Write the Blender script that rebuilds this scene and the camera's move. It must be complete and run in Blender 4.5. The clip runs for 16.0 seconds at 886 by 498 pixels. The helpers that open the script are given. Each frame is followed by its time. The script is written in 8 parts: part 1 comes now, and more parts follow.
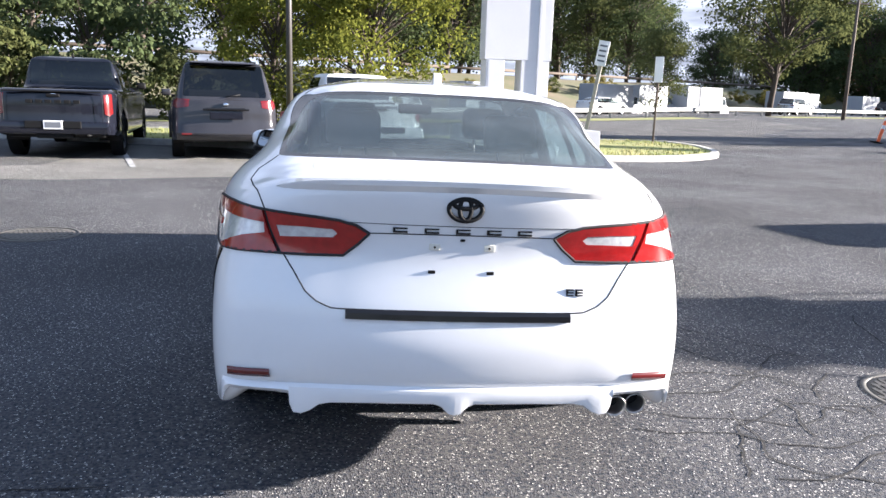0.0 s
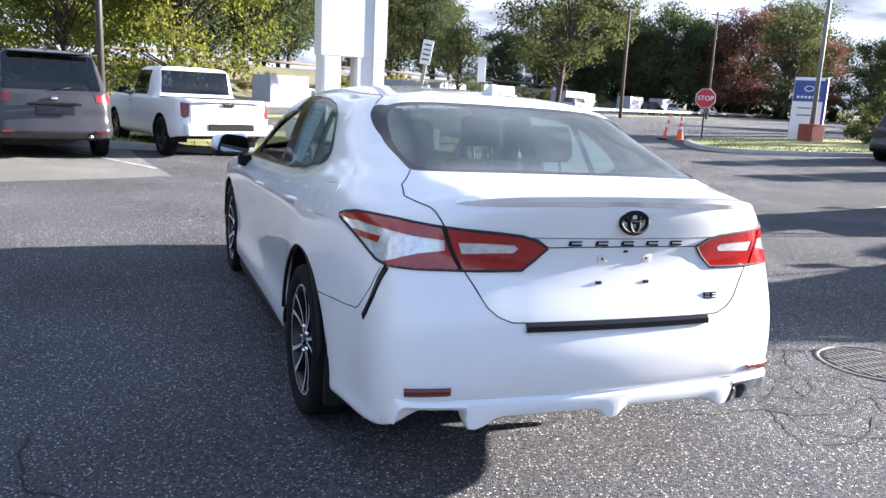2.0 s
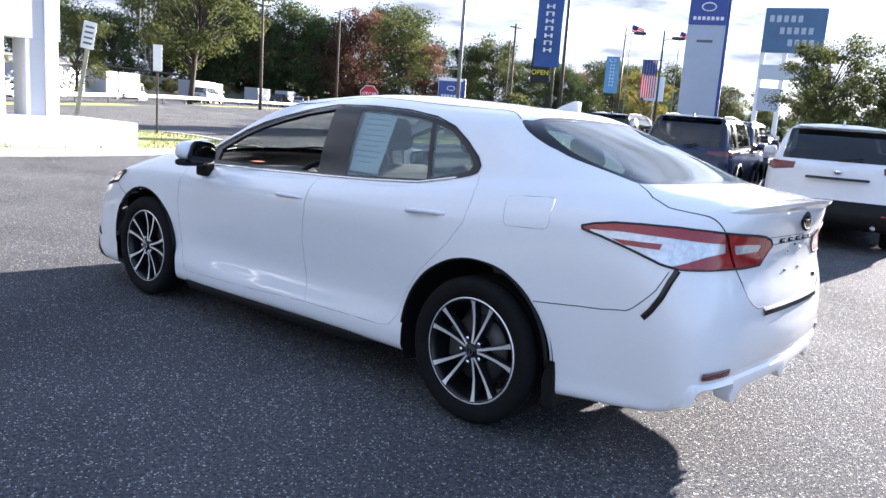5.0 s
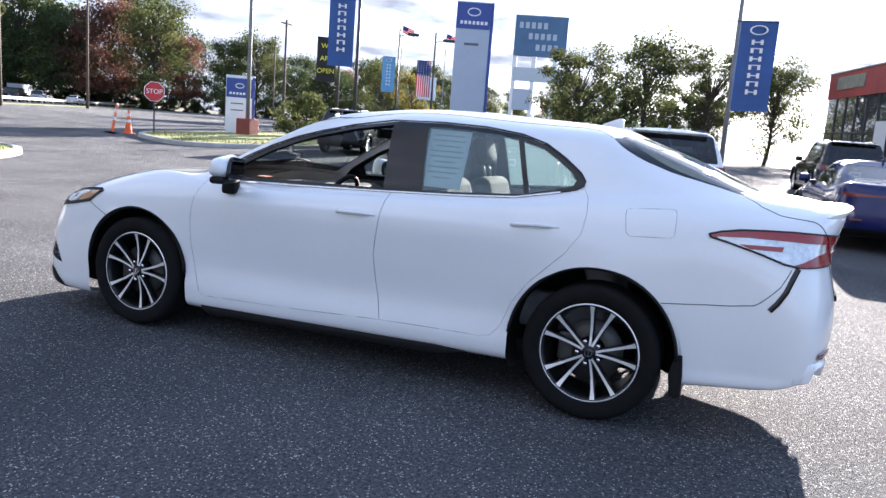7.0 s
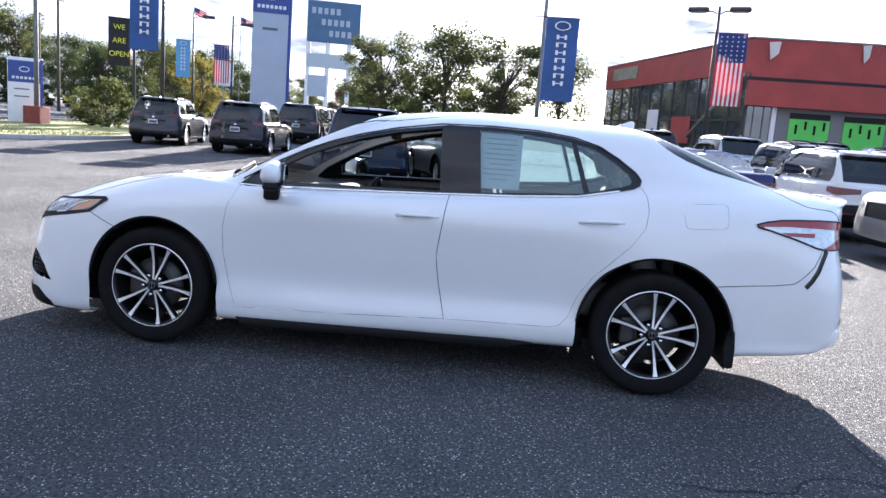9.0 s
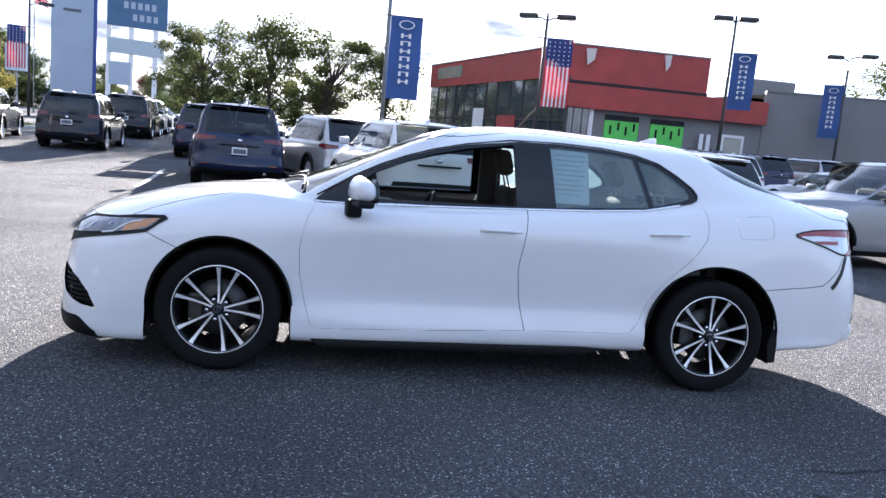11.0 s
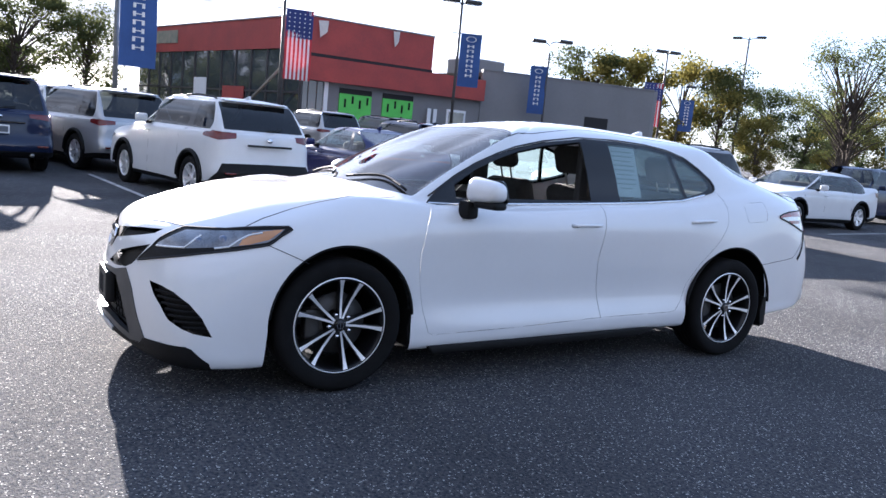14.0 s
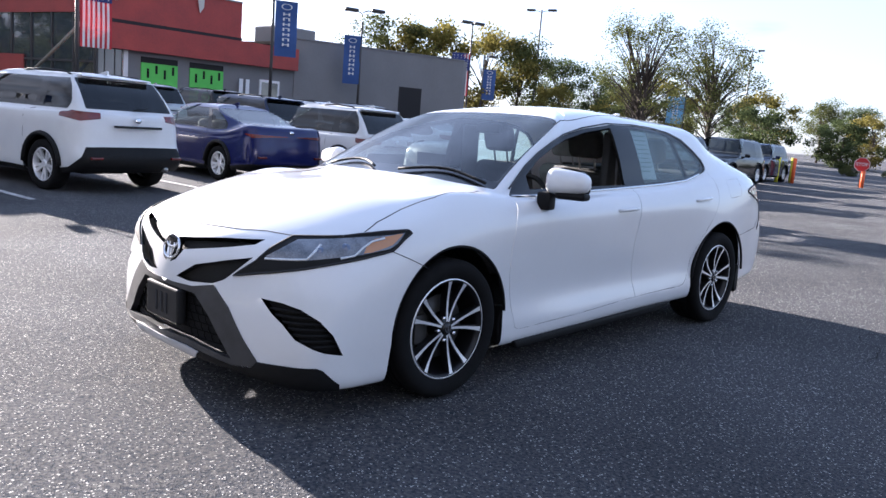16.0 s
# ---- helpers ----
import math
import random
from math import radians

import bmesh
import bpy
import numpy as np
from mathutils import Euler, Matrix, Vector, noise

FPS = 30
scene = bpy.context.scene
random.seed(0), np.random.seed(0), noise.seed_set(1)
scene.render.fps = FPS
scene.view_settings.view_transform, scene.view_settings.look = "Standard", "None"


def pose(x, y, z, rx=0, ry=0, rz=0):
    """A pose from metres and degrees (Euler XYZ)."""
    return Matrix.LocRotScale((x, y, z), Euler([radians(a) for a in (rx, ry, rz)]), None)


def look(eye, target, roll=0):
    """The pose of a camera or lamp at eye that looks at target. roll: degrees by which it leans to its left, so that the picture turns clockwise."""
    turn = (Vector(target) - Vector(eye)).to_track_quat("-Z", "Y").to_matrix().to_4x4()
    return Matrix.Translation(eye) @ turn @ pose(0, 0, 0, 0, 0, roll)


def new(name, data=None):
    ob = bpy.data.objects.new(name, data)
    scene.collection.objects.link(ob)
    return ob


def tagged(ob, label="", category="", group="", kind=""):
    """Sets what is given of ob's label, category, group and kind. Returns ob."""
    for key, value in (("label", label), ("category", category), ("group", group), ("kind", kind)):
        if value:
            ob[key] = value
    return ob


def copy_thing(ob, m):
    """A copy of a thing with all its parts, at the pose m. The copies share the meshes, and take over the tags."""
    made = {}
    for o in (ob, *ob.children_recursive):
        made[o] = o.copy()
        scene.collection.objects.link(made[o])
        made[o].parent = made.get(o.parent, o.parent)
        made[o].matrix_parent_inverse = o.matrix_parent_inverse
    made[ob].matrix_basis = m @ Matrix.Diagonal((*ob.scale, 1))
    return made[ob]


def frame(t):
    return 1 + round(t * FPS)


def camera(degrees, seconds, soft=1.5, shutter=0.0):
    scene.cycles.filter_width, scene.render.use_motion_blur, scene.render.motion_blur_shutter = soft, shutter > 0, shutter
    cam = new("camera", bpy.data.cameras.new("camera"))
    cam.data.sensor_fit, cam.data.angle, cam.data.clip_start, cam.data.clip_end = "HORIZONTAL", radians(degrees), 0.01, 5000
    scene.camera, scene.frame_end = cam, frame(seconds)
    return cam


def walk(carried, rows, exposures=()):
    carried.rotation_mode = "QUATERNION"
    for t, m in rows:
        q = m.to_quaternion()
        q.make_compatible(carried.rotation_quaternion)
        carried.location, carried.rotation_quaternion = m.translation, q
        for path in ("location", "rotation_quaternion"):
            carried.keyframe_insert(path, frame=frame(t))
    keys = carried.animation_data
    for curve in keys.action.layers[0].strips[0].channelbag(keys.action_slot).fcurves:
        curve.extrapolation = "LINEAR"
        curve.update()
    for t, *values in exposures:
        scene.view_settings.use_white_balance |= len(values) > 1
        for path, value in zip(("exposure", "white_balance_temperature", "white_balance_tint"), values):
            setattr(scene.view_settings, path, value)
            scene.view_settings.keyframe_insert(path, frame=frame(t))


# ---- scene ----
cam = camera(60.7, 16.0)
PATH = [
    (0, (-0.351, -3.443, 1.384), (-0.117, -1.497, 0.984), 1.8),
    (0.5, (-0.59, -3.39, 1.378), (-0.26, -1.459, 0.975), 2.2),
    (1, (-0.9, -3.352, 1.394), (-0.444, -1.447, 0.991), 2.4),
    (1.5, (-1.235, -3.289, 1.394), (-0.633, -1.424, 0.994), 2.7),
    (2, (-1.56, -3.168, 1.41), (-0.808, -1.357, 1.017), 2.8),
    (2.5, (-1.946, -3.046, 1.421), (-1.045, -1.303, 1.033), 3),
    (3, (-2.287, -2.88, 1.415), (-1.245, -1.216, 1.033), 3.1),
    (3.5, (-2.644, -2.692, 1.423), (-1.467, -1.12, 1.044), 3.3),
    (4, (-2.96, -2.473, 1.409), (-1.656, -1.004, 1.032), 3.6),
    (6.5, (-4.241, -0.91, 1.356), (-2.455, -0.067, 1.037), 4.5),
    (7, (-4.456, -0.57, 1.357), (-2.613, 0.139, 1.039), 4.4),
    (7.5, (-4.642, -0.236, 1.344), (-2.754, 0.34, 1.024), 4.4),
    (8, (-4.752, 0.097, 1.348), (-2.827, 0.537, 1.028), 4.4),
    (8.5, (-4.89, 0.443, 1.356), (-2.939, 0.751, 1.038), 4.4),
    (9, (-4.937, 0.8, 1.343), (-2.969, 0.98, 1.031), 4.3),
    (9.5, (-4.98, 1.168, 1.352), (-3.005, 1.226, 1.042), 4.3),
    (12, (-4.855, 3.037, 1.328), (-2.956, 2.472, 1.053), 5.6),
    (12.5, (-4.734, 3.395, 1.304), (-2.878, 2.703, 1.027), 5.6),
    (13, (-4.589, 3.734, 1.311), (-2.783, 2.921, 1.03), 5.6),
    (13.5, (-4.414, 4.049, 1.302), (-2.664, 3.123, 1.015), 5.6),
    (14, (-4.199, 4.333, 1.298), (-2.511, 3.3, 1.007), 5.5),
    (14.5, (-3.973, 4.643, 1.295), (-2.354, 3.507, 0.998), 5.5),
    (15, (-3.738, 4.907, 1.278), (-2.194, 3.672, 0.972), 5.2),
    (15.5, (-3.476, 5.176, 1.287), (-2.021, 3.84, 0.973), 5),
    (16, (-3.198, 5.402, 1.285), (-1.845, 3.965, 0.961), 4.7),
]
walk(cam, [(t, look(eye, target, roll)) for t, eye, target, roll in PATH],
     exposures=((0, 3.25, 5300, 17), (4, 3.65, 5250, 18), (6.5, 3.58, 5280, 18), (9.5, 3.66, 5230, 18), (12.5, 3.52, 5130, 18), (16, 3.3, 5250, 20)))

# ---- light ----
SUN_ELEV, SUN_AZ = 13.5, -3.5          # degrees; azimuth measured from +x towards +y
sun_way = Vector((math.cos(radians(SUN_ELEV)) * math.cos(radians(SUN_AZ)), math.cos(radians(SUN_ELEV)) * math.sin(radians(SUN_AZ)), math.sin(radians(SUN_ELEV))))
world = bpy.data.worlds.new("world")
scene.world = world
world.use_nodes = True
wn, wl = world.node_tree.nodes, world.node_tree.links
bg = wn["Background"]
sky = wn.new("ShaderNodeTexSky")
sky.sky_type, sky.sun_disc = "NISHITA", False
sky.sun_elevation, sky.sun_rotation = radians(SUN_ELEV), radians(90 - SUN_AZ)
sky.air_density, sky.dust_density, sky.ozone_density = 1.0, 1.0, 2.2
# broken cloud: bright sheets over the blue, laid out on the sky's own direction
geo = wn.new("ShaderNodeTexCoord")
sep = wn.new("ShaderNodeSeparateXYZ")
wl.new(geo.outputs["Generated"], sep.inputs[0])
lift = wn.new("ShaderNodeMath"); lift.operation = "ADD"; lift.inputs[1].default_value = 0.12
wl.new(sep.outputs["Z"], lift.inputs[0])
flat = wn.new("ShaderNodeCombineXYZ")
for axis in ("X", "Y"):
    over = wn.new("ShaderNodeMath"); over.operation = "DIVIDE"
    wl.new(sep.outputs[axis], over.inputs[0]); wl.new(lift.outputs[0], over.inputs[1])
    wl.new(over.outputs[0], flat.inputs[axis])
cloud = wn.new("ShaderNodeTexNoise")
cloud.inputs["Scale"].default_value, cloud.inputs["Detail"].default_value, cloud.inputs["Roughness"].default_value = 0.75, 7, 0.58
wl.new(flat.outputs[0], cloud.inputs["Vector"])
side = wn.new("ShaderNodeMapRange")      # cloudier towards +x and +y, clearer towards -y
side.inputs["From Min"].default_value, side.inputs["From Max"].default_value = -1.0, 0.6
side.inputs["To Min"].default_value, side.inputs["To Max"].default_value = -0.22, 0.18
wl.new(sep.outputs["Y"], side.inputs["Value"])
more = wn.new("ShaderNodeMath"); more.operation = "ADD"
wl.new(cloud.outputs["Fac"], more.inputs[0]); wl.new(side.outputs[0], more.inputs[1])
veil = wn.new("ShaderNodeMapRange")      # open blue overhead, thicker cloud away from the sun
veil.inputs["From Min"].default_value, veil.inputs["From Max"].default_value = 0.38, 0.75
veil.inputs["To Min"].default_value, veil.inputs["To Max"].default_value = 0.0, -0.12
wl.new(sep.outputs["Z"], veil.inputs["Value"])
away = wn.new("ShaderNodeMapRange")
away.inputs["From Min"].default_value, away.inputs["From Max"].default_value = 0.0, -0.6
away.inputs["To Min"].default_value, away.inputs["To Max"].default_value = 0.0, 0.12
wl.new(sep.outputs["X"], away.inputs["Value"])
for extra in (veil, away):
    plus = wn.new("ShaderNodeMath"); plus.operation = "ADD"
    wl.new(more.outputs[0], plus.inputs[0]); wl.new(extra.outputs[0], plus.inputs[1]); more = plus
cover = wn.new("ShaderNodeMapRange")
cover.inputs["From Min"].default_value, cover.inputs["From Max"].default_value = 0.44, 0.66
wl.new(more.outputs[0], cover.inputs["Value"])
cloud2 = wn.new("ShaderNodeTexNoise")
cloud2.inputs["Scale"].default_value, cloud2.inputs["Detail"].default_value = 2.1, 6
wl.new(flat.outputs[0], cloud2.inputs["Vector"])
shade = wn.new("ShaderNodeMapRange")
shade.inputs["From Min"].default_value, shade.inputs["From Max"].default_value = 0.35, 0.65
shade.inputs["To Min"].default_value, shade.inputs["To Max"].default_value = 0.8, 2.1
wl.new(cloud2.outputs["Fac"], shade.inputs["Value"])
cloud_colour = wn.new("ShaderNodeVectorMath"); cloud_colour.operation = "SCALE"
cloud_colour.inputs[0].default_value = (1.0, 0.985, 0.96)
wl.new(shade.outputs[0], cloud_colour.inputs["Scale"])
blend = wn.new("ShaderNodeMix"); blend.data_type = "RGBA"
wl.new(cover.outputs[0], blend.inputs["Factor"])
haze = wn.new("ShaderNodeGamma"); haze.inputs["Gamma"].default_value = 0.54      # thin haze evens the sky
wl.new(sky.outputs[0], haze.inputs["Color"])
thin = wn.new("ShaderNodeVectorMath"); thin.operation = "SCALE"; thin.inputs["Scale"].default_value = 0.95
wl.new(haze.outputs[0], thin.inputs[0])
pale = wn.new("ShaderNodeHueSaturation"); pale.inputs["Saturation"].default_value = 0.85
wl.new(thin.outputs[0], pale.inputs["Color"])
wl.new(pale.outputs[0], blend.inputs["A"]); wl.new(cloud_colour.outputs[0], blend.inputs["B"])
wl.new(blend.outputs["Result"], bg.inputs["Color"])
bg.inputs["Strength"].default_value = 0.068
sun = new("sun", bpy.data.lights.new("sun", "SUN"))
sun.data.energy, sun.data.angle, sun.data.color = 3.3, radians(0.6), (1.0, 0.83, 0.59)
sun.matrix_world = look(sun_way * 100, (0, 0, 0))

# ---- materials ----
def mat(name, colour, rough=0.5, metal=0.0, noise_amount=0.0, noise_scale=8.0, colour2=None, bump=0.0, bump_scale=60.0, coat=0.0, spec=0.5, island=0.0, transmission=0.0, emission=0.0, alpha=1.0):
    """A principled material with stains on a large scale, grain on a small one and a fine relief."""
    m = bpy.data.materials.new(name)
    m.use_nodes = True
    n, l = m.node_tree.nodes, m.node_tree.links
    p = n["Principled BSDF"]
    p.inputs["Base Color"].default_value = (*colour, 1)
    p.inputs["Roughness"].default_value, p.inputs["Metallic"].default_value = rough, metal
    p.inputs["Coat Weight"].default_value, p.inputs["Coat Roughness"].default_value = coat, 0.03
    p.inputs["Specular IOR Level"].default_value = spec
    p.inputs["Transmission Weight"].default_value = transmission
    p.inputs["Alpha"].default_value = alpha
    if emission:
        p.inputs["Emission Color"].default_value, p.inputs["Emission Strength"].default_value = (*colour, 1), emission
    tc = n.new("ShaderNodeTexCoord")
    if noise_amount or colour2:
        a = n.new("ShaderNodeTexNoise"); a.inputs["Scale"].default_value, a.inputs["Detail"].default_value = noise_scale, 5
        b = n.new("ShaderNodeTexNoise"); b.inputs["Scale"].default_value, b.inputs["Detail"].default_value = noise_scale * 11, 3
        l.new(tc.outputs["Object"], a.inputs["Vector"]); l.new(tc.outputs["Object"], b.inputs["Vector"])
        s = n.new("ShaderNodeMath"); s.operation = "MULTIPLY_ADD"; s.inputs[1].default_value = 0.45
        l.new(b.outputs["Fac"], s.inputs[0]); l.new(a.outputs["Fac"], s.inputs[2])
        last = s.outputs[0]
        if island:
            g = n.new("ShaderNodeNewGeometry")
            o = n.new("ShaderNodeMath"); o.operation = "MULTIPLY_ADD"; o.inputs[1].default_value = island
            l.new(g.outputs["Random Per Island"], o.inputs[0]); l.new(last, o.inputs[2]); last = o.outputs[0]
        r = n.new("ShaderNodeMapRange"); r.inputs["From Min"].default_value, r.inputs["From Max"].default_value = 0.5, 0.95 + island
        l.new(last, r.inputs["Value"])
        mix = n.new("ShaderNodeMix"); mix.data_type = "RGBA"
        c2 = colour2 or tuple(c * (1 - noise_amount) for c in colour)
        mix.inputs["A"].default_value, mix.inputs["B"].default_value = (*colour, 1), (*c2, 1)
        l.new(r.outputs[0], mix.inputs["Factor"]); l.new(mix.outputs["Result"], p.inputs["Base Color"])
    if bump:
        c = n.new("ShaderNodeTexNoise"); c.inputs["Scale"].default_value, c.inputs["Detail"].default_value = bump_scale, 4
        l.new(tc.outputs["Object"], c.inputs["Vector"])
        h = n.new("ShaderNodeBump"); h.inputs["Strength"].default_value, h.inputs["Distance"].default_value = bump, 0.01
        l.new(c.outputs["Fac"], h.inputs["Height"]); l.new(h.outputs[0], p.inputs["Normal"])
    return m


def glass(name, tint=(0.8, 0.88, 0.86), clear=0.75, rough=0.0, mist=0.0, fog=0.0):
    """A thin pane: it lets the straight light through, tinted, and reflects by Fresnel. mist: drops of water on it."""
    m = bpy.data.materials.new(name)
    m.use_nodes = True
    n, l = m.node_tree.nodes, m.node_tree.links
    n.remove(n["Principled BSDF"])
    t = n.new("ShaderNodeBsdfTransparent"); t.inputs[0].default_value = (*(c * clear for c in tint), 1)
    g = n.new("ShaderNodeBsdfGlossy"); g.inputs["Roughness"].default_value = rough
    lw = n.new("ShaderNodeLayerWeight"); lw.inputs["Blend"].default_value = 0.5
    pw = n.new("ShaderNodeMath"); pw.operation = "POWER"; pw.inputs[1].default_value = 4.5
    l.new(lw.outputs["Facing"], pw.inputs[0])
    f = n.new("ShaderNodeMath"); f.operation = "MULTIPLY_ADD"; f.inputs[1].default_value, f.inputs[2].default_value = 0.85, 0.06
    l.new(pw.outputs[0], f.inputs[0])
    x = n.new("ShaderNodeMixShader")
    l.new(f.outputs[0], x.inputs[0]); l.new(t.outputs[0], x.inputs[1]); l.new(g.outputs[0], x.inputs[2])
    last = x.outputs[0]
    if fog:                                     # breath of damp on the inside; on the rear window also a painted sky sheen
        y = n.new("ShaderNodeMixShader"); y.inputs[0].default_value = fog
        d = n.new("ShaderNodeBsdfDiffuse"); d.inputs["Color"].default_value = (0.40, 0.55, 0.60, 1)
        u = n.new("ShaderNodeBsdfTranslucent"); u.inputs["Color"].default_value = (0.40, 0.55, 0.60, 1)
        w = n.new("ShaderNodeMixShader"); w.inputs[0].default_value = 0.5
        l.new(d.outputs[0], w.inputs[1]); l.new(u.outputs[0], w.inputs[2])
        l.new(last, y.inputs[1]); l.new(w.outputs[0], y.inputs[2]); last = y.outputs[0]
    if mist:
        tc = n.new("ShaderNodeTexCoord")
        v = n.new("ShaderNodeTexNoise"); v.inputs["Scale"].default_value, v.inputs["Detail"].default_value = 160, 2
        w = n.new("ShaderNodeTexNoise"); w.inputs["Scale"].default_value, w.inputs["Detail"].default_value = 3.5, 4
        l.new(tc.outputs["Object"], v.inputs["Vector"]); l.new(tc.outputs["Object"], w.inputs["Vector"])
        mu = n.new("ShaderNodeMath"); mu.operation = "MULTIPLY"
        l.new(v.outputs["Fac"], mu.inputs[0]); l.new(w.outputs["Fac"], mu.inputs[1])
        r = n.new("ShaderNodeMapRange"); r.inputs["From Min"].default_value, r.inputs["From Max"].default_value = 0.22, 0.36
        r.inputs["To Max"].default_value = mist
        l.new(mu.outputs[0], r.inputs["Value"])
        d = n.new("ShaderNodeBsdfDiffuse"); d.inputs["Color"].default_value = (0.62, 0.70, 0.72, 1)
        y = n.new("ShaderNodeMixShader")
        l.new(r.outputs[0], y.inputs[0]); l.new(last, y.inputs[1]); l.new(d.outputs[0], y.inputs[2]); last = y.outputs[0]
    l.new(last, n["Material Output"].inputs["Surface"])
    return m


def asphalt_material(name, dark, light, scale=1.0):
    m = bpy.data.materials.new(name)
    m.use_nodes = True
    n, l = m.node_tree.nodes, m.node_tree.links
    p = n["Principled BSDF"]
    tc = n.new("ShaderNodeTexCoord")
    # stones of the mix, paler grit, large stains and a few cracks
    stones = n.new("ShaderNodeTexVoronoi"); stones.inputs["Scale"].default_value = 150 * scale
    grit = n.new("ShaderNodeTexNoise"); grit.inputs["Scale"].default_value, grit.inputs["Detail"].default_value = 62 * scale, 4
    stain = n.new("ShaderNodeTexNoise"); stain.inputs["Scale"].default_value, stain.inputs["Detail"].default_value = 0.55, 7
    for t in (stones, grit, stain):
        l.new(tc.outputs["Object"], t.inputs["Vector"])
    ramp = n.new("ShaderNodeValToRGB")
    ramp.color_ramp.elements[0].color, ramp.color_ramp.elements[1].color = (*dark, 1), (*light, 1)
    ramp.color_ramp.elements[0].position, ramp.color_ramp.elements[1].position = 0.33, 0.69
    l.new(grit.outputs["Fac"], ramp.inputs[0])
    speck = n.new("ShaderNodeMapRange"); speck.inputs["From Min"].default_value, speck.inputs["From Max"].default_value = 0.945, 0.975
    sc = n.new("ShaderNodeSeparateColor"); l.new(stones.outputs["Color"], sc.inputs[0]); l.new(sc.outputs[0], speck.inputs["Value"])
    mix = n.new("ShaderNodeMix"); mix.data_type = "RGBA"; mix.inputs["B"].default_value = (0.62, 0.61, 0.58, 1)
    half = n.new("ShaderNodeMath"); half.operation = "MULTIPLY"; half.inputs[1].default_value = 0.85
    l.new(speck.outputs[0], half.inputs[0])
    l.new(half.outputs[0], mix.inputs["Factor"]); l.new(ramp.outputs[0], mix.inputs["A"])
    st = n.new("ShaderNodeMapRange"); st.inputs["From Min"].default_value, st.inputs["From Max"].default_value = 0.3, 0.7
    st.inputs["To Min"].default_value, st.inputs["To Max"].default_value = 0.78, 1.2
    l.new(stain.outputs["Fac"], st.inputs["Value"])
    mul = n.new("ShaderNodeVectorMath"); mul.operation = "SCALE"
    l.new(mix.outputs["Result"], mul.inputs[0]); l.new(st.outputs[0], mul.inputs["Scale"])
    l.new(mul.outputs[0], p.inputs["Base Color"])
    p.inputs["Roughness"].default_value = 0.95
    p.inputs["Specular IOR Level"].default_value = 0.035
    bump = n.new("ShaderNodeBump"); bump.inputs["Strength"].default_value, bump.inputs["Distance"].default_value = 1.0, 0.014
    l.new(stones.outputs["Distance"], bump.inputs["Height"])
    b2 = n.new("ShaderNodeBump"); b2.inputs["Strength"].default_value, b2.inputs["Distance"].default_value = 0.6, 0.012
    l.new(grit.outputs["Fac"], b2.inputs["Height"]); l.new(bump.outputs[0], b2.inputs["Normal"]); l.new(b2.outputs[0], p.inputs["Normal"])
    return m


WHITE = mat("white_car_paint", (0.70, 0.705, 0.715), 0.35, coat=1.0, noise_amount=0.03, noise_scale=3)
BLACK_GLOSS = mat("black_gloss_plastic", (0.008, 0.008, 0.009), 0.16, coat=0.1, spec=0.35)
BLACK = mat("black_plastic", (0.007, 0.007, 0.0075), 0.6, spec=0.2, noise_amount=0.3, noise_scale=30, bump=0.15, bump_scale=250)
MESH_BLACK = mat("dull_black_mesh", (0.006, 0.006, 0.0065), 0.85, spec=0.1)
HOLDER = mat("black_holder_plastic", (0.016, 0.016, 0.017), 0.5, spec=0.3, noise_amount=0.2, noise_scale=30)
SEAM = mat("panel_gap_shadowed_rubber", (0.02, 0.02, 0.022), 0.9)
RUBBER = mat("tyre_rubber", (0.008, 0.008, 0.0085), 0.85, spec=0.15, noise_amount=0.35, noise_scale=14, bump=0.2, bump_scale=120)
ALLOY = mat("machined_alloy", (0.86, 0.86, 0.87), 0.42, metal=0.7, noise_amount=0.08, noise_scale=20)
RIM_DARK = mat("black_painted_alloy", (0.008, 0.008, 0.009), 0.35, coat=0.1, spec=0.3)
DISC = mat("dark_cast_brake", (0.07, 0.068, 0.066), 0.5, metal=0.6, noise_amount=0.25, noise_scale=25)
STEEL = mat("brushed_steel", (0.42, 0.41, 0.40), 0.38, metal=0.9, noise_amount=0.25, noise_scale=25)
CHROME = mat("chrome", (0.75, 0.76, 0.78), 0.10, metal=1.0)
RED_LENS = mat("red_lamp_lens", (0.27, 0.010, 0.009), 0.15, coat=0.5, noise_amount=0.25, noise_scale=40)
DARK_RED = mat("dark_red_reflector", (0.09, 0.008, 0.008), 0.25, coat=0.3)
CLEAR_LENS = mat("clear_lamp_lens", (0.66, 0.68, 0.70), 0.12, metal=0.35, coat=1.0, noise_amount=0.35, noise_scale=45)
TAIL_RED = mat("dark_tail_lamp_lens", (0.13, 0.007, 0.008), 0.2, coat=0.4, noise_amount=0.3, noise_scale=25)
AMBER = mat("amber_reflector", (0.42, 0.19, 0.07), 0.2, coat=0.8)
LAMP_GREY = mat("grille_surround_grey", (0.035, 0.036, 0.039), 0.4, coat=0.1, noise_amount=0.4, noise_scale=20)
LAMP_LENS = mat("head_lamp_lens", (0.17, 0.185, 0.22), 0.12, coat=1.0, noise_amount=0.7, noise_scale=14)
GLOBE = mat("projector_globe", (0.06, 0.08, 0.14), 0.05, coat=1.0, spec=0.8)
GLASS = glass("clear_window_glass", clear=0.80)
TINT = glass("green_tinted_glass", tint=(0.74, 0.84, 0.82), clear=0.66)
# its pale blue fog is damp and also stands in for reflected sky
WET_GLASS = glass("misted_sky_sheen_rear_glass", tint=(0.66, 0.80, 0.84), clear=0.30, mist=0.05, fog=0.10)
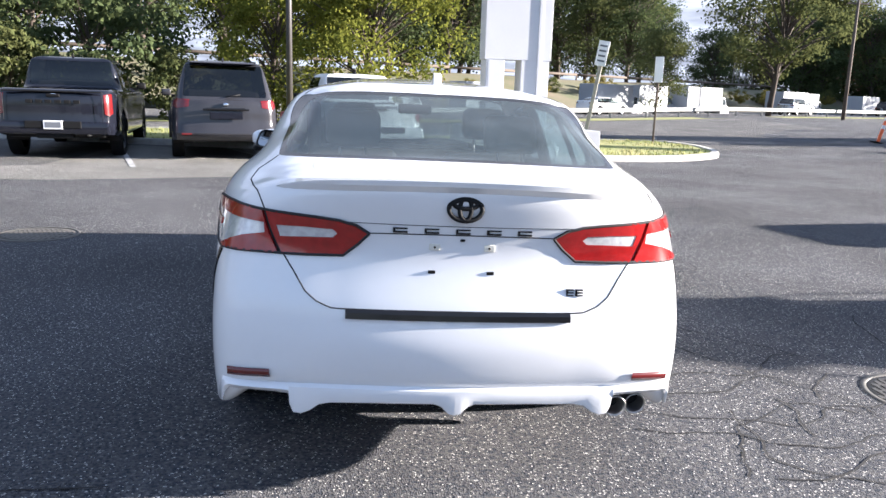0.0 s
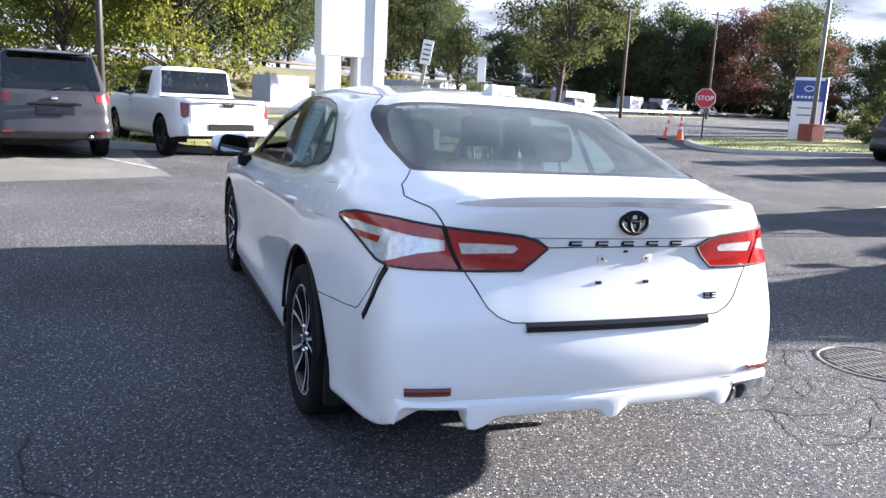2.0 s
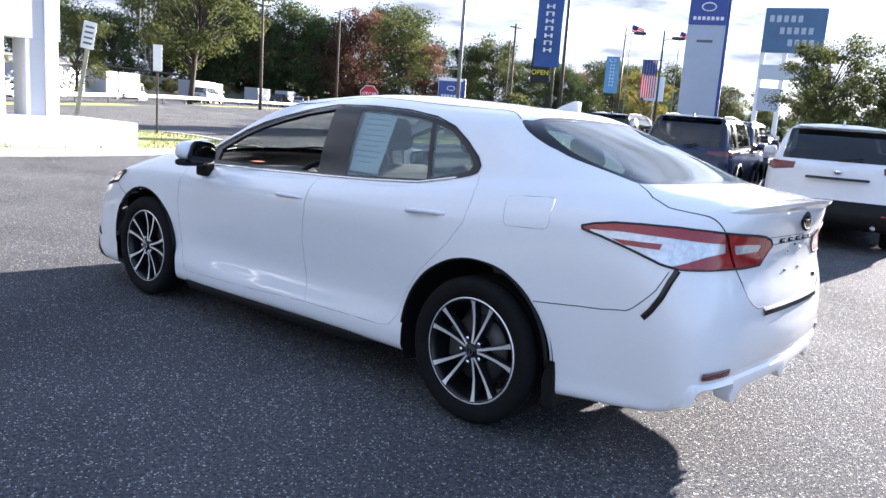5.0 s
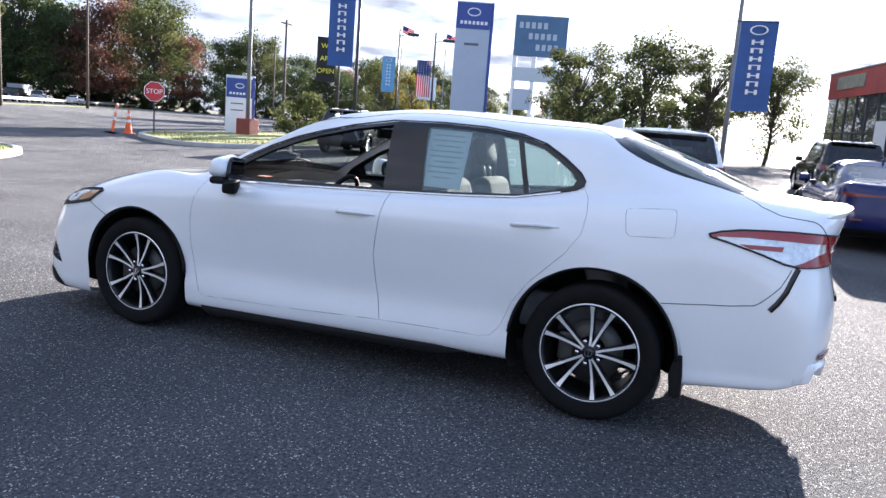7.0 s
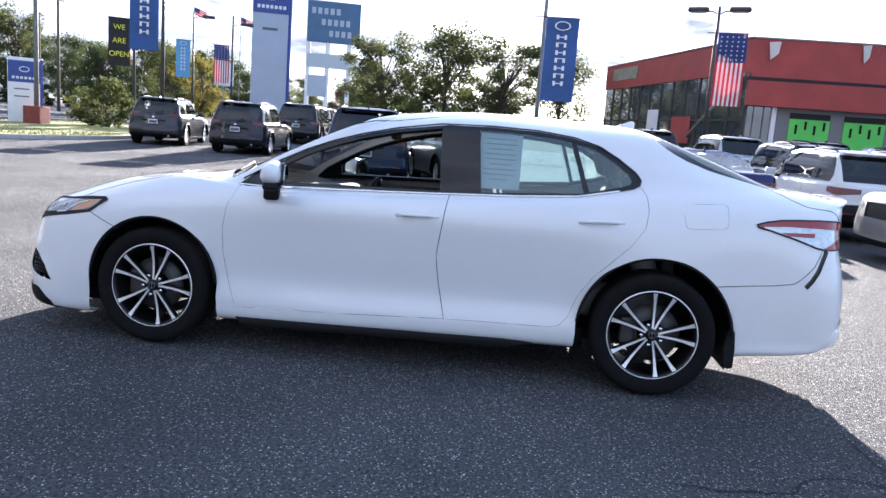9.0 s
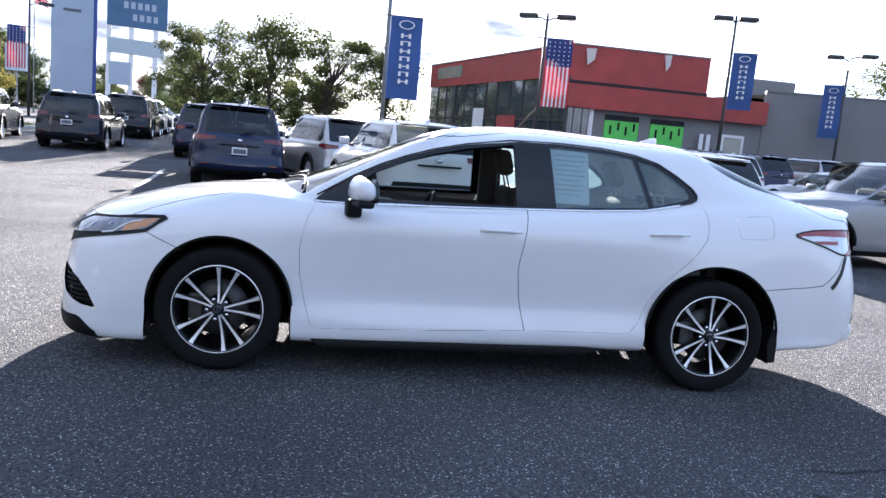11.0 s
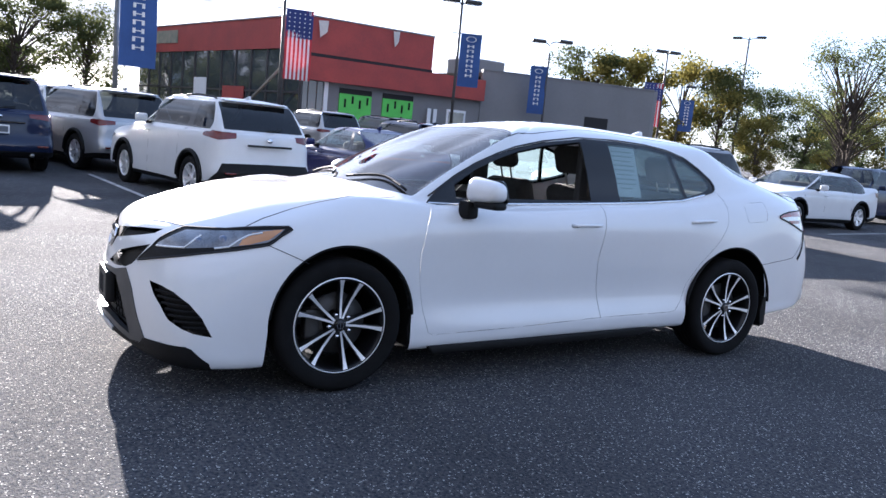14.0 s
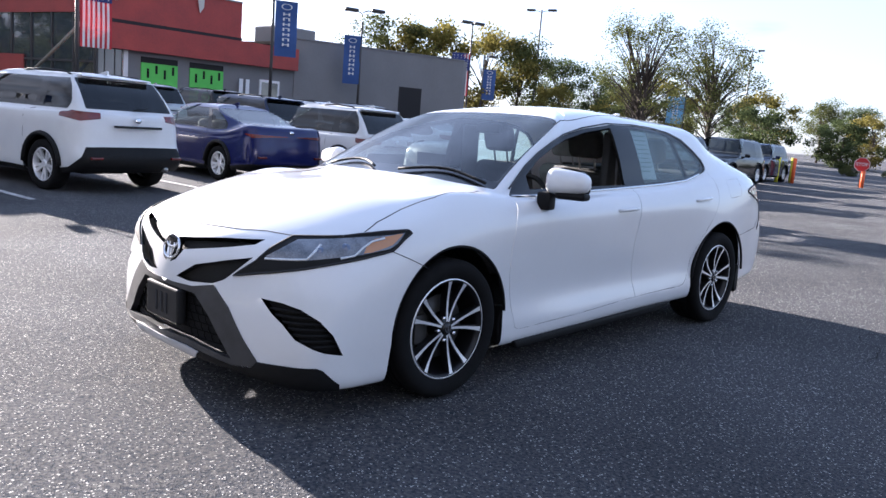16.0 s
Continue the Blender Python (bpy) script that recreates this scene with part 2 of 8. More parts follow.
FOG_GLASS = glass("fogged_side_glass", tint=(0.78, 0.90, 0.88), clear=0.74, fog=0.27)
PRIVACY = glass("dark_privacy_glass", tint=(0.5, 0.55, 0.58), clear=0.16)
CABIN = mat("dark_cabin_plastic", (0.03, 0.03, 0.032), 0.7, noise_amount=0.3, noise_scale=12, bump=0.1, bump_scale=200)
SEAT = mat("black_fabric_seat", (0.035, 0.034, 0.035), 0.9, noise_amount=0.3, noise_scale=20, bump=0.3, bump_scale=300)
SEAT_LIGHT = mat("grey_fabric_seat", (0.22, 0.22, 0.23), 0.9, noise_amount=0.2, noise_scale=20, bump=0.3, bump_scale=300)
HEADLINER = mat("pale_headliner", (0.50, 0.50, 0.48), 0.95, noise_amount=0.1)
PAPER = mat("window_sticker_paper", (0.70, 0.72, 0.74), 0.6, noise_amount=0.05)
FAINT_INK = mat("faint_print", (0.36, 0.39, 0.42), 0.7)
CHIN = mat("sunlit_lip_silver", (0.55, 0.55, 0.56), 0.4, metal=0.3, noise_amount=0.1, noise_scale=12)
MIRROR = mat("door_mirror_glass", (0.45, 0.47, 0.50), 0.03, metal=1.0)
INK = mat("printed_ink", (0.10, 0.11, 0.13), 0.7)
PLATE = mat("number_plate_white", (0.72, 0.74, 0.76), 0.45, noise_amount=0.08)


def paint(name, colour, metal=0.35, rough=0.3):
    return mat(name, colour, rough, metal=metal, coat=0.2, noise_amount=0.06, noise_scale=4, spec=0.35)

# ---- mesh tools ----
def terrain(x, y):
    """Height of the lot: it falls a little towards the drain beside the car and rises again beyond."""
    z = -0.021 * min(max(x + 0.9, 0.0), 4.3)
    z += 0.0212 * min(max(x - 13.0, 0.0), 17.0)
    z += 0.010 * min(max(y - 16.0, 0.0), 12.0) * min(max(x / 12.0, 0.0), 1.0)
    return z


def mesh_of(bm, smooth=True, angle=40.0):
    me = bpy.data.meshes.new("mesh")
    if smooth:
        for f in bm.faces:
            f.smooth = True
        for e in bm.edges:
            if len(e.link_faces) == 2:
                turn = e.calc_face_angle(0.0)
                if turn > radians(angle):
                    e.smooth = False
                elif turn > radians(14):            # keeps flat faces flat beside a narrow bevel
                    a, b = (f.calc_area() for f in e.link_faces)
                    e.smooth = max(a, b) < 10 * max(min(a, b), 1e-9)
    bm.to_mesh(me)
    bm.free()
    return me


def part(name, bm, material, parent=None, label="", smooth=True, angle=40.0):
    """Links a bmesh as one mesh object under a thing or a part."""
    ob = new(name, mesh_of(bm, smooth, angle))
    ob.data.name = name
    for m in material if isinstance(material, (list, tuple)) else (material,):
        ob.data.materials.append(m)
    if parent:
        ob.parent = parent
    return tagged(ob, label)


def thing(name, at, label, category, group="", kind=""):
    ob = new(name)
    ob.matrix_world = at
    ob.empty_display_size = 0.2
    return tagged(ob, label, category, group, kind)


def box(lo, hi, bevel=0.0, bm=None, segs=2):
    bm = bm or bmesh.new()
    made = bmesh.ops.create_cube(bm, size=1)["verts"]
    for v in made:
        v.co = Vector([lo[i] + (v.co[i] + 0.5) * (hi[i] - lo[i]) for i in range(3)])
    if bevel:
        bmesh.ops.bevel(bm, geom=list({e for v in made for e in v.link_edges}), offset=bevel, segments=segs, profile=0.5, affect="EDGES")
    return bm


def tube(points, radius, segs=10, bm=None, taper=None, cap=True):
    """A round bar along points; taper gives the radius at the far end."""
    bm = bm or bmesh.new()
    points = [Vector(p) for p in points]
    rings = []
    for i, p in enumerate(points):
        way = (points[min(i + 1, len(points) - 1)] - points[max(i - 1, 0)]).normalized()
        a = way.orthogonal().normalized() if not rings else (side_way - way * side_way.dot(way)).normalized()
        side_way, b = a, way.cross(a)
        r = radius if taper is None else radius + (taper - radius) * i / max(len(points) - 1, 1)
        rings.append([bm.verts.new(p + r * (math.cos(k * math.tau / segs) * a + math.sin(k * math.tau / segs) * b)) for k in range(segs)])
    for q, r in zip(rings, rings[1:]):
        for k in range(segs):
            bm.faces.new((q[k], q[(k + 1) % segs], r[(k + 1) % segs], r[k]))
    if cap:
        bm.faces.new(rings[0][::-1])
        bm.faces.new(rings[-1])
    return bm


def lathe(profile, segs=48, bm=None, axis="x", closed=False):
    """Turns a profile of (radius, along) round an axis."""
    bm = bm or bmesh.new()
    rings = []
    for r, a in profile:
        ring = []
        for k in range(segs):
            c, s = r * math.cos(k * math.tau / segs), r * math.sin(k * math.tau / segs)
            ring.append(bm.verts.new((a, c, s) if axis == "x" else (c, s, a)))
        rings.append(ring)
    for q, r in zip(rings, rings[1:] + ([rings[0]] if closed else [])):
        for k in range(segs):
            bm.faces.new((q[k], q[(k + 1) % segs], r[(k + 1) % segs], r[k]))
    return bm


def prism(outline, depth, bm=None, to=lambda a, b, c: (a, b, c), bevel=0.0):
    """A flat outline (a, b) given thickness from c = 0 to depth."""
    bm = bm or bmesh.new()
    lo = [bm.verts.new(to(a, b, 0.0)) for a, b in outline]
    hi = [bm.verts.new(to(a, b, depth)) for a, b in outline]
    faces = [bm.faces.new(lo[::-1]), bm.faces.new(hi)]
    for i in range(len(outline)):
        j = (i + 1) % len(outline)
        faces.append(bm.faces.new((lo[i], lo[j], hi[j], hi[i])))
    bmesh.ops.recalc_face_normals(bm, faces=faces)
    if bevel:
        bmesh.ops.bevel(bm, geom=list({e for v in hi for e in v.link_edges}), offset=bevel, segments=2, profile=0.5, affect="EDGES")
    return bm


def spline(points, steps):
    """Centripetal Catmull-Rom through points, with steps samples to each gap (and the last point). Ends are mirrored by the caller."""
    out = []
    for i in range(1, len(points) - 2):
        p0, p1, p2, p3 = points[i - 1:i + 3]
        d = [max((b - a).length, 1e-6) ** 0.5 for a, b in ((p0, p1), (p1, p2), (p2, p3))]
        t1, t2 = d[0], d[0] + d[1]
        t3 = t2 + d[2]
        for k in range(steps):
            t = t1 + (t2 - t1) * k / steps
            a1 = p0 * ((t1 - t) / t1) + p1 * (t / t1)
            a2 = p1 * ((t2 - t) / d[1]) + p2 * ((t - t1) / d[1])
            a3 = p2 * ((t3 - t) / d[2]) + p3 * ((t - t2) / d[2])
            b1 = a1 * ((t2 - t) / t2) + a2 * (t / t2)
            b2 = a2 * ((t3 - t) / (t3 - t1)) + a3 * ((t - t1) / (t3 - t1))
            out.append(b1 * ((t2 - t) / d[1]) + b2 * ((t - t1) / d[1]))
    out.append(points[-2].copy())
    return out


class Loft:
    """Half a car body (x < 0): columns run from the rear middle round the side to the front middle, each from the lower edge up to the roof's crest."""

    def __init__(self, columns, du, dv):
        cols = [[Vector((-x, y, z)) for x, y, z in c] for c in columns]
        self.du, self.dv = du, dv
        rows = []
        for c in cols:
            top = Vector((-c[-2].x, c[-2].y, c[-2].z))
            rows.append(spline([c[0] * 2 - c[1], *c, top if c[-1].x > -1e-6 and c[-2].x < -1e-6 else c[-1] * 2 - c[-2]], dv))
        flip = lambda p: Vector((-p.x, p.y, p.z))
        self.grid = []                              # grid[v][u]
        for v in range(len(rows[0])):
            line = [r[v] for r in rows]
            self.grid.append(spline([flip(line[1]), *line, flip(line[-2])], du))
        self.nu, self.nv = len(self.grid[0]), len(self.grid)

    def at(self, u, v):
        """The place at a column and ring number (fractions between)."""
        a, b = min(max(u * self.du, 0), self.nu - 1.001), min(max(v * self.dv, 0), self.nv - 1.001)
        i, j, fa, fb = int(a), int(b), a % 1, b % 1
        g = self.grid
        return (g[j][i] * (1 - fa) + g[j][i + 1] * fa) * (1 - fb) + (g[j + 1][i] * (1 - fa) + g[j + 1][i + 1] * fa) * fb

    def normal(self, u, v):
        e = 0.04
        n = (self.at(u + e, v) - self.at(u - e, v)).cross(self.at(u, v + e) - self.at(u, v - e))
        n = n.normalized()
        p = self.at(u, v)
        return n if n.dot(Vector((p.x * 1.6, (p.y - 1.3) * .5, p.z - .7))) > 0 else -n

    def ring_at(self, u, z, lo=0.0, hi=8.0):
        """The ring number at which column u passes height z."""
        for _ in range(30):
            m = (lo + hi) / 2
            lo, hi = (m, hi) if self.at(u, m).z < z else (lo, m)
        return lo

    def find(self, z, x=None, y=None, lo=0.0, hi=14.0, rings=(0.0, 8.0)):
        """(u, v) of the place at height z where the body has that x, or that y."""
        for _ in range(30):
            m = (lo + hi) / 2
            p = self.at(m, self.ring_at(m, z, *rings))
            small = p.y < y if x is None else (p.x > x if lo < 7 else p.x < x)
            lo, hi = (m, hi) if small else (lo, m)
        return lo, self.ring_at(lo, z, *rings)

    def mesh(self):
        """The half as a bmesh that remembers (u, v) of every vertex in two float layers."""
        bm = bmesh.new()
        lu, lv = bm.verts.layers.float.new("u"), bm.verts.layers.float.new("v")
        verts = []
        for j, row in enumerate(self.grid):
            line = []
            for i, p in enumerate(row):
                w = bm.verts.new(p)
                w[lu], w[lv] = i / self.du, j / self.dv
                line.append(w)
            verts.append(line)
        for j in range(self.nv - 1):
            for i in range(self.nu - 1):
                bm.faces.new((verts[j][i], verts[j + 1][i], verts[j + 1][i + 1], verts[j][i + 1]))
        return bm


def inside(p, poly):
    hit, n = False, len(poly)
    for i in range(n):
        (x1, y1), (x2, y2) = poly[i], poly[(i + 1) % n]
        if (y1 > p[1]) != (y2 > p[1]) and p[0] < (x2 - x1) * (p[1] - y1) / (y2 - y1) + x1:
            hit = not hit
    return hit


def carve(bm, poly, to2d, keep=lambda f: True):
    """Cuts the outline poly into the faces that keep() admits, along the map to2d (vertex to a, b), and returns the faces inside."""
    hold = bm.verts.layers.float_vector.get("hold") or bm.verts.layers.float_vector.new("hold")
    lo = (min(p[0] for p in poly), min(p[1] for p in poly))
    hi = (max(p[0] for p in poly), max(p[1] for p in poly))
    flat = {v: to2d(v) for v in bm.verts}
    near = set()
    for f in bm.faces:
        q = [flat[v] for v in f.verts]
        if min(a for a, b in q) <= hi[0] and max(a for a, b in q) >= lo[0] and min(b for a, b in q) <= hi[1] and max(b for a, b in q) >= lo[1] and keep(f):
            near.add(f)
    verts = {v for f in near for v in f.verts}
    rest = {v: v.co.copy() for f in near for v in f.verts}
    for v in verts:
        v[hold] = v.co
    for v in verts:
        v.co = (*flat[v], 0.0)
    for i in range(len(poly)):
        (x1, y1), (x2, y2) = poly[i], poly[(i + 1) % len(poly)]
        if math.hypot(x2 - x1, y2 - y1) < 1e-7:
            continue
        a, b, c, d = min(x1, x2), max(x1, x2), min(y1, y2), max(y1, y2)
        touched = []
        for f in near:
            xs, ys = [v.co.x for v in f.verts], [v.co.y for v in f.verts]
            if min(xs) <= b and max(xs) >= a and min(ys) <= d and max(ys) >= c:
                touched.append(f)
        if not touched:
            continue
        geom = list({*touched, *(e for f in touched for e in f.edges), *(v for f in touched for v in f.verts)})
        near -= set(touched)
        out = bmesh.ops.bisect_plane(bm, geom=geom, dist=1e-6, plane_co=(x1, y1, 0), plane_no=(y2 - y1, x1 - x2, 0))
        near |= {g for g in out["geom"] if isinstance(g, bmesh.types.BMFace)}
    near = {f for f in near if f.is_valid}
    found = [f for f in near if inside(tuple(f.calc_center_median().xy), poly)]
    for v in {v for f in near for v in f.verts}:
        v.co = v[hold]
    for v, co in rest.items():
        if v.is_valid:
            v.co = co
    return found


def lift_out(bm, faces, out=0.0, shrink=0.0, edge=0.0):
    """Takes faces away from bm into a bmesh of their own; shrink pulls the rim in, edge folds it inwards, out moves it along its normals."""
    made = bmesh.new()
    copy = {}
    for f in faces:
        for v in f.verts:
            if v not in copy:
                copy[v] = made.verts.new(v.co)
    for f in faces:
        try:
            made.faces.new([copy[v] for v in f.verts])
        except ValueError:
            pass
    bmesh.ops.delete(bm, geom=list(faces), context="FACES")
    bmesh.ops.remove_doubles(made, verts=made.verts, dist=0.0004)
    made.normal_update()
    rim = [v for v in made.verts if v.is_boundary]
    if shrink:
        moves = {}
        for v in rim:
            ins = Vector()
            for f in v.link_faces:
                ins += f.calc_center_median() - v.co
            moves[v] = v.co + ins.normalized() * shrink if ins.length else v.co
        for v, co in moves.items():
            v.co = co
    if out:
        shift = {v: v.co + v.normal * out for v in made.verts}
        for v, co in shift.items():
            v.co = co
    if edge:
        normals = {v: v.normal.copy() for v in made.verts}
        rim_edges = [e for e in made.edges if e.is_boundary]
        fresh = bmesh.ops.extrude_edge_only(made, edges=rim_edges)["geom"]
        for v in [g for g in fresh if isinstance(g, bmesh.types.BMVert)]:
            near = min((w for e in v.link_edges for w in [e.other_vert(v)] if w in normals), key=lambda w: (w.co - v.co).length, default=None)
            if near:
                v.co = near.co - normals[near] * edge
    return made


def mirrored(bm):
    """A copy of a bmesh on the other side of x = 0."""
    made = bm.copy()
    for v in made.verts:
        v.co.x = -v.co.x
    bmesh.ops.reverse_faces(made, faces=made.faces)
    return made


def ribbon(points, width, bm=None):
    """A narrow folded strip along (place, normal) pairs, for a panel gap."""
    bm = bm or bmesh.new()
    rows = []
    for i, (p, n) in enumerate(points):
        way = (points[min(i + 1, len(points) - 1)][0] - points[max(i - 1, 0)][0]).normalized()
        s = way.cross(n).normalized() * width / 2
        rows.append([bm.verts.new(p + s - n * 0.002), bm.verts.new(p + s + n * 0.0012), bm.verts.new(p - s + n * 0.0012), bm.verts.new(p - s - n * 0.002)])
    for a, b in zip(rows, rows[1:]):
        for k in range(3):
            bm.faces.new((a[k], a[k + 1], b[k + 1], b[k]))
    return bm

# ---- the white sedan ----
def sedan_loft():
    """Stations of the body: (half width, along, height) from the lower edge up to the roof's crest."""
    cols = []

    def station(*p):
        cols.append(p)

    def side(y, low, gh):
        """A station across the side at y: pairs (half width, height) below the windows, then the glasshouse points."""
        cols.append([(w, y, z) for w, z in low] + list(gh))

    station((0, -1.08, .30), (0, -1.15, .32), (0, -1.17, .40), (0, -1.20, .56), (0, -1.185, .69), (0, -1.145, .92), (0, -1.178, 1.135), (0, -1.08, 1.160),
            (0, -.70, 1.185), (0, -.325, 1.322), (0, .045, 1.437), (0, .145, 1.455), (0, .30, 1.461))
    station((.38, -1.06, .30), (.38, -1.13, .32), (.38, -1.15, .40), (.385, -1.18, .56), (.385, -1.17, .69), (.38, -1.128, .92), (.37, -1.160, 1.128), (.36, -1.065, 1.153),
            (.25, -.69, 1.182), (.23, -.32, 1.318), (.20, .05, 1.434), (.14, .15, 1.452), (0, .31, 1.461))
    station((.62, -1.0, .30), (.63, -1.075, .32), (.64, -1.125, .40), (.648, -1.14, .55), (.648, -1.128, .70), (.63, -1.085, .92), (.60, -1.075, 1.108), (.57, -1.0, 1.138),
            (.47, -.655, 1.174), (.43, -.31, 1.306), (.38, .055, 1.427), (.27, .16, 1.450), (0, .32, 1.462))
    station((.74, -.86, .28), (.780, -1.02, .295), (.790, -1.045, .37), (.800, -1.055, .50), (.800, -1.04, .66), (.775, -.985, .90), (.735, -.915, 1.062), (.68, -.87, 1.108),
            (.615, -.59, 1.166), (.57, -.28, 1.290), (.51, .06, 1.413), (.36, .17, 1.445), (0, .33, 1.463))
    station((.80, -.50, .25), (.852, -.52, .27), (.850, -.62, .36), (.857, -.62, .50), (.861, -.62, .66), (.860, -.58, .89), (.838, -.55, 1.025), (.785, -.53, 1.09),
            (.712, -.42, 1.150), (.65, -.20, 1.257), (.58, .07, 1.394), (.42, .18, 1.441), (0, .35, 1.465))
    side(0.0, ((.80, .22), (.89, .24), (.915, .32), (.920, .50), (.921, .68), (.905, .88), (.878, .985), (.838, 1.055)),
         ((.778, .02, 1.12), (.715, .07, 1.255), (.625, .11, 1.382), (.46, .22, 1.440), (0, .42, 1.469)))
    side(0.5, ((.80, .20), (.888, .235), (.906, .30), (.886, .46), (.900, .67), (.909, .862), (.893, .935), (.862, .995)),
         ((.805, .50, 1.040), (.738, .50, 1.205), (.648, .50, 1.366), (.48, .52, 1.437), (0, .65, 1.474)))
    side(1.2, ((.80, .19), (.885, .225), (.900, .29), (.874, .44), (.892, .65), (.906, .850), (.892, .905), (.862, .952)),
         ((.805, 1.20, .995), (.740, 1.20, 1.185), (.645, 1.20, 1.376), (.47, 1.12, 1.440), (0, .95, 1.476)))
    side(1.9, ((.80, .17), (.885, .205), (.900, .28), (.874, .43), (.891, .64), (.905, .832), (.890, .885), (.858, .925)),
         ((.800, 1.90, .955), (.745, 1.86, 1.085), (.655, 1.74, 1.270), (.50, 1.50, 1.400), (0, 1.15, 1.472)))
    side(2.38, ((.80, .16), (.885, .195), (.902, .28), (.892, .44), (.905, .64), (.911, .818), (.888, .892), (.850, .938)),
         ((.795, 2.40, .970), (.721, 2.165, 1.118), (.624, 1.745, 1.328), (.46, 1.47, 1.415), (0, 1.20, 1.469)))
    station((.80, 2.825, .16), (.89, 2.825, .20), (.912, 2.825, .30), (.921, 2.825, .45), (.923, 2.825, .64), (.910, 2.825, .80), (.868, 2.82, .890), (.795, 2.75, .962),
            (.73, 2.465, .978), (.661, 2.105, 1.168), (.576, 1.695, 1.366), (.42, 1.49, 1.424), (0, 1.25, 1.466))
    station((.78, 3.20, .14), (.875, 3.25, .148), (.900, 3.27, .28), (.912, 3.26, .45), (.912, 3.23, .61), (.900, 3.19, .73), (.868, 3.17, .815), (.68, 3.02, .930),
            (.56, 2.535, .988), (.524, 2.095, 1.192), (.474, 1.665, 1.386), (.33, 1.475, 1.433), (0, 1.28, 1.463))
    station((.72, 3.48, .15), (.825, 3.565, .165), (.838, 3.59, .29), (.825, 3.595, .44), (.80, 3.575, .59), (.755, 3.545, .715), (.69, 3.475, .782), (.52, 3.12, .930),
            (.39, 2.58, 1.003), (.36, 2.09, 1.202), (.33, 1.64, 1.394), (.22, 1.468, 1.440), (0, 1.29, 1.462))
    station((.42, 3.62, .16), (.44, 3.745, .20), (.44, 3.745, .30), (.44, 3.735, .44), (.43, 3.715, .575), (.41, 3.685, .705), (.40, 3.62, .775), (.30, 3.16, .932),
            (.20, 2.60, 1.005), (.19, 2.095, 1.207), (.17, 1.635, 1.399), (.12, 1.464, 1.443), (0, 1.30, 1.461))
    station((0, 3.68, .16), (0, 3.795, .21), (0, 3.805, .30), (0, 3.80, .44), (0, 3.785, .57), (0, 3.735, .700), (0, 3.66, .772), (0, 3.18, .937),
            (0, 2.61, 1.007), (0, 2.10, 1.209), (0, 1.63, 1.401), (0, 1.46, 1.444), (0, 1.30, 1.461))
    ease = lambda f: (lambda q: q * q * (3 - 2 * q))(min(max(f, 0.0), 1.0))

    def settle(i, j, q):
        """Shorter, lower tail; the rear glass meets a higher roof."""
        x, y, z = q
        if y < -.45:
            k = ease((-y - .45) / .65)
            z -= .024 * k * ease((z - .62) / .3)
            y += .105 * k
        if i <= 4 and j in (9, 10, 11):
            y -= (.03, .075, .05)[j - 9]
            z -= (.028, .034, .012)[j - 9]
        if i == 5 and j in (9, 10, 11):
            y -= (.015, .035, .025)[j - 9]
            z -= (.012, .015, .004)[j - 9]
        if j == 12 or j == 11 and 5 <= i <= 8:
            z += -.010 + .016 * ease((y - .2) / .9)
        if i <= 2 and j <= 2:
            z = (.405, .408, .435)[j]
            y += (.10, .02, .0)[j]
        if i == 3 and j <= 1:
            z += .03
        return x, y, z

    cols = [[settle(i, j, q) for j, q in enumerate(c)] for i, c in enumerate(cols)]
    return Loft(cols, 12, 8)


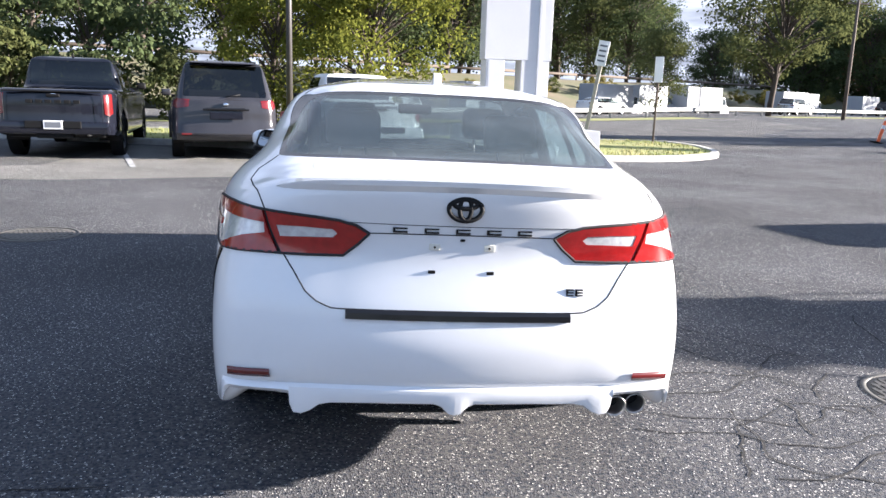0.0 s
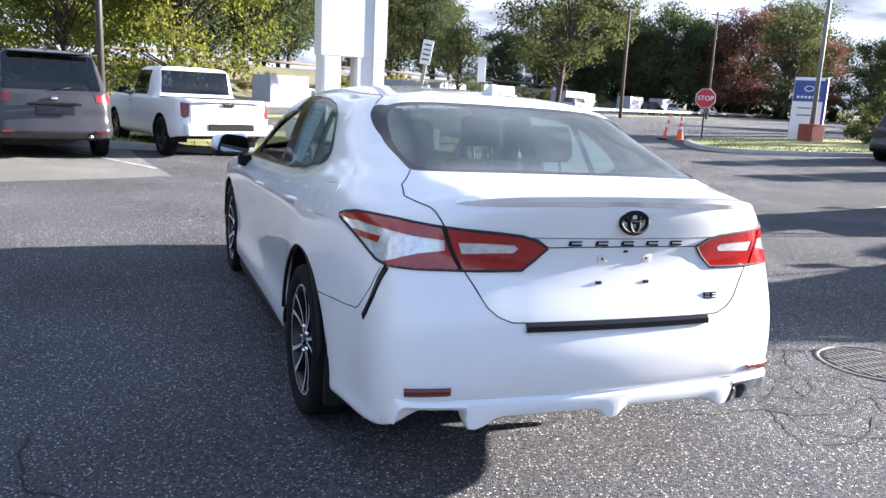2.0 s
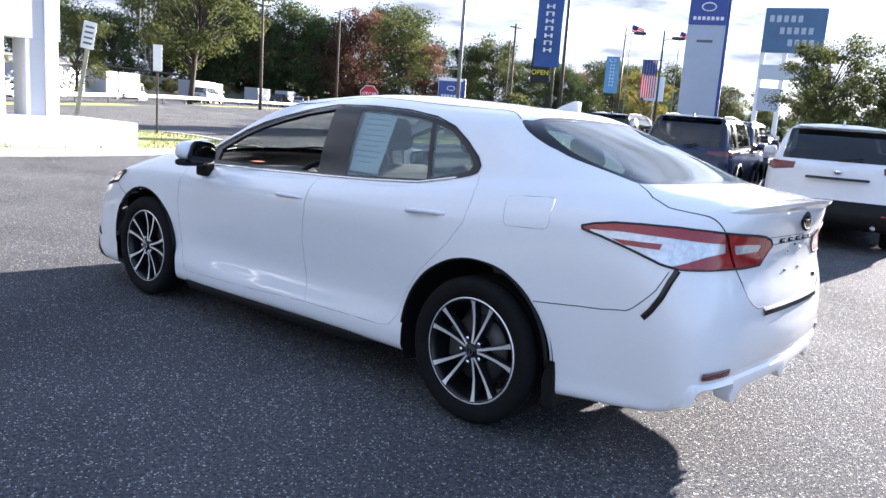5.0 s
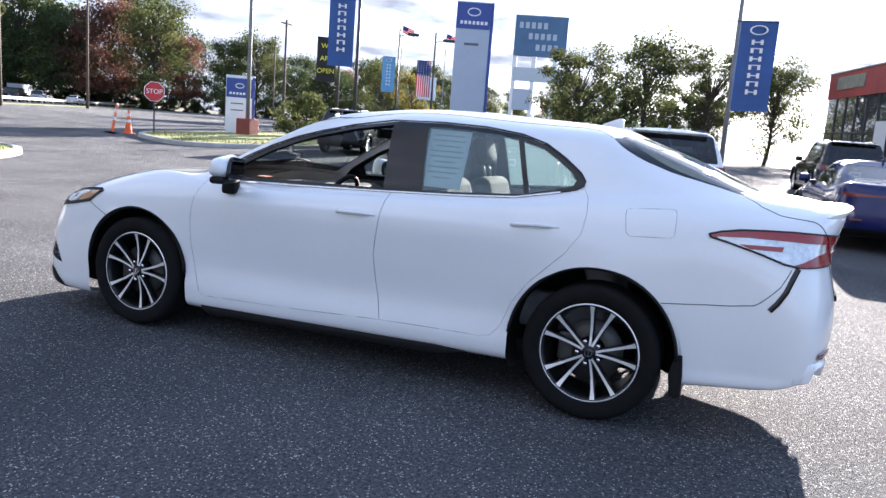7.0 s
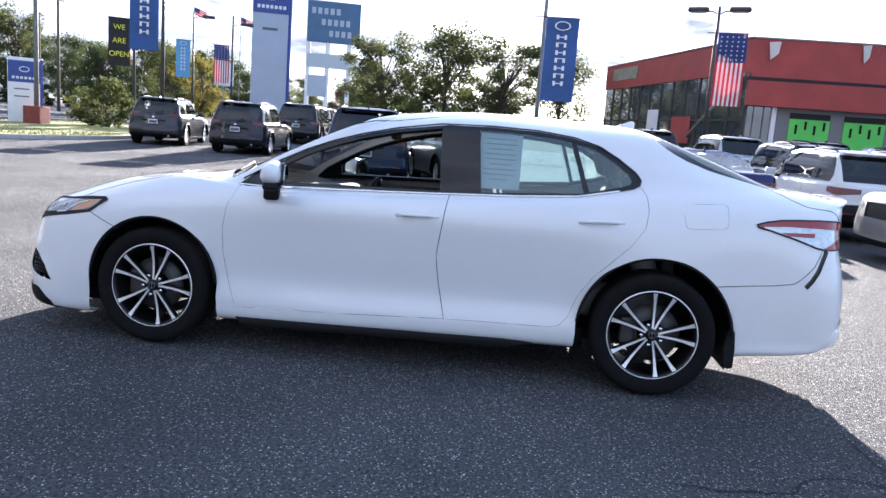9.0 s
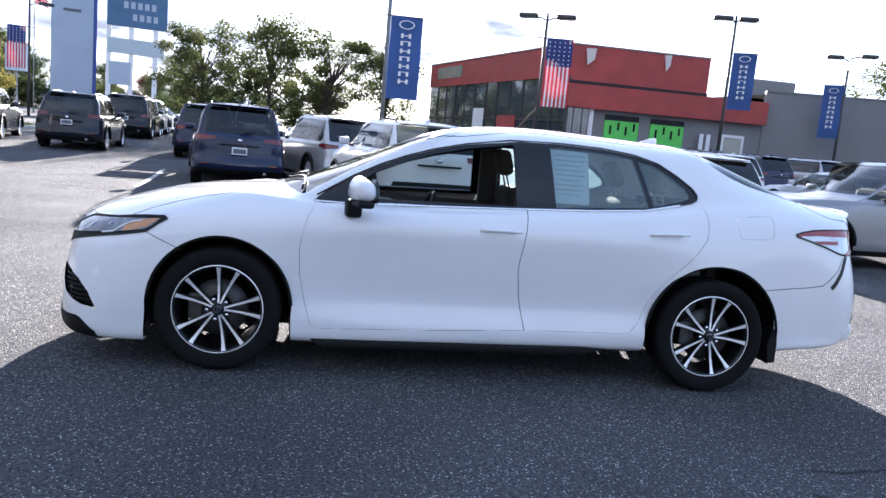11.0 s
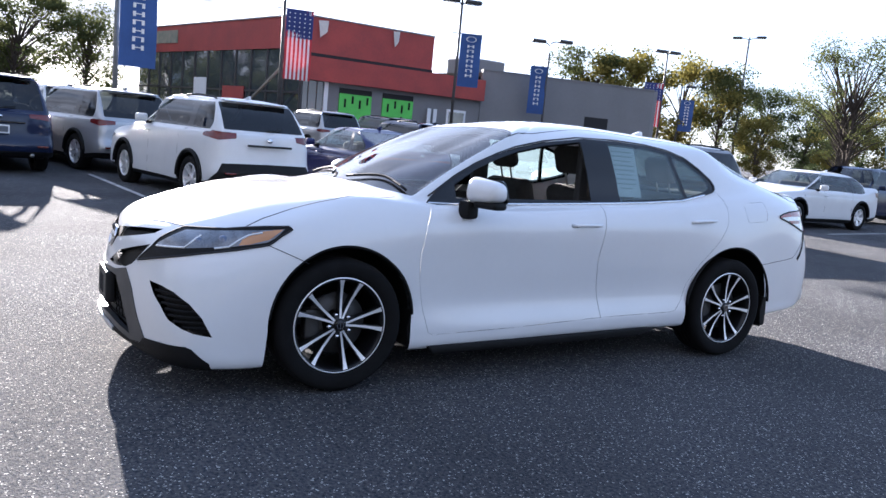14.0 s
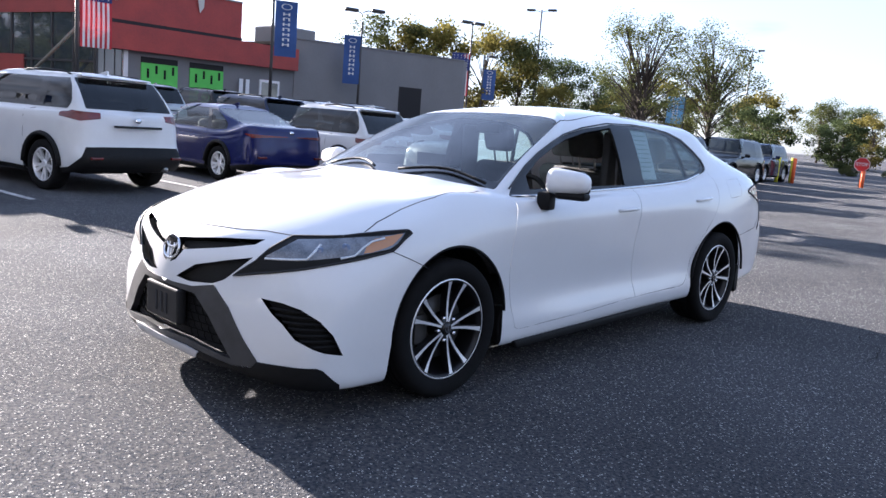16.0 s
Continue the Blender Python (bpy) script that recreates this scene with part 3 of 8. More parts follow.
def spoke_wheel(parent, side_sign, y, z=0.335, steer=0.0):
    """An 18 inch wheel with five pairs of machined spokes over black pockets."""
    w = new("wheel")
    w.parent = parent
    w.location, w.rotation_euler = (side_sign * 0.795, y, z), (0, 0, steer + (0 if side_sign < 0 else math.pi))
    # local: outer face towards -x
    R, r = 0.334, 0.240
    part("tyre", lathe([(r, .085), (r + .012, .100), (R - .035, .116), (R - .012, .108), (R, .085), (R, .04), (R - .007, .036), (R, .030), (R, .004), (R - .007, 0), (R, -.004), (R, -.030), (R - .007, -.036), (R, -.04),
                        (R, -.085), (R - .012, -.108), (R - .03, -.117), (r + .035, -.114), (r + .012, -.106), (r + .002, -.096), (r - .004, -.085)], 72), RUBBER, w)
    part("rim", lathe([(r + .003, -.098), (r - .004, -.101), (r - .014, -.096), (r - .018, -.06), (r - .03, .02), (r - .03, .09)], 72), RIM_DARK, w)
    part("rim_lip", lathe([(r + .003, -.0985), (r - .001, -.1020), (r - .005, -.1005), (r - .006, -.097)], 72), ALLOY, w, "machined bright rim lip")
    bm = bmesh.new()
    for k in range(5):
        for d in (-1, 1):
            a0 = math.tau * k / 5 + radians(30)
            inner, outer = a0 + d * 0.16, a0 + d * 0.232
            path = []
            for f in (0.0, .25, .5, .75, .9, 1.0):
                rr = .034 + (r - .010 - .034) * f
                aa = inner + (outer - inner) * f ** 0.7
                path.append((rr, aa, .0056 + .0016 * f + .0052 * f ** 7, -.088 - .012 * f + .010 * math.sin(f * math.pi)))
            for lift, wide, where in ((0.0, 1.0, "face"), (0.012, 1.30, "back")):
                rows = []
                for rr, aa, half, x in path:
                    c = Vector((x + lift, rr * math.cos(aa), rr * math.sin(aa)))
                    t = Vector((0, -math.sin(aa), math.cos(aa)))
                    rows.append([bm.verts.new(c + t * half * wide), bm.verts.new(c - t * half * wide), bm.verts.new(c - t * half * wide + Vector((.03, 0, 0))), bm.verts.new(c + t * half * wide + Vector((.03, 0, 0)))])
                for a, b in zip(rows, rows[1:]):
                    for q in range(4):
                        f = bm.faces.new((a[q], a[(q + 1) % 4], b[(q + 1) % 4], b[q]))
                        f.material_index = 0 if where == "face" and q == 0 else 1
    bmesh.ops.recalc_face_normals(bm, faces=bm.faces)
    part("spokes", bm, (ALLOY, RIM_DARK), w, "machined spokes with black sides", smooth=False)
    part("hub", lathe([(.001, -.086), (.04, -.086), (.052, -.078), (.056, -.05), (.056, .02)], 32), RIM_DARK, w)
    cap = part("centre_cap", lathe([(.001, -.098), (.022, -.098), (.029, -.094), (.030, -.08)], 32), BLACK_GLOSS, w, "black centre cap with a bright oval mark")
    bm = bmesh.new()
    for p in (0.0, 1.0):
        lathe([(.016, -.0985), (.016, -.1005), (.019, -.1005), (.019, -.0985)], 24, bm, closed=True) if p == 0 else box((-.1005, -.002, -.016), (-.098, .002, .016), 0, bm)
    part("badge", bm, CHROME, cap)
    for k in range(5):
        a = math.tau * (k + 0.5) / 5 + radians(30)
        part("lug_nut", lathe([(.001, -.096), (.008, -.096), (.0105, -.092), (.0105, -.075)], 8), CHROME, w).location = (0, .057 * math.cos(a), .057 * math.sin(a))
    part("brake_disc", lathe([(.07, -.03), (.155, -.03), (.155, -.008), (.07, -.008)], 40), DISC, w)
    part("brake_caliper", box((-.045, .085, -.075), (.03, .165, .075), .015), DISC, w)
    return w


def rounded(points, r=0.02, n=4):
    """Rounds the corners of a flat outline."""
    out = []
    for i, p in enumerate(points):
        p, a, b = Vector(p), Vector(points[i - 1]), Vector(points[(i + 1) % len(points)])
        da, db = a - p, b - p
        q = min(r, da.length * .45, db.length * .45)
        s, e = p + da.normalized() * q, p + db.normalized() * q
        for k in range(n + 1):
            f = k / n
            out.append(tuple(s * (1 - f) ** 2 + p * 2 * f * (1 - f) + e * f ** 2))
    return out


def seat(parent, x, y, back_lean, material, wide=0.50, rest=True):
    s = new("seat"); s.parent = parent; s.location = (x, y, .30)
    part("cushion", box((-wide / 2, -.25, .05), (wide / 2, .28, .24), .06, segs=3), material, s)
    b = part("backrest", box((-wide / 2, -.07, 0), (wide / 2, .07, .62), .06, segs=3), material, s)
    b.location, b.rotation_euler = (0, -.25, .18), (radians(back_lean), 0, 0)
    if rest:
        h = part("headrest", box((-.13, -.055, .70), (.13, .045, .885), .045, segs=3), material, s)
        h.location, h.rotation_euler = b.location, b.rotation_euler
        for px in (-.06, .06):
            p = part("headrest_post", tube([(px, 0, .58), (px, 0, .75)], .007, 6), STEEL, s)
            p.location, p.rotation_euler = b.location, b.rotation_euler
    return s


def build_sedan():
    lf = sedan_loft()
    car = thing("sedan_car", pose(0, 0, 0), "white four-door sedan with black emblems, parked alone on the asphalt", "car")
    half = lf.mesh()
    lu, lv = half.verts.layers.float["u"], half.verts.layers.float["v"]
    yz = lambda v: (v.co.y, v.co.z)
    uv = lambda v: (v[lu], v[lv])
    outer = lambda f: f.calc_center_median().x < -.55
    # wheel arches
    for hub in (0.0, 2.825):
        ra, cy, cz = (.412, 0.0, .345) if hub == 0 else (.382, 2.817, .358)
        ring = [(cy + ra * math.cos(a), cz + ra * math.sin(a)) for a in (math.tau * k / 64 for k in range(64))]
        ring = [(y, z) for y, z in ring if z > .30]
        ring = sorted(ring, key=lambda p: math.atan2(p[1] - .3, p[0] - hub))
        poly = [(cy + ra + .013, .0), *ring, (cy - ra - .013, .0)]
        bmesh.ops.delete(half, geom=carve(half, poly, yz, outer), context="FACES")

    parts = []          # (name, bmesh half, material, label)

    # glass and its dark border: windscreen and rear window, by station and ring
    def window(name, outline, inner, material, label, gone=False, rim_material=BLACK_GLOSS):
        """Outer outline and inner clear outline, both in (y, z)."""
        carve(half, inner, yz, outer)
        faces = carve(half, outline, yz, outer)
        clear = [f for f in faces if inside((f.calc_center_median().y, f.calc_center_median().z), inner)]
        dark = [f for f in faces if f not in set(clear)]
        pane_bm = lift_out(half, clear, out=-.004)
        rim_bm = lift_out(half, dark, out=-.001, edge=.02)
        return pane_bm, rim_bm

    # side windows: front and rear door glass, quarter light
    front_out = [(2.36, .955), (2.30, .948), (1.160, .993), (1.200, 1.376), (1.50, 1.332), (1.70, 1.284), (1.85, 1.236), (2.0, 1.175), (2.15, 1.098), (2.28, 1.022)]
    rear_out = [(1.168, .9935), (.46, 1.038), (.235, 1.085), (.165, 1.105), (.135, 1.125), (.132, 1.150), (.16, 1.185), (.25, 1.250), (.36, 1.312), (.50, 1.350), (.70, 1.373), (.95, 1.380), (1.208, 1.3757)]
    front_in = [(2.16, .985), (1.215, 1.009), (1.240, 1.354), (1.50, 1.312), (1.70, 1.262), (1.85, 1.210), (2.0, 1.147), (2.16, 1.055)]
    rear_in = [(.985, 1.018), (.425, 1.058), (.515, 1.332), (.62, 1.347), (.75, 1.355), (.88, 1.359), (1.025, 1.360)]
    quarter_in = [(.400, 1.066), (.25, 1.102), (.185, 1.125), (.175, 1.150), (.20, 1.185), (.275, 1.238), (.375, 1.296), (.487, 1.325)]
    carve(half, quarter_in, yz, outer)
    fr_pane, fr_rim = window("front", front_out, front_in, GLASS, "")
    carve(half, rear_in, yz, outer)
    faces = carve(half, rear_out, yz, outer)
    mid = lambda f: (f.calc_center_median().y, f.calc_center_median().z)
    re_clear = [f for f in faces if inside(mid(f), rear_in)]
    qu_clear = [f for f in faces if inside(mid(f), quarter_in)]
    re_rim = lift_out(half, [f for f in faces if f not in set(re_clear) | set(qu_clear)], out=-.001, edge=.02)
    re_pane, qu_pane = lift_out(half, re_clear, out=-.003), lift_out(half, qu_clear, out=-.003)
    # windscreen and rear window
    for name, rim, inner in (("windscreen", rounded([(9.32, 8.08), (14.2, 8.08), (14.2, 10.02), (9.45, 10.02)], .25, 6), rounded([(9.62, 8.30), (14.2, 8.30), (14.2, 9.93), (9.70, 9.93)], .3, 6)),
                             ("rear_window", rounded([(-.2, 7.80), (3.03, 7.87), (3.17, 7.90), (3.53, 8.48), (3.96, 9.15), (4.50, 9.74), (4.62, 10.08), (4.25, 10.17), (2.95, 10.12), (-.2, 9.966)], .08, 4), rounded([(-.2, 7.93), (2.80, 7.99), (3.02, 8.04), (3.38, 8.53), (3.60, 9.20), (3.55, 9.80), (3.1, 9.93), (-.2, 9.87)], .22, 5))):
        carve(half, inner, uv)
        faces = carve(half, rim, uv)
        clear = [f for f in faces if inside(tuple(sum((Vector(uv(v)) for v in f.verts), Vector((0, 0))) / len(f.verts)), inner)]
        dark = [f for f in faces if f not in set(clear)]
        parts.append((name, lift_out(half, clear, out=-.002), GLASS if name == "windscreen" else WET_GLASS, "clear windscreen glass" if name == "windscreen" else "rear window misted with fine water drops, with a painted sky sheen", True))
        parts.append((name + "_border", lift_out(half, dark, out=-.0015), BLACK_GLOSS, "black printed glass border", True))

    # tail lamps: outline by place on the corner, cut in (station, height)
    uz = lambda v: (v[lu], v.co.z)
    at_x = lambda x, z: (lf.find(z, x=-x, lo=0, hi=3.4, rings=(1, 6.2))[0], z)
    at_y = lambda y, z: (lf.find(z, y=y, lo=3.0, hi=6.0, rings=(1, 6.2))[0], z)
    low_body = lambda f: f.calc_center_median().y < -.3 and sum(v[lv] for v in f.verts) / len(f.verts) < 6.9
    tip = [at_x(.303, .952), at_x(.345, .978), at_x(.40, .992), at_x(.474, .999), at_x(.546, 1.003), at_x(.632, 1.007)]
    tail_out = [*tip, at_x(.70, 1.010), at_y(-.82, 1.012), at_y(-.70, 1.009), at_y(-.60, 1.003), at_y(-.525, .990), at_y(-.475, .974), at_y(-.483, .961), at_y(-.575, .940), at_y(-.685, .910), at_y(-.80, .872), at_y(-.855, .863), at_x(.736, .866), at_x(.62, .871), at_x(.509, .871), at_x(.385, .874), at_x(.340, .912)]
    clear_poly = [at_x(.643, .966), at_x(.727, .968), at_y(-.80, .972), at_y(-.64, .973), at_y(-.51, .966), at_y(-.515, .957), at_y(-.69, .911), at_y(-.80, .876), at_y(-.84, .870), at_x(.764, .895), at_x(.718, .915), at_x(.640, .933)]
    core_poly = [at_x(.602, .962), at_x(.51, .964), at_x(.42, .961), at_x(.405, .947), at_x(.42, .933), at_x(.51, .930), at_x(.590, .926)]
    stripe = [at_y(-.602, .942), at_y(-.79, .946), at_y(-.785, .924), at_y(-.655, .924)]
    carve(half, stripe, uz, low_body)
    carve(half, clear_poly, uz, low_body)
    carve(half, core_poly, uz, low_body)
    split = [at_x(.640, 1.02), at_x(.655, 1.02), at_x(.588, .856), at_x(.575, .856)]
    carve(half, split, uz, low_body)
    faces = carve(half, tail_out, uz, low_body)
    mid_uz = lambda f: (sum(v[lu] for v in f.verts) / len(f.verts), f.calc_center_median().z)
    sort = {"red_lens": [], "clear_lens": [], "gap": []}
    for f in faces:
        m = mid_uz(f)
        sort["gap" if inside(m, split) else "red_lens" if inside(m, stripe) or not (inside(m, clear_poly) or inside(m, core_poly)) else "clear_lens"].append(f)
    lamps = {"red_lens": lift_out(half, sort["red_lens"], out=.006, edge=.02), "clear_lens": lift_out(half, sort["clear_lens"], out=.003, edge=.02), "gap": lift_out(half, sort["gap"], out=-.006)}

    # head lamps
    at_fx = lambda x, z: (lf.find(z, x=-x, lo=11.2, hi=14.0, rings=(1, 6.9))[0], z)
    at_fy = lambda y, z: (lf.find(z, y=y, lo=9.5, hi=12.4, rings=(1, 6.9))[0], z)
    nose = lambda f: f.calc_center_median().y > 2.9 and sum(v[lv] for v in f.verts) / len(f.verts) < 6.9
    head_out = [at_fy(3.115, .818), at_fy(3.218, .810), at_fy(3.318, .797), at_fx(.775, .787), at_fx(.718, .782), at_fx(.627, .775), at_fx(.600, .725), at_fx(.561, .668), at_fx(.451, .590), at_fx(.600, .622), at_fx(.694, .642), at_fy(3.503, .677), at_fy(3.352, .703), at_fy(3.207, .732), at_fy(3.15, .776), at_fy(3.10, .806)]
    head_in = [at_fy(3.134, .806), at_fy(3.205, .797), at_fy(3.325, .786), at_fx(.76, .776), at_fx(.663, .765), at_fx(.596, .690), at_fx(.745, .690), at_fy(3.349, .719), at_fy(3.218, .742), at_fy(3.178, .765)]
    amber = [at_fy(3.142, .803), at_fy(3.169, .801), at_fy(3.274, .781), at_fy(3.322, .748), at_fy(3.338, .724), at_fy(3.297, .729), at_fy(3.205, .757)]
    carve(half, amber, uz, nose)
    carve(half, head_in, uz, nose)
    faces = carve(half, head_out, uz, nose)
    sort = {"bezel": [], "lens": [], "amber_reflector": []}
    for f in faces:
        m = mid_uz(f)
        sort["amber_reflector" if inside(m, amber) else "lens" if inside(m, head_in) else "bezel"].append(f)
    heads = {k: lift_out(half, f, out=.004, edge=.02) for k, f in sort.items()}

    # openings of the front: upper slits, lower grille, corner intakes
    def front_region(poly, keep=nose):
        return carve(half, poly, uz, keep)

    slit = [at_fx(.02, .698), at_fx(.337, .735), at_fx(.538, .753), at_fx(.514, .729), at_fx(.368, .698), at_fx(.10, .652), at_fx(.06, .600), at_fx(.02, .585)]
    lower_slit = [at_fx(.095, .532), at_fx(.21, .601), at_fx(.392, .646), at_fx(.535, .678), at_fx(.47, .620), at_fx(.40, .562), at_fx(.34, .538), at_fx(.20, .524)]
    grille = [(14.2, .508), at_fx(.07, .503), at_fx(.22, .507), at_fx(.352, .534), at_fx(.458, .452), at_fx(.556, .338), at_fx(.638, .257), at_fx(.61, .226), at_fx(.502, .214), at_fx(.214, .246), (14.2, .246)]
    mouth = [(14.2, .487), at_fx(.047, .486), at_fx(.244, .478), at_fx(.349, .396), at_fx(.427, .311), at_fx(.500, .240), at_fx(.21, .272), (14.2, .270)]
    intake = [at_fx(.625, .523), at_fx(.73, .519), at_fx(.80, .502), at_fy(3.545, .456), at_fy(3.493, .395), at_fy(3.445, .305), at_fy(3.527, .322), at_fy(3.575, .342), at_fx(.80, .376), at_fx(.746, .433), at_fx(.689, .470)]
    lip = [(14.2, .244), at_fx(.214, .244), at_fx(.502, .212), at_fx(.61, .224), at_fx(.638, .255), at_fx(.755, .261), at_fy(3.555, .260), at_fy(3.53, .249), at_fy(3.48, .201), at_fy(3.451, .180), at_fy(3.44, .10), (14.2, .10)]
    chin = [(14.2, .243), at_fx(.214, .243), at_fx(.31, .232), at_fx(.285, .206), (14.2, .214)]
    for poly in (slit, lower_slit, intake):
        parts.append(("grille_slit" if poly is not intake else "corner_intake", lift_out(half, front_region(poly), out=-.035), BLACK, "recessed black slatted opening", False))
    front_region(mouth)
    faces = front_region(grille)
    m_in = [f for f in faces if inside(mid_uz(f), mouth)]
    parts.append(("grille_frame", lift_out(half, [f for f in faces if f not in set(m_in)], out=.004, edge=.03), LAMP_GREY, "dark grey grille surround", True))
    parts.append(("grille_mesh", lift_out(half, m_in, out=-.04), BLACK, "recessed black mesh grille", True))
    # silver colour stands in for sunlight along the top of the black lip
    parts.append(("chin_strip", lift_out(half, front_region(chin), out=.012, edge=.03), CHIN, "pale silver strip coloured as sun caught by the front lip", True))
    parts.append(("front_lip", lift_out(half, front_region(lip), out=.006, edge=.03), BLACK, "black lower front lip", True))

    # doors and fuel lid, each a panel with an edge of its own
    door_f = [(2.335, .968), (2.39, .84), (2.412, .70), (2.405, .56), (2.370, .40), (2.330, .278), (2.30, .262), (1.741, .280), (1.13, .312), (1.175, .50), (1.198, .66), (1.172, .86), (1.156, 1.00)]
    door_r = [(1.156, 1.00), (1.172, .86), (1.198, .66), (1.175, .50), (1.13, .312), (.77, .322), (.56, .326), (.50, .340), (.455, .395), (.41, .52), (.33, .635), (.255, .71), (.165, .80), (.095, .905), (.083, 1.0), (.095, 1.07), (.125, 1.115)]
    fuel = rounded([(-.09, 1.047), (-.325, 1.067), (-.330, .934), (-.112, .921)], .03)
    below = lambda f: f.calc_center_median().x < -.6 and f.calc_center_median().z < 1.16
    door_f_bm = lift_out(half, carve(half, door_f, yz, below), shrink=.0022, edge=.02)
    door_r_bm = lift_out(half, carve(half, door_r, yz, below), shrink=.0022, edge=.02)
    half_right = half.copy()
    fuel_bm = lift_out(half, carve(half, fuel, yz, below), shrink=.0018, edge=.012)

    # the shell: left with the fuel lid cut out, right plain
    for v in half_right.verts:
        v.co.x = -v.co.x
    bmesh.ops.reverse_faces(half_right, faces=half_right.faces)
    both = bmesh.new()
    for src in (half, half_right):
        tmp = bpy.data.meshes.new("tmp")
        src.to_mesh(tmp); both.from_mesh(tmp); bpy.data.meshes.remove(tmp); src.free()
    bmesh.ops.remove_doubles(both, verts=[v for v in both.verts if abs(v.co.x) < .002], dist=.001)
    bmesh.ops.recalc_face_normals(both, faces=both.faces)
    both.normal_update()
    top = max(both.faces, key=lambda f: f.calc_center_median().z)
    if top.normal.z < 0:
        bmesh.ops.reverse_faces(both, faces=both.faces)
    part("body", both, WHITE, car, "glossy white painted bodywork", angle=55)

    def pair(name, bm, material, label="", parent=None, left=True, right=True):
        out = []
        bm.normal_update()
        if right:
            out.append(part(name, mirrored(bm), material, parent or car, label))
        if left:
            out.append(part(name, bm, material, parent or car, label))
        return out

    for name, bm, material, label, whole in parts:
        if whole:                               # one piece across the middle
            m2 = mirrored(bm)
            tmp = bpy.data.meshes.new("tmp"); m2.to_mesh(tmp); m2.free(); bm.from_mesh(tmp); bpy.data.meshes.remove(tmp)
            bmesh.ops.remove_doubles(bm, verts=[v for v in bm.verts if abs(v.co.x) < .003], dist=.002)
        else:
            part(name, mirrored(bm), material, car, label)
        ob = part(name, bm, material, car, label)
        if material in (GLASS, WET_GLASS):
            ob.visible_shadow = False
    for bm in (fr_pane,):
        ob = part("front_window", mirrored(bm), TINT, car, "raised tinted side window"); ob.visible_shadow = False
        bm.free()                               # the near front window is wound down
    for bm, name in ((re_pane, "rear_window_pane"), (qu_pane, "quarter_light")):
        for ob in pair(name, bm, FOG_GLASS, "tinted side glass fogged by damp"):
            ob.visible_shadow = False
    pair("window_frame", fr_rim, BLACK_GLOSS, "black window surround")
    pair("window_frame", re_rim, BLACK_GLOSS, "black window surround")
    doors = pair("front_door", door_f_bm, WHITE, "white front door")
    rear_doors = pair("rear_door", door_r_bm, WHITE, "white rear door")
    part("fuel_lid", fuel_bm, WHITE, car, "square fuel filler lid")
    for k in (1, -1):
        lamp = new("tail_lamp"); lamp.parent = car
        tagged(lamp, "wrap-round red and clear tail lamp")
        for name, material in (("red_lens", RED_LENS), ("clear_lens", CLEAR_LENS), ("gap", SEAM)):
            bm = lamps[name] if k < 0 else mirrored(lamps[name])
            part("lens_gap" if name == "gap" else name, bm, material, lamp)
        lamp = new("head_lamp"); lamp.parent = car
        tagged(lamp, "slim head lamp with an amber side reflector")
        for name, material in (("bezel", BLACK), ("lens", LAMP_LENS), ("amber_reflector", AMBER)):
            part(name, heads[name] if k < 0 else mirrored(heads[name]), material, lamp)
        # bright bars inside the lens: two bent upwards, two along its foot
        for bar in ((at_fx(.60, .682), at_fx(.68, .688), at_fy(3.555, .696), at_fy(3.52, .726), at_fy(3.46, .766)), (at_fy(3.44, .704), at_fy(3.379, .715), at_fy(3.335, .746), at_fy(3.290, .770), at_fy(3.205, .791))):
            rows = []
            for (u0, z0), (u1, z1) in zip(bar, bar[1:]):
                for q in range(3):
                    u, z = u0 + (u1 - u0) * q / 3, z0 + (z1 - z0) * q / 3
                    r = lf.ring_at(u, z)
                    n = lf.normal(u, r); p = lf.at(u, r) + n * .006
                    rows.append((p, n) if k < 0 else (Vector((-p.x, p.y, p.z)), Vector((-n.x, n.y, n.z))))
            part("light_bar", ribbon(rows, .009), CLEAR_LENS, lamp)
        for y, z in ((3.50, .735), (3.40, .748)):
            u, z = at_fy(y, z)
            r = lf.ring_at(u, z)
            n = lf.normal(u, r); p = lf.at(u, r) - n * .004
            if k > 0:
                p, n = Vector((-p.x, p.y, p.z)), Vector((-n.x, n.y, n.z))
            o = part("projector", lathe([(.001, .012), (.014, .010), (.024, .004), (.028, -.004)], 20, axis="z"), GLOBE, lamp, "round projector lens")
            o.matrix_basis = Matrix.Translation(p) @ n.to_track_quat("Z", "Y").to_matrix().to_4x4()

    # dark seams round the lamps
    for outline in (tail_out, head_out):
        rows = []
        for (u0, z0), (u1, z1) in zip(outline, outline[1:] + outline[:1]):
            for q in range(4):
                u, z = u0 + (u1 - u0) * q / 4, z0 + (z1 - z0) * q / 4
                r = lf.ring_at(u, z, 1, 6.9)
                rows.append((lf.at(u, r) + lf.normal(u, r) * .005, lf.normal(u, r)))
        rows.append(rows[0])
        for s in (1, -1):
            part("lamp_seam", ribbon([(Vector((s * p.x, p.y, p.z)), Vector((s * n.x, n.y, n.z))) for p, n in rows], .009), SEAM, car)

    # panel gaps laid on the surface
    def gap(name, uvs, width=.0045, sides=(1, -1)):
        rows = []
        for (u0, v0), (u1, v1) in zip(uvs, uvs[1:]):
            for k in range(8):
                u, v = u0 + (u1 - u0) * k / 8, v0 + (v1 - v0) * k / 8
                rows.append((lf.at(u, v), lf.normal(u, v)))
        rows.append((lf.at(*uvs[-1]), lf.normal(*uvs[-1])))
        for s in sides:
            part(name, ribbon([(Vector((s * p.x, p.y, p.z)), Vector((s * n.x, n.y, n.z))) for p, n in rows], width), SEAM, car)

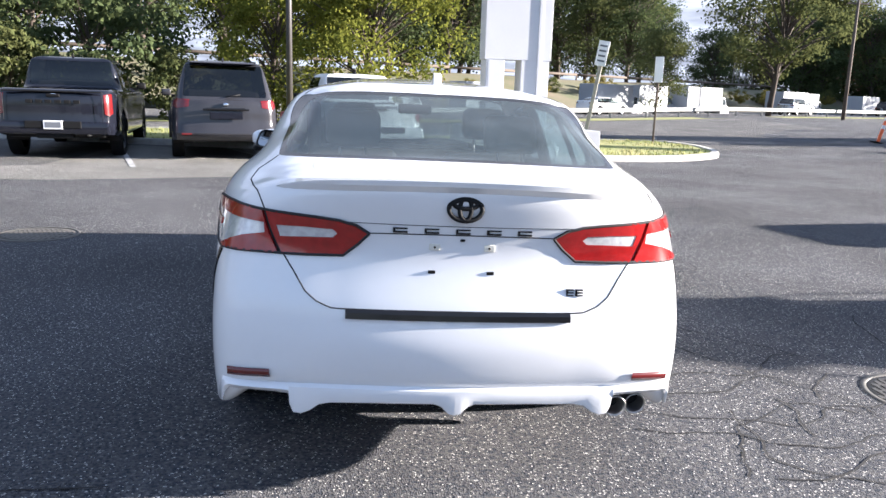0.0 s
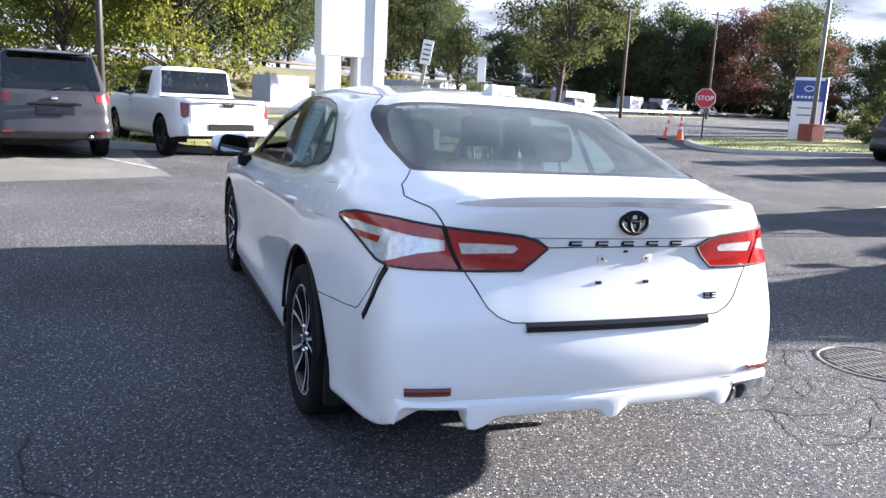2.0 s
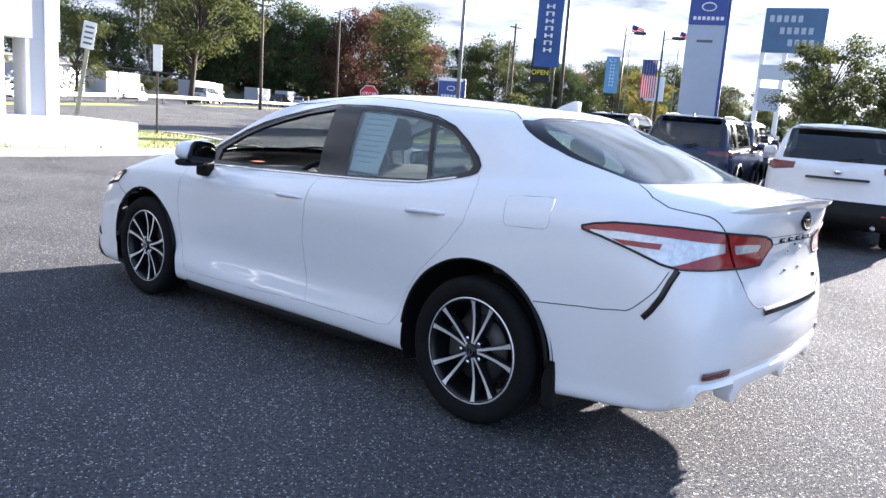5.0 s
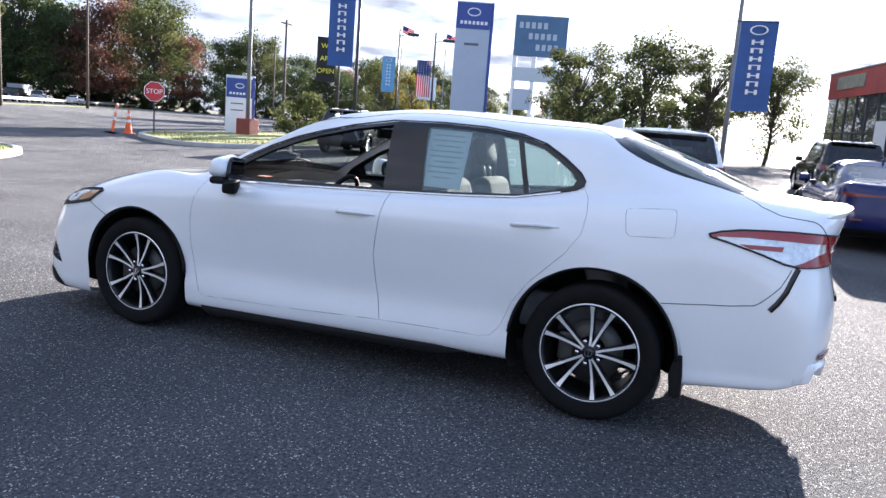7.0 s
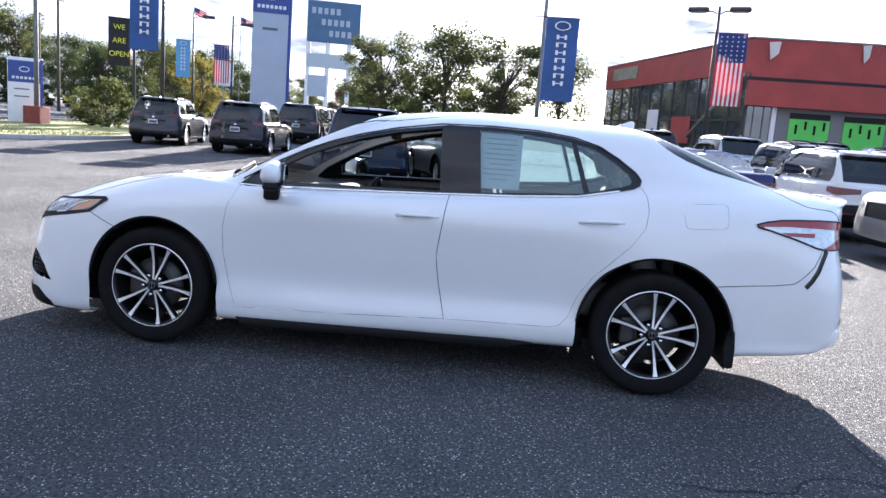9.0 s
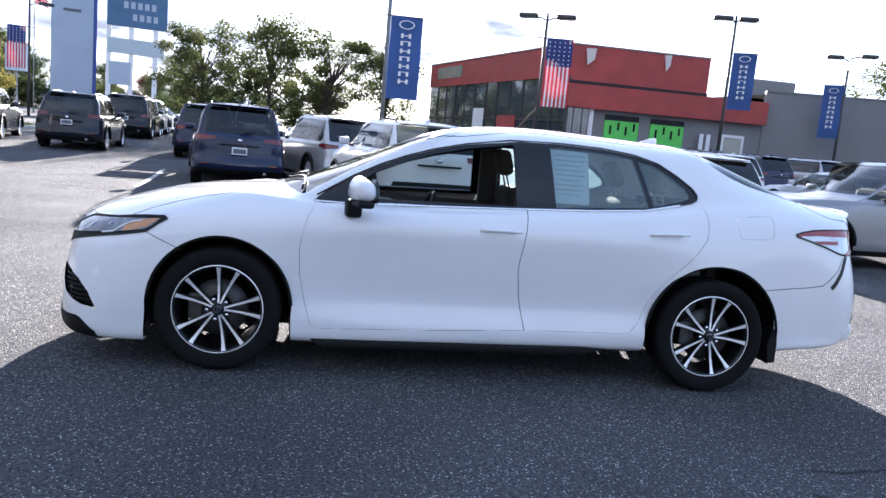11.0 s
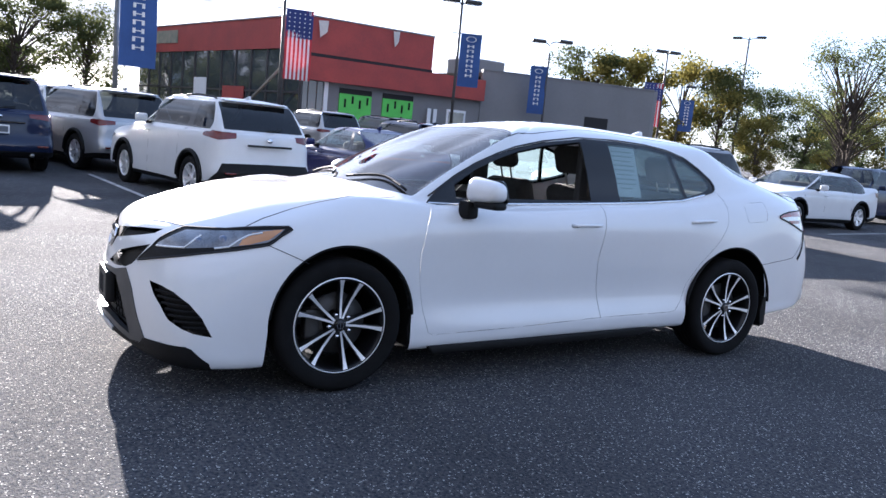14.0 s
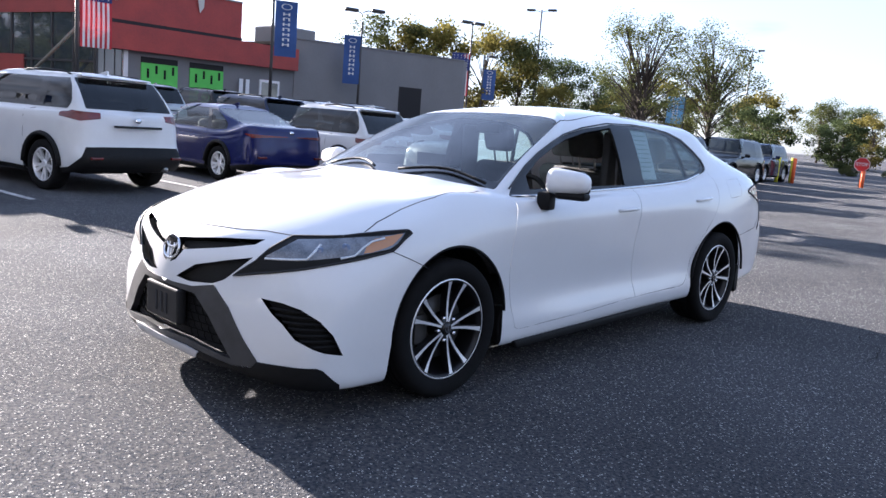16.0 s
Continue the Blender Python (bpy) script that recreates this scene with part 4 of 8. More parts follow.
    def ring_uv(u, z, lo=0.0, hi=8.0):
        return u, lf.ring_at(u, z, lo, hi)
    gap("trunk_gap", [(3.15, 7.88), (3.34, 7.28), (3.205, 6.81), (2.76, 6.31), (2.36, 5.83), ring_uv(at_x(.643, 1.008)[0], 1.008)])
    gap("trunk_gap", [ring_uv(at_x(x, z)[0], z) for x, z in ((.580, .870), (.543, .815), (.505, .755), (.468, .725), (.421, .706), (.321, .703))] + [ring_uv(0, .704)])
    gap("trunk_crease", [ring_uv(0, .955), ring_uv(at_x(.2, .954)[0], .954), ring_uv(at_x(.306, .952)[0], .952)], .0035)
    gap("trunk_crease", [ring_uv(0, .984), ring_uv(at_x(.2, .985)[0], .985), ring_uv(at_x(.37, .986)[0], .986)], .002)
    gap("bumper_gap", [ring_uv(at_y(y, z)[0], z) for y, z in ((-.305, .632), (-.505, .652), (-.66, .669), (-.70, .674), (-.725, .690), (-.80, .770), (-.835, .850))], .0035)
    gap("bumper_gap", [ring_uv(at_fy(3.207, .730)[0], .730), ring_uv(at_fy(3.11, .690)[0], .690), ring_uv(at_fy(3.018, .649)[0], .649)], .0035)
    gap("hood_gap", [(10.05, 7.90), (9.95, 7.50), (10.31, 6.89), (10.86, 6.60), (11.25, 6.30), (11.40, 6.07)], .0045)
    gap("hood_gap", [ring_uv(at_fx(.627, .778)[0], .778), ring_uv(at_fx(.495, .782)[0], .782), ring_uv(at_fx(.273, .772)[0], .772), ring_uv(14.0, .762)], .0045)
    gap("roof_gap", [(4.62, 10.12), (4.85, 10.5), (5.2, 10.72), (6.2, 10.72), (7.2, 10.72), (8.2, 10.72), (9.2, 10.35), (9.5, 9.95)], .006)
    for s in (1, -1):
        for pts, w in (([(2.35, .955), (2.2, .953), (1.7, .971), (1.215, .993), (.8, 1.014), (.46, 1.040), (.24, 1.086)], .012),
                       ([(.24, 1.086), (.165, 1.105), (.133, 1.125), (.130, 1.150), (.158, 1.187), (.25, 1.253), (.36, 1.315), (.50, 1.354), (.70, 1.377), (.95, 1.384), (1.25, 1.376), (1.5, 1.336), (1.7, 1.288), (1.85, 1.240), (2.0, 1.179), (2.15, 1.102), (2.34, .985)], .009)):
            rows = []
            for y, z in pts:
                u, r = lf.find(z, y=y, lo=4.2, hi=10.0, rings=(4.0, 11.0))
                n = lf.normal(u, r)
                rows.append((lf.at(u, r) + n * .004, n))
            bm = ribbon([(Vector((s * p.x, p.y, p.z)), Vector((s * n.x, n.y, n.z))) for p, n in rows], w)
            part("window_moulding", bm, CHROME if w > .01 else BLACK_GLOSS, car)
    # door handles
    for s in (1, -1):
        for y0, y1, z0, z1 in ((1.43, 1.197, .866, .872), (.445, .205, .910, .926)):
            ps = []
            for k in range(9):
                y, z = y0 + (y1 - y0) * k / 8, z0 + (z1 - z0) * k / 8
                u, r = lf.find(z, y=y, lo=4.2, hi=10.0, rings=(2.0, 8.0))
                bend = math.sin(min(k / 8 * 1.15, 1) * math.pi) ** .4 * .028
                ps.append(lf.at(u, r) + lf.normal(u, r) * (bend - .006))
            bm = tube(ps, .011, 8)
            if s > 0:
                for v in bm.verts:
                    v.co.x = -v.co.x
                bmesh.ops.reverse_faces(bm, faces=bm.faces)
            part("door_handle", bm, WHITE, car, "body-coloured door handle")

    # rear: spoiler lip, emblem, letters, plate bolts, bumper strip, reflectors, valance, exhausts
    bm = bmesh.new()
    sect = []
    for k in range(-12, 13):
        f = k / 12
        u = abs(f) * 2.05
        p = lf.at(u, 6.0)
        x = math.copysign(abs(p.x), f) if f else 0.0
        rise = (1 - abs(f) ** 6)
        sect.append([bm.verts.new((x, p.y + .055, p.z + .020)), bm.verts.new((x, p.y - .005, p.z + .018 * rise + .004)), bm.verts.new((x, p.y - .030 * rise, p.z + .022 * rise)),
                     bm.verts.new((x, p.y - .026 * rise, p.z + .006 * rise)), bm.verts.new((x, p.y + .010, p.z - .030))])
    for a, b in zip(sect, sect[1:]):
        for q in range(4):
            bm.faces.new((a[q], b[q], b[q + 1], a[q + 1]))
    bmesh.ops.recalc_face_normals(bm, faces=bm.faces)
    part("spoiler", bm, WHITE, car, "white lip spoiler on the boot lid", angle=30)
    # oval emblem of three rings, black
    bm = bmesh.new()
    for rx, rz, cz in ((.054, .037, 0), (.019, .035, 0), (.037, .014, .016)):
        ring = [(rx * math.cos(a), rz * math.sin(a) + cz) for a in (math.tau * k / 40 for k in range(41))]
        tube([(x, 0, z) for x, z in ring], .0078, 6, bm, cap=False)
    e = part("emblem", bm, BLACK, car, "black oval emblem on the boot lid")
    e.location, e.rotation_euler = (0, lf.at(0, lf.ring_at(0, 1.04, 0, 6)).y - .006, 1.045), (radians(-8), 0, 0)
    for k in range(5):
        x = -.205 + k * .102
        y = lf.at(abs(x) / .38, lf.ring_at(abs(x) / .38, .967, 0, 6)).y
        bm = box((x - .024, y - .006, .959), (x + .024, y + .004, .965), .001)
        box((x - .024, y - .006, .971), (x + .024, y + .004, .976), .001, bm)
        box((x - .024, y - .006, .965), (x - .016, y + .004, .971), 0, bm)
        part("letter_bar", bm, BLACK_GLOSS, car, "black raised badge bars")
    u, r = lf.find(.772, x=-.386, lo=0, hi=3.4, rings=(1, 6.2))
    y = lf.at(u, r).y
    bm = bmesh.new()
    for x0 in (.358, .390):
        for z in (.760, .7695, .779):
            box((x0, y - .007, z), (x0 + .026, y + .006, z + .0045), .001, bm)
        box((x0, y - .007, .7625), (x0 + .006, y + .006, .781), .001, bm)
    part("trim_badge", bm, BLACK_GLOSS, car, "small black trim badge")
    for x in (-.097, .097):
        p = lf.at(abs(x) / .38, lf.ring_at(abs(x) / .38, .831, 0, 6))
        part("plate_slot", box((x - .012, p.y - .004, .825), (x + .012, p.y + .01, .836), .002), BLACK, car)
        p = lf.at(abs(x) / .38, lf.ring_at(abs(x) / .38, .914, 0, 6))
        part("plate_tab", box((x * .93 - .018, p.y - .004, .902), (x * .93 + .018, p.y + .01, .924), .002), mat("tape", (.62, .60, .52), .6), car)
        part("plate_bolt", tube([(x * .93, p.y - .008, .913), (x * .93, p.y, .913)], .004, 8), BLACK, car)
    part("boot_latch", box((-.008, lf.at(0, lf.ring_at(0, .938, 0, 6)).y - .005, .934), (.008, lf.at(0, lf.ring_at(0, .938, 0, 6)).y + .01, .942), .002), BLACK, car)
    bm = bmesh.new()
    rows = []
    for k in range(-14, 15):
        x = k / 14 * .374
        p = lf.at(abs(x) / .385, lf.ring_at(abs(x) / .385, .694, 0, 6))
        q = Vector((x, p.y, .694))
        rows.append([bm.verts.new(q + Vector((0, .030, .022))), bm.verts.new(q + Vector((0, .010, .021))), bm.verts.new(q + Vector((0, -.010, .000))), bm.verts.new(q + Vector((0, -.013, -.019))), bm.verts.new(q + Vector((0, .012, -.023)))])
    for a, b in zip(rows, rows[1:]):
        for q in range(4):
            bm.faces.new((a[q], b[q], b[q + 1], a[q + 1]))
    bmesh.ops.recalc_face_normals(bm, faces=bm.faces)
    part("bumper_strip", bm, BLACK_GLOSS, car, "black scuff strip on the bumper top", angle=30)
    for s in (-1, 1):
        rows = []
        for k in range(11):
            x, z = .615 + .0142 * k, .477 - .001 * k
            u, r = lf.find(z, x=-x, lo=0, hi=3.4, rings=(1, 6))
            n = lf.normal(u, r); p = lf.at(u, r) + n * .007
            rows.append((Vector((s * -p.x, p.y, p.z)), Vector((s * -n.x, n.y, n.z))))
        part("reflector", ribbon(rows, .028), DARK_RED, car, "dark red bumper reflector")
        # slanting black slot behind the wheel
        rows = []
        for y, z in ((-.862, .858), (-.846, .815), (-.825, .75), (-.795, .695), (-.768, .660)):
            u, r = lf.find(z, y=y, lo=3.0, hi=6.0, rings=(1, 6.2))
            n = lf.normal(u, r); p = lf.at(u, r) + n * .002
            rows.append((Vector((s * -p.x, p.y, p.z)), Vector((s * -n.x, n.y, n.z))))
        part("bumper_slot", ribbon(rows, .024), BLACK_GLOSS, car, "slanting black slot in the bumper corner")
    # valance with two outer fins, a middle keel and the black recess behind
    def tail_y(x, z=.44):
        u, r = lf.find(z, x=-max(min(abs(x), .80), .001), lo=0, hi=3.4, rings=(1, 6.2))
        return lf.at(u, r).y + max(abs(x) - .78, 0) * 1.6

    # lower edge of the valance by half width; the fins are its low points
    edge = [(0, .335), (.02, .340), (.045, .366), (.07, .376), (.25, .374), (.42, .370), (.455, .362), (.485, .340), (.515, .328), (.540, .332), (.552, .360), (.556, .398), (.60, .403), (.70, .405), (.755, .402), (.772, .380), (.780, .345), (.795, .335), (.815, .338)]
    for s in (-1, 1):
        bm = bmesh.new()
        rows = []
        for (x0, z0), (x1, z1) in zip(edge, edge[1:]):
            for k in range(3):
                x, z = x0 + (x1 - x0) * k / 3, z0 + (z1 - z0) * k / 3
                y = tail_y(x)
                deep = .05 if .08 < x < .45 else .03
                rows.append([bm.verts.new((s * x, y + .004, .440)), bm.verts.new((s * x, y - .012, .428)), bm.verts.new((s * x, y - .016, (z + .428) / 2 + .005)), bm.verts.new((s * x, y - .006, z + .006)), bm.verts.new((s * x, y + .004, z)), bm.verts.new((s * x, y + deep + .03, z + .010))])
        for a, b in zip(rows, rows[1:]):
            for q in range(5):
                bm.faces.new((a[q], a[q + 1], b[q + 1], b[q]))
        bmesh.ops.recalc_face_normals(bm, faces=bm.faces)
        part("rear_valance", bm, WHITE, car, "white sculpted rear valance with pointed fins", angle=35)
    part("diffuser", box((-.74, -.86, .392), (.74, -.60, .46), .02), BLACK, car, "black underside panel behind the valance")
    part("diffuser_lip", box((-.40, -.99, .366), (.40, -.80, .382), .005), BLACK, car)
    for x in (.585, .666):
        bm = lathe([(.030, .18), (.036, .0), (.040, -.012), (.037, -.016), (.033, -.006), (.031, .12)], 32, axis="z")
        ob = part("exhaust_tip", bm, STEEL, car, "round steel exhaust tip")
        ob.location, ob.rotation_euler = (x, -.985 + (x - .6) * .3, .348), (radians(-90 + 4), 0, 0)
        part("exhaust_bore", lathe([(.001, .05), (.032, .05)], 24, axis="z"), BLACK, car).matrix_basis = ob.matrix_basis.copy()
    # front emblem, plate holder, mesh bars
    bm = bmesh.new()
    for rx, rz, cz in ((.068, .050, 0), (.024, .047, 0), (.047, .018, .021)):
        tube([(rx * math.cos(a), 0, rz * math.sin(a) + cz) for a in (math.tau * k / 40 for k in range(41))], .007, 6, bm, cap=False)
    e = part("emblem", bm, CHROME, car, "chrome oval emblem on the nose")
    e.location, e.rotation_euler = (0, 3.764, .648), (radians(16), 0, 0)
    part("emblem_disc", lathe([(.001, .0), (.055, .0), (.062, .012)], 32, axis="z"), BLACK_GLOSS, car).matrix_basis = pose(0, 3.756, .648, -106 + 180, 0, 0)
    holder = part("plate_holder", box((-.155, 3.765, .315), (.155, 3.812, .478), .010), HOLDER, car, "empty black plastic number plate holder")
    for x in (-.05, -.0, .05):
        part("holder_slot", box((x - .010, 3.806, .35), (x + .010, 3.8155, .445), .002), SEAM, holder)
    for k in range(7):
        z = .275 + k * .035
        pts = []
        for q in range(-10, 11):
            x = q / 10 * (.50 - .022 * k)
            u, r = lf.find(z, x=-max(abs(x), .001), lo=12.0, hi=14.0, rings=(0, 6))
            p = lf.at(u, r) + lf.normal(u, r) * -.036
            pts.append((x, p.y, z))
        part("grille_bar", tube(pts, .0030, 6), MESH_BLACK, car)
    for k in range(6):
        z = .275 + k * .035
        for q in range(-9, 10):
            x = (q + .5 * (k % 2)) * .048
            if abs(x) > .47 - .022 * k or abs(x) < .16:
                continue
            u, r = lf.find(z + .017, x=-max(abs(x), .001), lo=12.0, hi=14.0, rings=(0, 6))
            p = lf.at(u, r) + lf.normal(u, r) * -.036
            part("mesh_stroke", tube([(x - .010, p.y, z), (x, p.y + .004, z + .0175), (x + .010, p.y, z + .035)], .0028, 5), MESH_BLACK, car)
    near_edge = [(at_fx(.625, .523)), at_fx(.689, .470), at_fx(.746, .433), at_fx(.80, .376), at_fy(3.575, .342)]
    far_edge = [at_fx(.80, .502), at_fy(3.545, .456), at_fy(3.493, .395), at_fy(3.455, .330)]

    def edge_at(edge, z):
        for (u0, z0), (u1, z1) in zip(edge, edge[1:]):
            if z1 <= z <= z0:
                return u0 + (u1 - u0) * (z0 - z) / (z0 - z1)
        return edge[0][0] if z > edge[0][1] else edge[-1][0]
    for s in (-1, 1):
        for k in range(7):
            z = .345 + k * .024
            a, b = edge_at(near_edge, z), edge_at(far_edge, z)
            pts = []
            for q in range(7):
                u = a + (b - a) * q / 6
                r = lf.ring_at(u, z)
                p = lf.at(u, r) + lf.normal(u, r) * -.018
                pts.append((s * -p.x, p.y, p.z))
            part("intake_slat", tube(pts, .006, 6), BLACK, car)

    # side skirts, wheel-arch liners, mud flaps, floor
    for s in (-1, 1):
        prof = [(2.33, .205), (1.2, .222), (.80, .236), (.62, .226), (.80, .180), (2.28, .15)]
        part("side_skirt", prism(prof, .12, to=lambda a, b, c: (s * (.775 + c), a, b), bevel=.01), BLACK, car, "black sill skirt")
        for hub in (0.0, 2.825):
            ra, xo, cy, cz = (.425, .885, 0.0, .345) if hub == 0 else (.390, .835, 2.815, .356)
            arch = [(cy + ra * math.cos(a), cz + ra * math.sin(a)) for a in (math.radians(-22 + 224 * k / 32) for k in range(33))]
            bm = bmesh.new()
            a_row = [bm.verts.new((s * xo, y, z)) for y, z in arch]
            b_row = [bm.verts.new((s * .52, y, z)) for y, z in arch]
            mid_v = bm.verts.new((s * .52, hub, .345))
            for q in range(32):
                bm.faces.new((a_row[q], a_row[q + 1], b_row[q + 1], b_row[q]))
                bm.faces.new((b_row[q], b_row[q + 1], mid_v))
            part("arch_liner", bm, BLACK, car, "black wheel-arch liner")
            rim = tube([(s * .909, y, z) for y, z in [(cy + (ra - .017 if hub == 0 else ra - .013) * math.cos(a), cz + (ra - .017 if hub == 0 else ra - .013) * math.sin(a)) for a in (math.radians(4 + 172 * k / 32) for k in range(33))]], .009, 6)
            part("arch_lip", rim, BLACK, car, "black arch edge lip")
            yb = hub - .405
            flap = [(-.025, .40), (-.035, .30), (-.035, .20), (-.01, .19), (.015, .20), (.03, .30), (.01, .40)]
            part("mud_flap", prism(flap, .23, to=lambda a, b, c: (s * (.655 + c), yb + a, b), bevel=.006), BLACK, car, "black mud flap")
    part("floor_pan", box((-.62, -.28, .21), (.62, 3.35, .27), .02), BLACK, car)
    part("fuel_tank", box((-.70, .34, .165), (.70, .95, .30), .03), BLACK, car, "black fuel tank under the rear seat")
    part("crash_beam", box((-.72, 3.24, .17), (.72, 3.44, .62), .04), BLACK, car)
    part("radiator", box((-.44, 3.44, .20), (.44, 3.66, .64), .04), BLACK, car)
    for sgn in (-1, 1):
        for y in (0.0, 2.825):
            spoke_wheel(car, sgn, y)
    # mirrors
    for s in (-1, 1):
        m = new("door_mirror"); m.parent = car
        tagged(m, "white door mirror on a black foot")
        bm = box((-.12, -.055, -.065), (.12, .062, .075), .05, segs=4)
        for v in bm.verts:
            t = (v.co.x + .12) / .24
            v.co.z *= .72 + .35 * t
            v.co.y *= 1.0 - .25 * (v.co.z > 0) * abs(v.co.z) / .07
        sh = part("shell", bm, WHITE, m, "white mirror cap")
        gl = part("glass", prism(rounded([(-.095, -.045), (.098, -.052), (.100, .040), (-.060, .058)], .04, 5), .01, to=lambda a, b, c: (a, -.058 - c, b)), MIRROR, m)
        rimm = part("rim", prism(rounded([(-.112, -.058), (.112, -.064), (.114, .050), (-.068, .072)], .05, 5), .014, to=lambda a, b, c: (a, -.050 - c, b)), BLACK_GLOSS, m)
        ft = part("foot", box((-.03, -.04, -.065), (.05, .045, .03), .015), BLACK, m)
        lower = part("lower_cap", box((-.115, -.045, -.085), (.06, .045, -.045), .018), BLACK, m)
        for o in (sh, gl, rimm, lower):
            o.location = (-s * 0, 0, .065)
        ft.location = (.10 if s < 0 else -.10, .015, -.02)
        m.location, m.rotation_euler = (s * .995, 2.10, .972), (0, 0, radians(-12 * s))
        if s > 0:
            for o in (sh, rimm, gl, lower):
                o.rotation_euler = (0, 0, 0); o.scale = (-1, 1, 1)
    # roof antenna fin
    fin = [(.0, .0), (.0, .055), (-.02, .062), (-.10, .03), (-.16, .0)]
    bm = prism([(-a, b) for a, b in fin], .036, to=lambda a, b, c: (c - .018, a + .10, b + 1.438), bevel=.008)
    part("antenna_fin", bm, WHITE, car, "white shark-fin aerial")
    # wipers resting along the foot of the glass
    for sgn, u0, u1 in ((1, 10.1, 13.2), (-1, 11.2, 13.8)):
        pts = []
        for k in range(9):
            f = k / 8
            u, v = u0 + (u1 - u0) * f, 8.14 + .16 * math.sin(math.pi * f)
            p = lf.at(u, v) + lf.normal(u, v) * .014
            pts.append((sgn * p.x, p.y, p.z))
        part("wiper", tube(pts, .008, 6), BLACK, car, "black windscreen wiper")
    # cabin
    part("dashboard", box((-.70, 1.92, .62), (.70, 2.36, .93), .08, segs=3), CABIN, car)
    part("instrument_hood", box((-.58, 1.86, .86), (-.20, 2.12, .965), .05, segs=3), CABIN, car)
    part("console", box((-.13, .75, .35), (.13, 1.95, .62), .04), CABIN, car)
    wheel = part("steering_wheel", tube([(.18 * math.cos(a), 0, .18 * math.sin(a)) for a in (math.tau * k / 36 for k in range(37))], .015, 8, cap=False), BLACK, car)
    wheel.location, wheel.rotation_euler = (-.38, 1.72, .86), (radians(24), 0, 0)
    sp = part("steering_spokes", box((-.17, -.02, -.03), (.17, .03, .03), .01, box((-.03, -.02, -.17), (.03, .03, 0), .01)), BLACK, car)
    sp.location, sp.rotation_euler = wheel.location, wheel.rotation_euler
    for x in (-.38, .38):
        seat(car, x, 1.10, -16, SEAT)
    for x in (-.38, .38):
        seat(car, x, .22, -20, SEAT_LIGHT, wide=.56)
    part("parcel_shelf", box((-.62, -.62, 1.04), (.62, -.05, 1.08), .02), CABIN, car)
    part("seat_bulkhead", box((-.66, -.12, .45), (.66, -.05, 1.05), .02), CABIN, car)
    part("headliner", box((-.48, .30, 1.385), (.48, 1.45, 1.40), .01), HEADLINER, car)
    part("inner_mirror", box((-.11, 1.60, 1.27), (.11, 1.635, 1.335), .015), BLACK, car)
    for s in (-1, 1):
        part("door_card", box((s * .80 - .02, .55, .40), (s * .80 + .02, 2.25, .93), .01), CABIN, car)
        part("b_pillar", box((s * .615 - .03, 1.05, .90), (s * .615 + .03, 1.19, 1.33), .02), CABIN, car)
    for s in (-1,):
        part("belt_strap", tube([(-.655, 1.10, 1.28), (-.62, 1.07, .75)], .012, 6), SEAT_LIGHT, car)
    # price sheet inside the rear side glass
    sheet = part("window_sheet", box((-.004, -.118, -.165), (.0, .118, .165)), PAPER, car, "printed sheet taped inside the window", smooth=False)
    sheet.matrix_basis = Matrix.Translation((-.705, .90, 1.195)) @ Euler((0, radians(22), 0)).to_matrix().to_4x4()
    for k in range(9):
        w = (.085, .09, .07, .09, .09, .06, .09, .085, .05)[k]
        part("print_line", box((-.0065, -w, .127 - k * .03), (-.0045, w, .133 - k * .03)), FAINT_INK, sheet, smooth=False)
    sheet2 = part("dash_card", box((-.48, 2.2, .972), (-.40, 2.26, .975)), mat("card", (.45, .20, .12), .6), car)
    car.rotation_euler = (0, radians(1.1), radians(-.7))
    car.location = (-.004, 0, -.018)
    return car


build_sedan()

# ---- the other vehicles ----
WHEELS = {}


def plain_wheel(radius, parent, x, y, side_sign, dark=False):
    """A wheel with a ten-spoke rim; alike wheels share their meshes."""
    key = (round(radius, 3), dark)
    if key not in WHEELS:
        r = radius * 0.66
        tyre = mesh_of(lathe([(r, .10), (radius * .93, .115), (radius * .985, .10), (radius, .07), (radius, -.07), (radius * .985, -.10), (radius * .93, -.118), (r + .02, -.112), (r, -.10)], 32))
        tyre.materials.append(RUBBER)
        bm = lathe([(r + .004, -.1), (r - .01, -.104), (r - .03, -.06), (r - .03, .05)], 32)
        for k in range(10):
            a = math.tau * k / 10 + (.12 if k % 2 else -.12)
            c, s = math.cos(a), math.sin(a)
            rows = []
            for rr, half, xx in ((.05, .018, -.07), (r - .01, .024, -.092)):
                ctr, t = Vector((xx, rr * c, rr * s)), Vector((0, -s, c))
                rows.append([bm.verts.new(ctr + t * half), bm.verts.new(ctr - t * half), bm.verts.new(ctr - t * half + Vector((.03, 0, 0))), bm.verts.new(ctr + t * half + Vector((.03, 0, 0)))])
            for q in range(4):
                bm.faces.new((rows[0][q], rows[0][(q + 1) % 4], rows[1][(q + 1) % 4], rows[1][q]))
        lathe([(.001, -.085), (.05, -.085), (.065, -.07), (.065, 0)], 16, bm)
        bmesh.ops.recalc_face_normals(bm, faces=bm.faces)
        rim = mesh_of(bm)
        rim.materials.append(RIM_DARK if dark else ALLOY)
        back = mesh_of(lathe([(.02, -.02), (r - .02, -.02)], 24))
        back.materials.append(RIM_DARK)
        WHEELS[key] = tyre, rim, back
    w = new("wheel")
    w.parent, w.location = parent, (x, y, radius)
    w.rotation_euler = (0.3 * y, 0, 0 if side_sign < 0 else math.pi)
    for name, me in zip(("tyre", "rim", "rim_back"), WHEELS[key]):
        new(name, me).parent = w
    return w


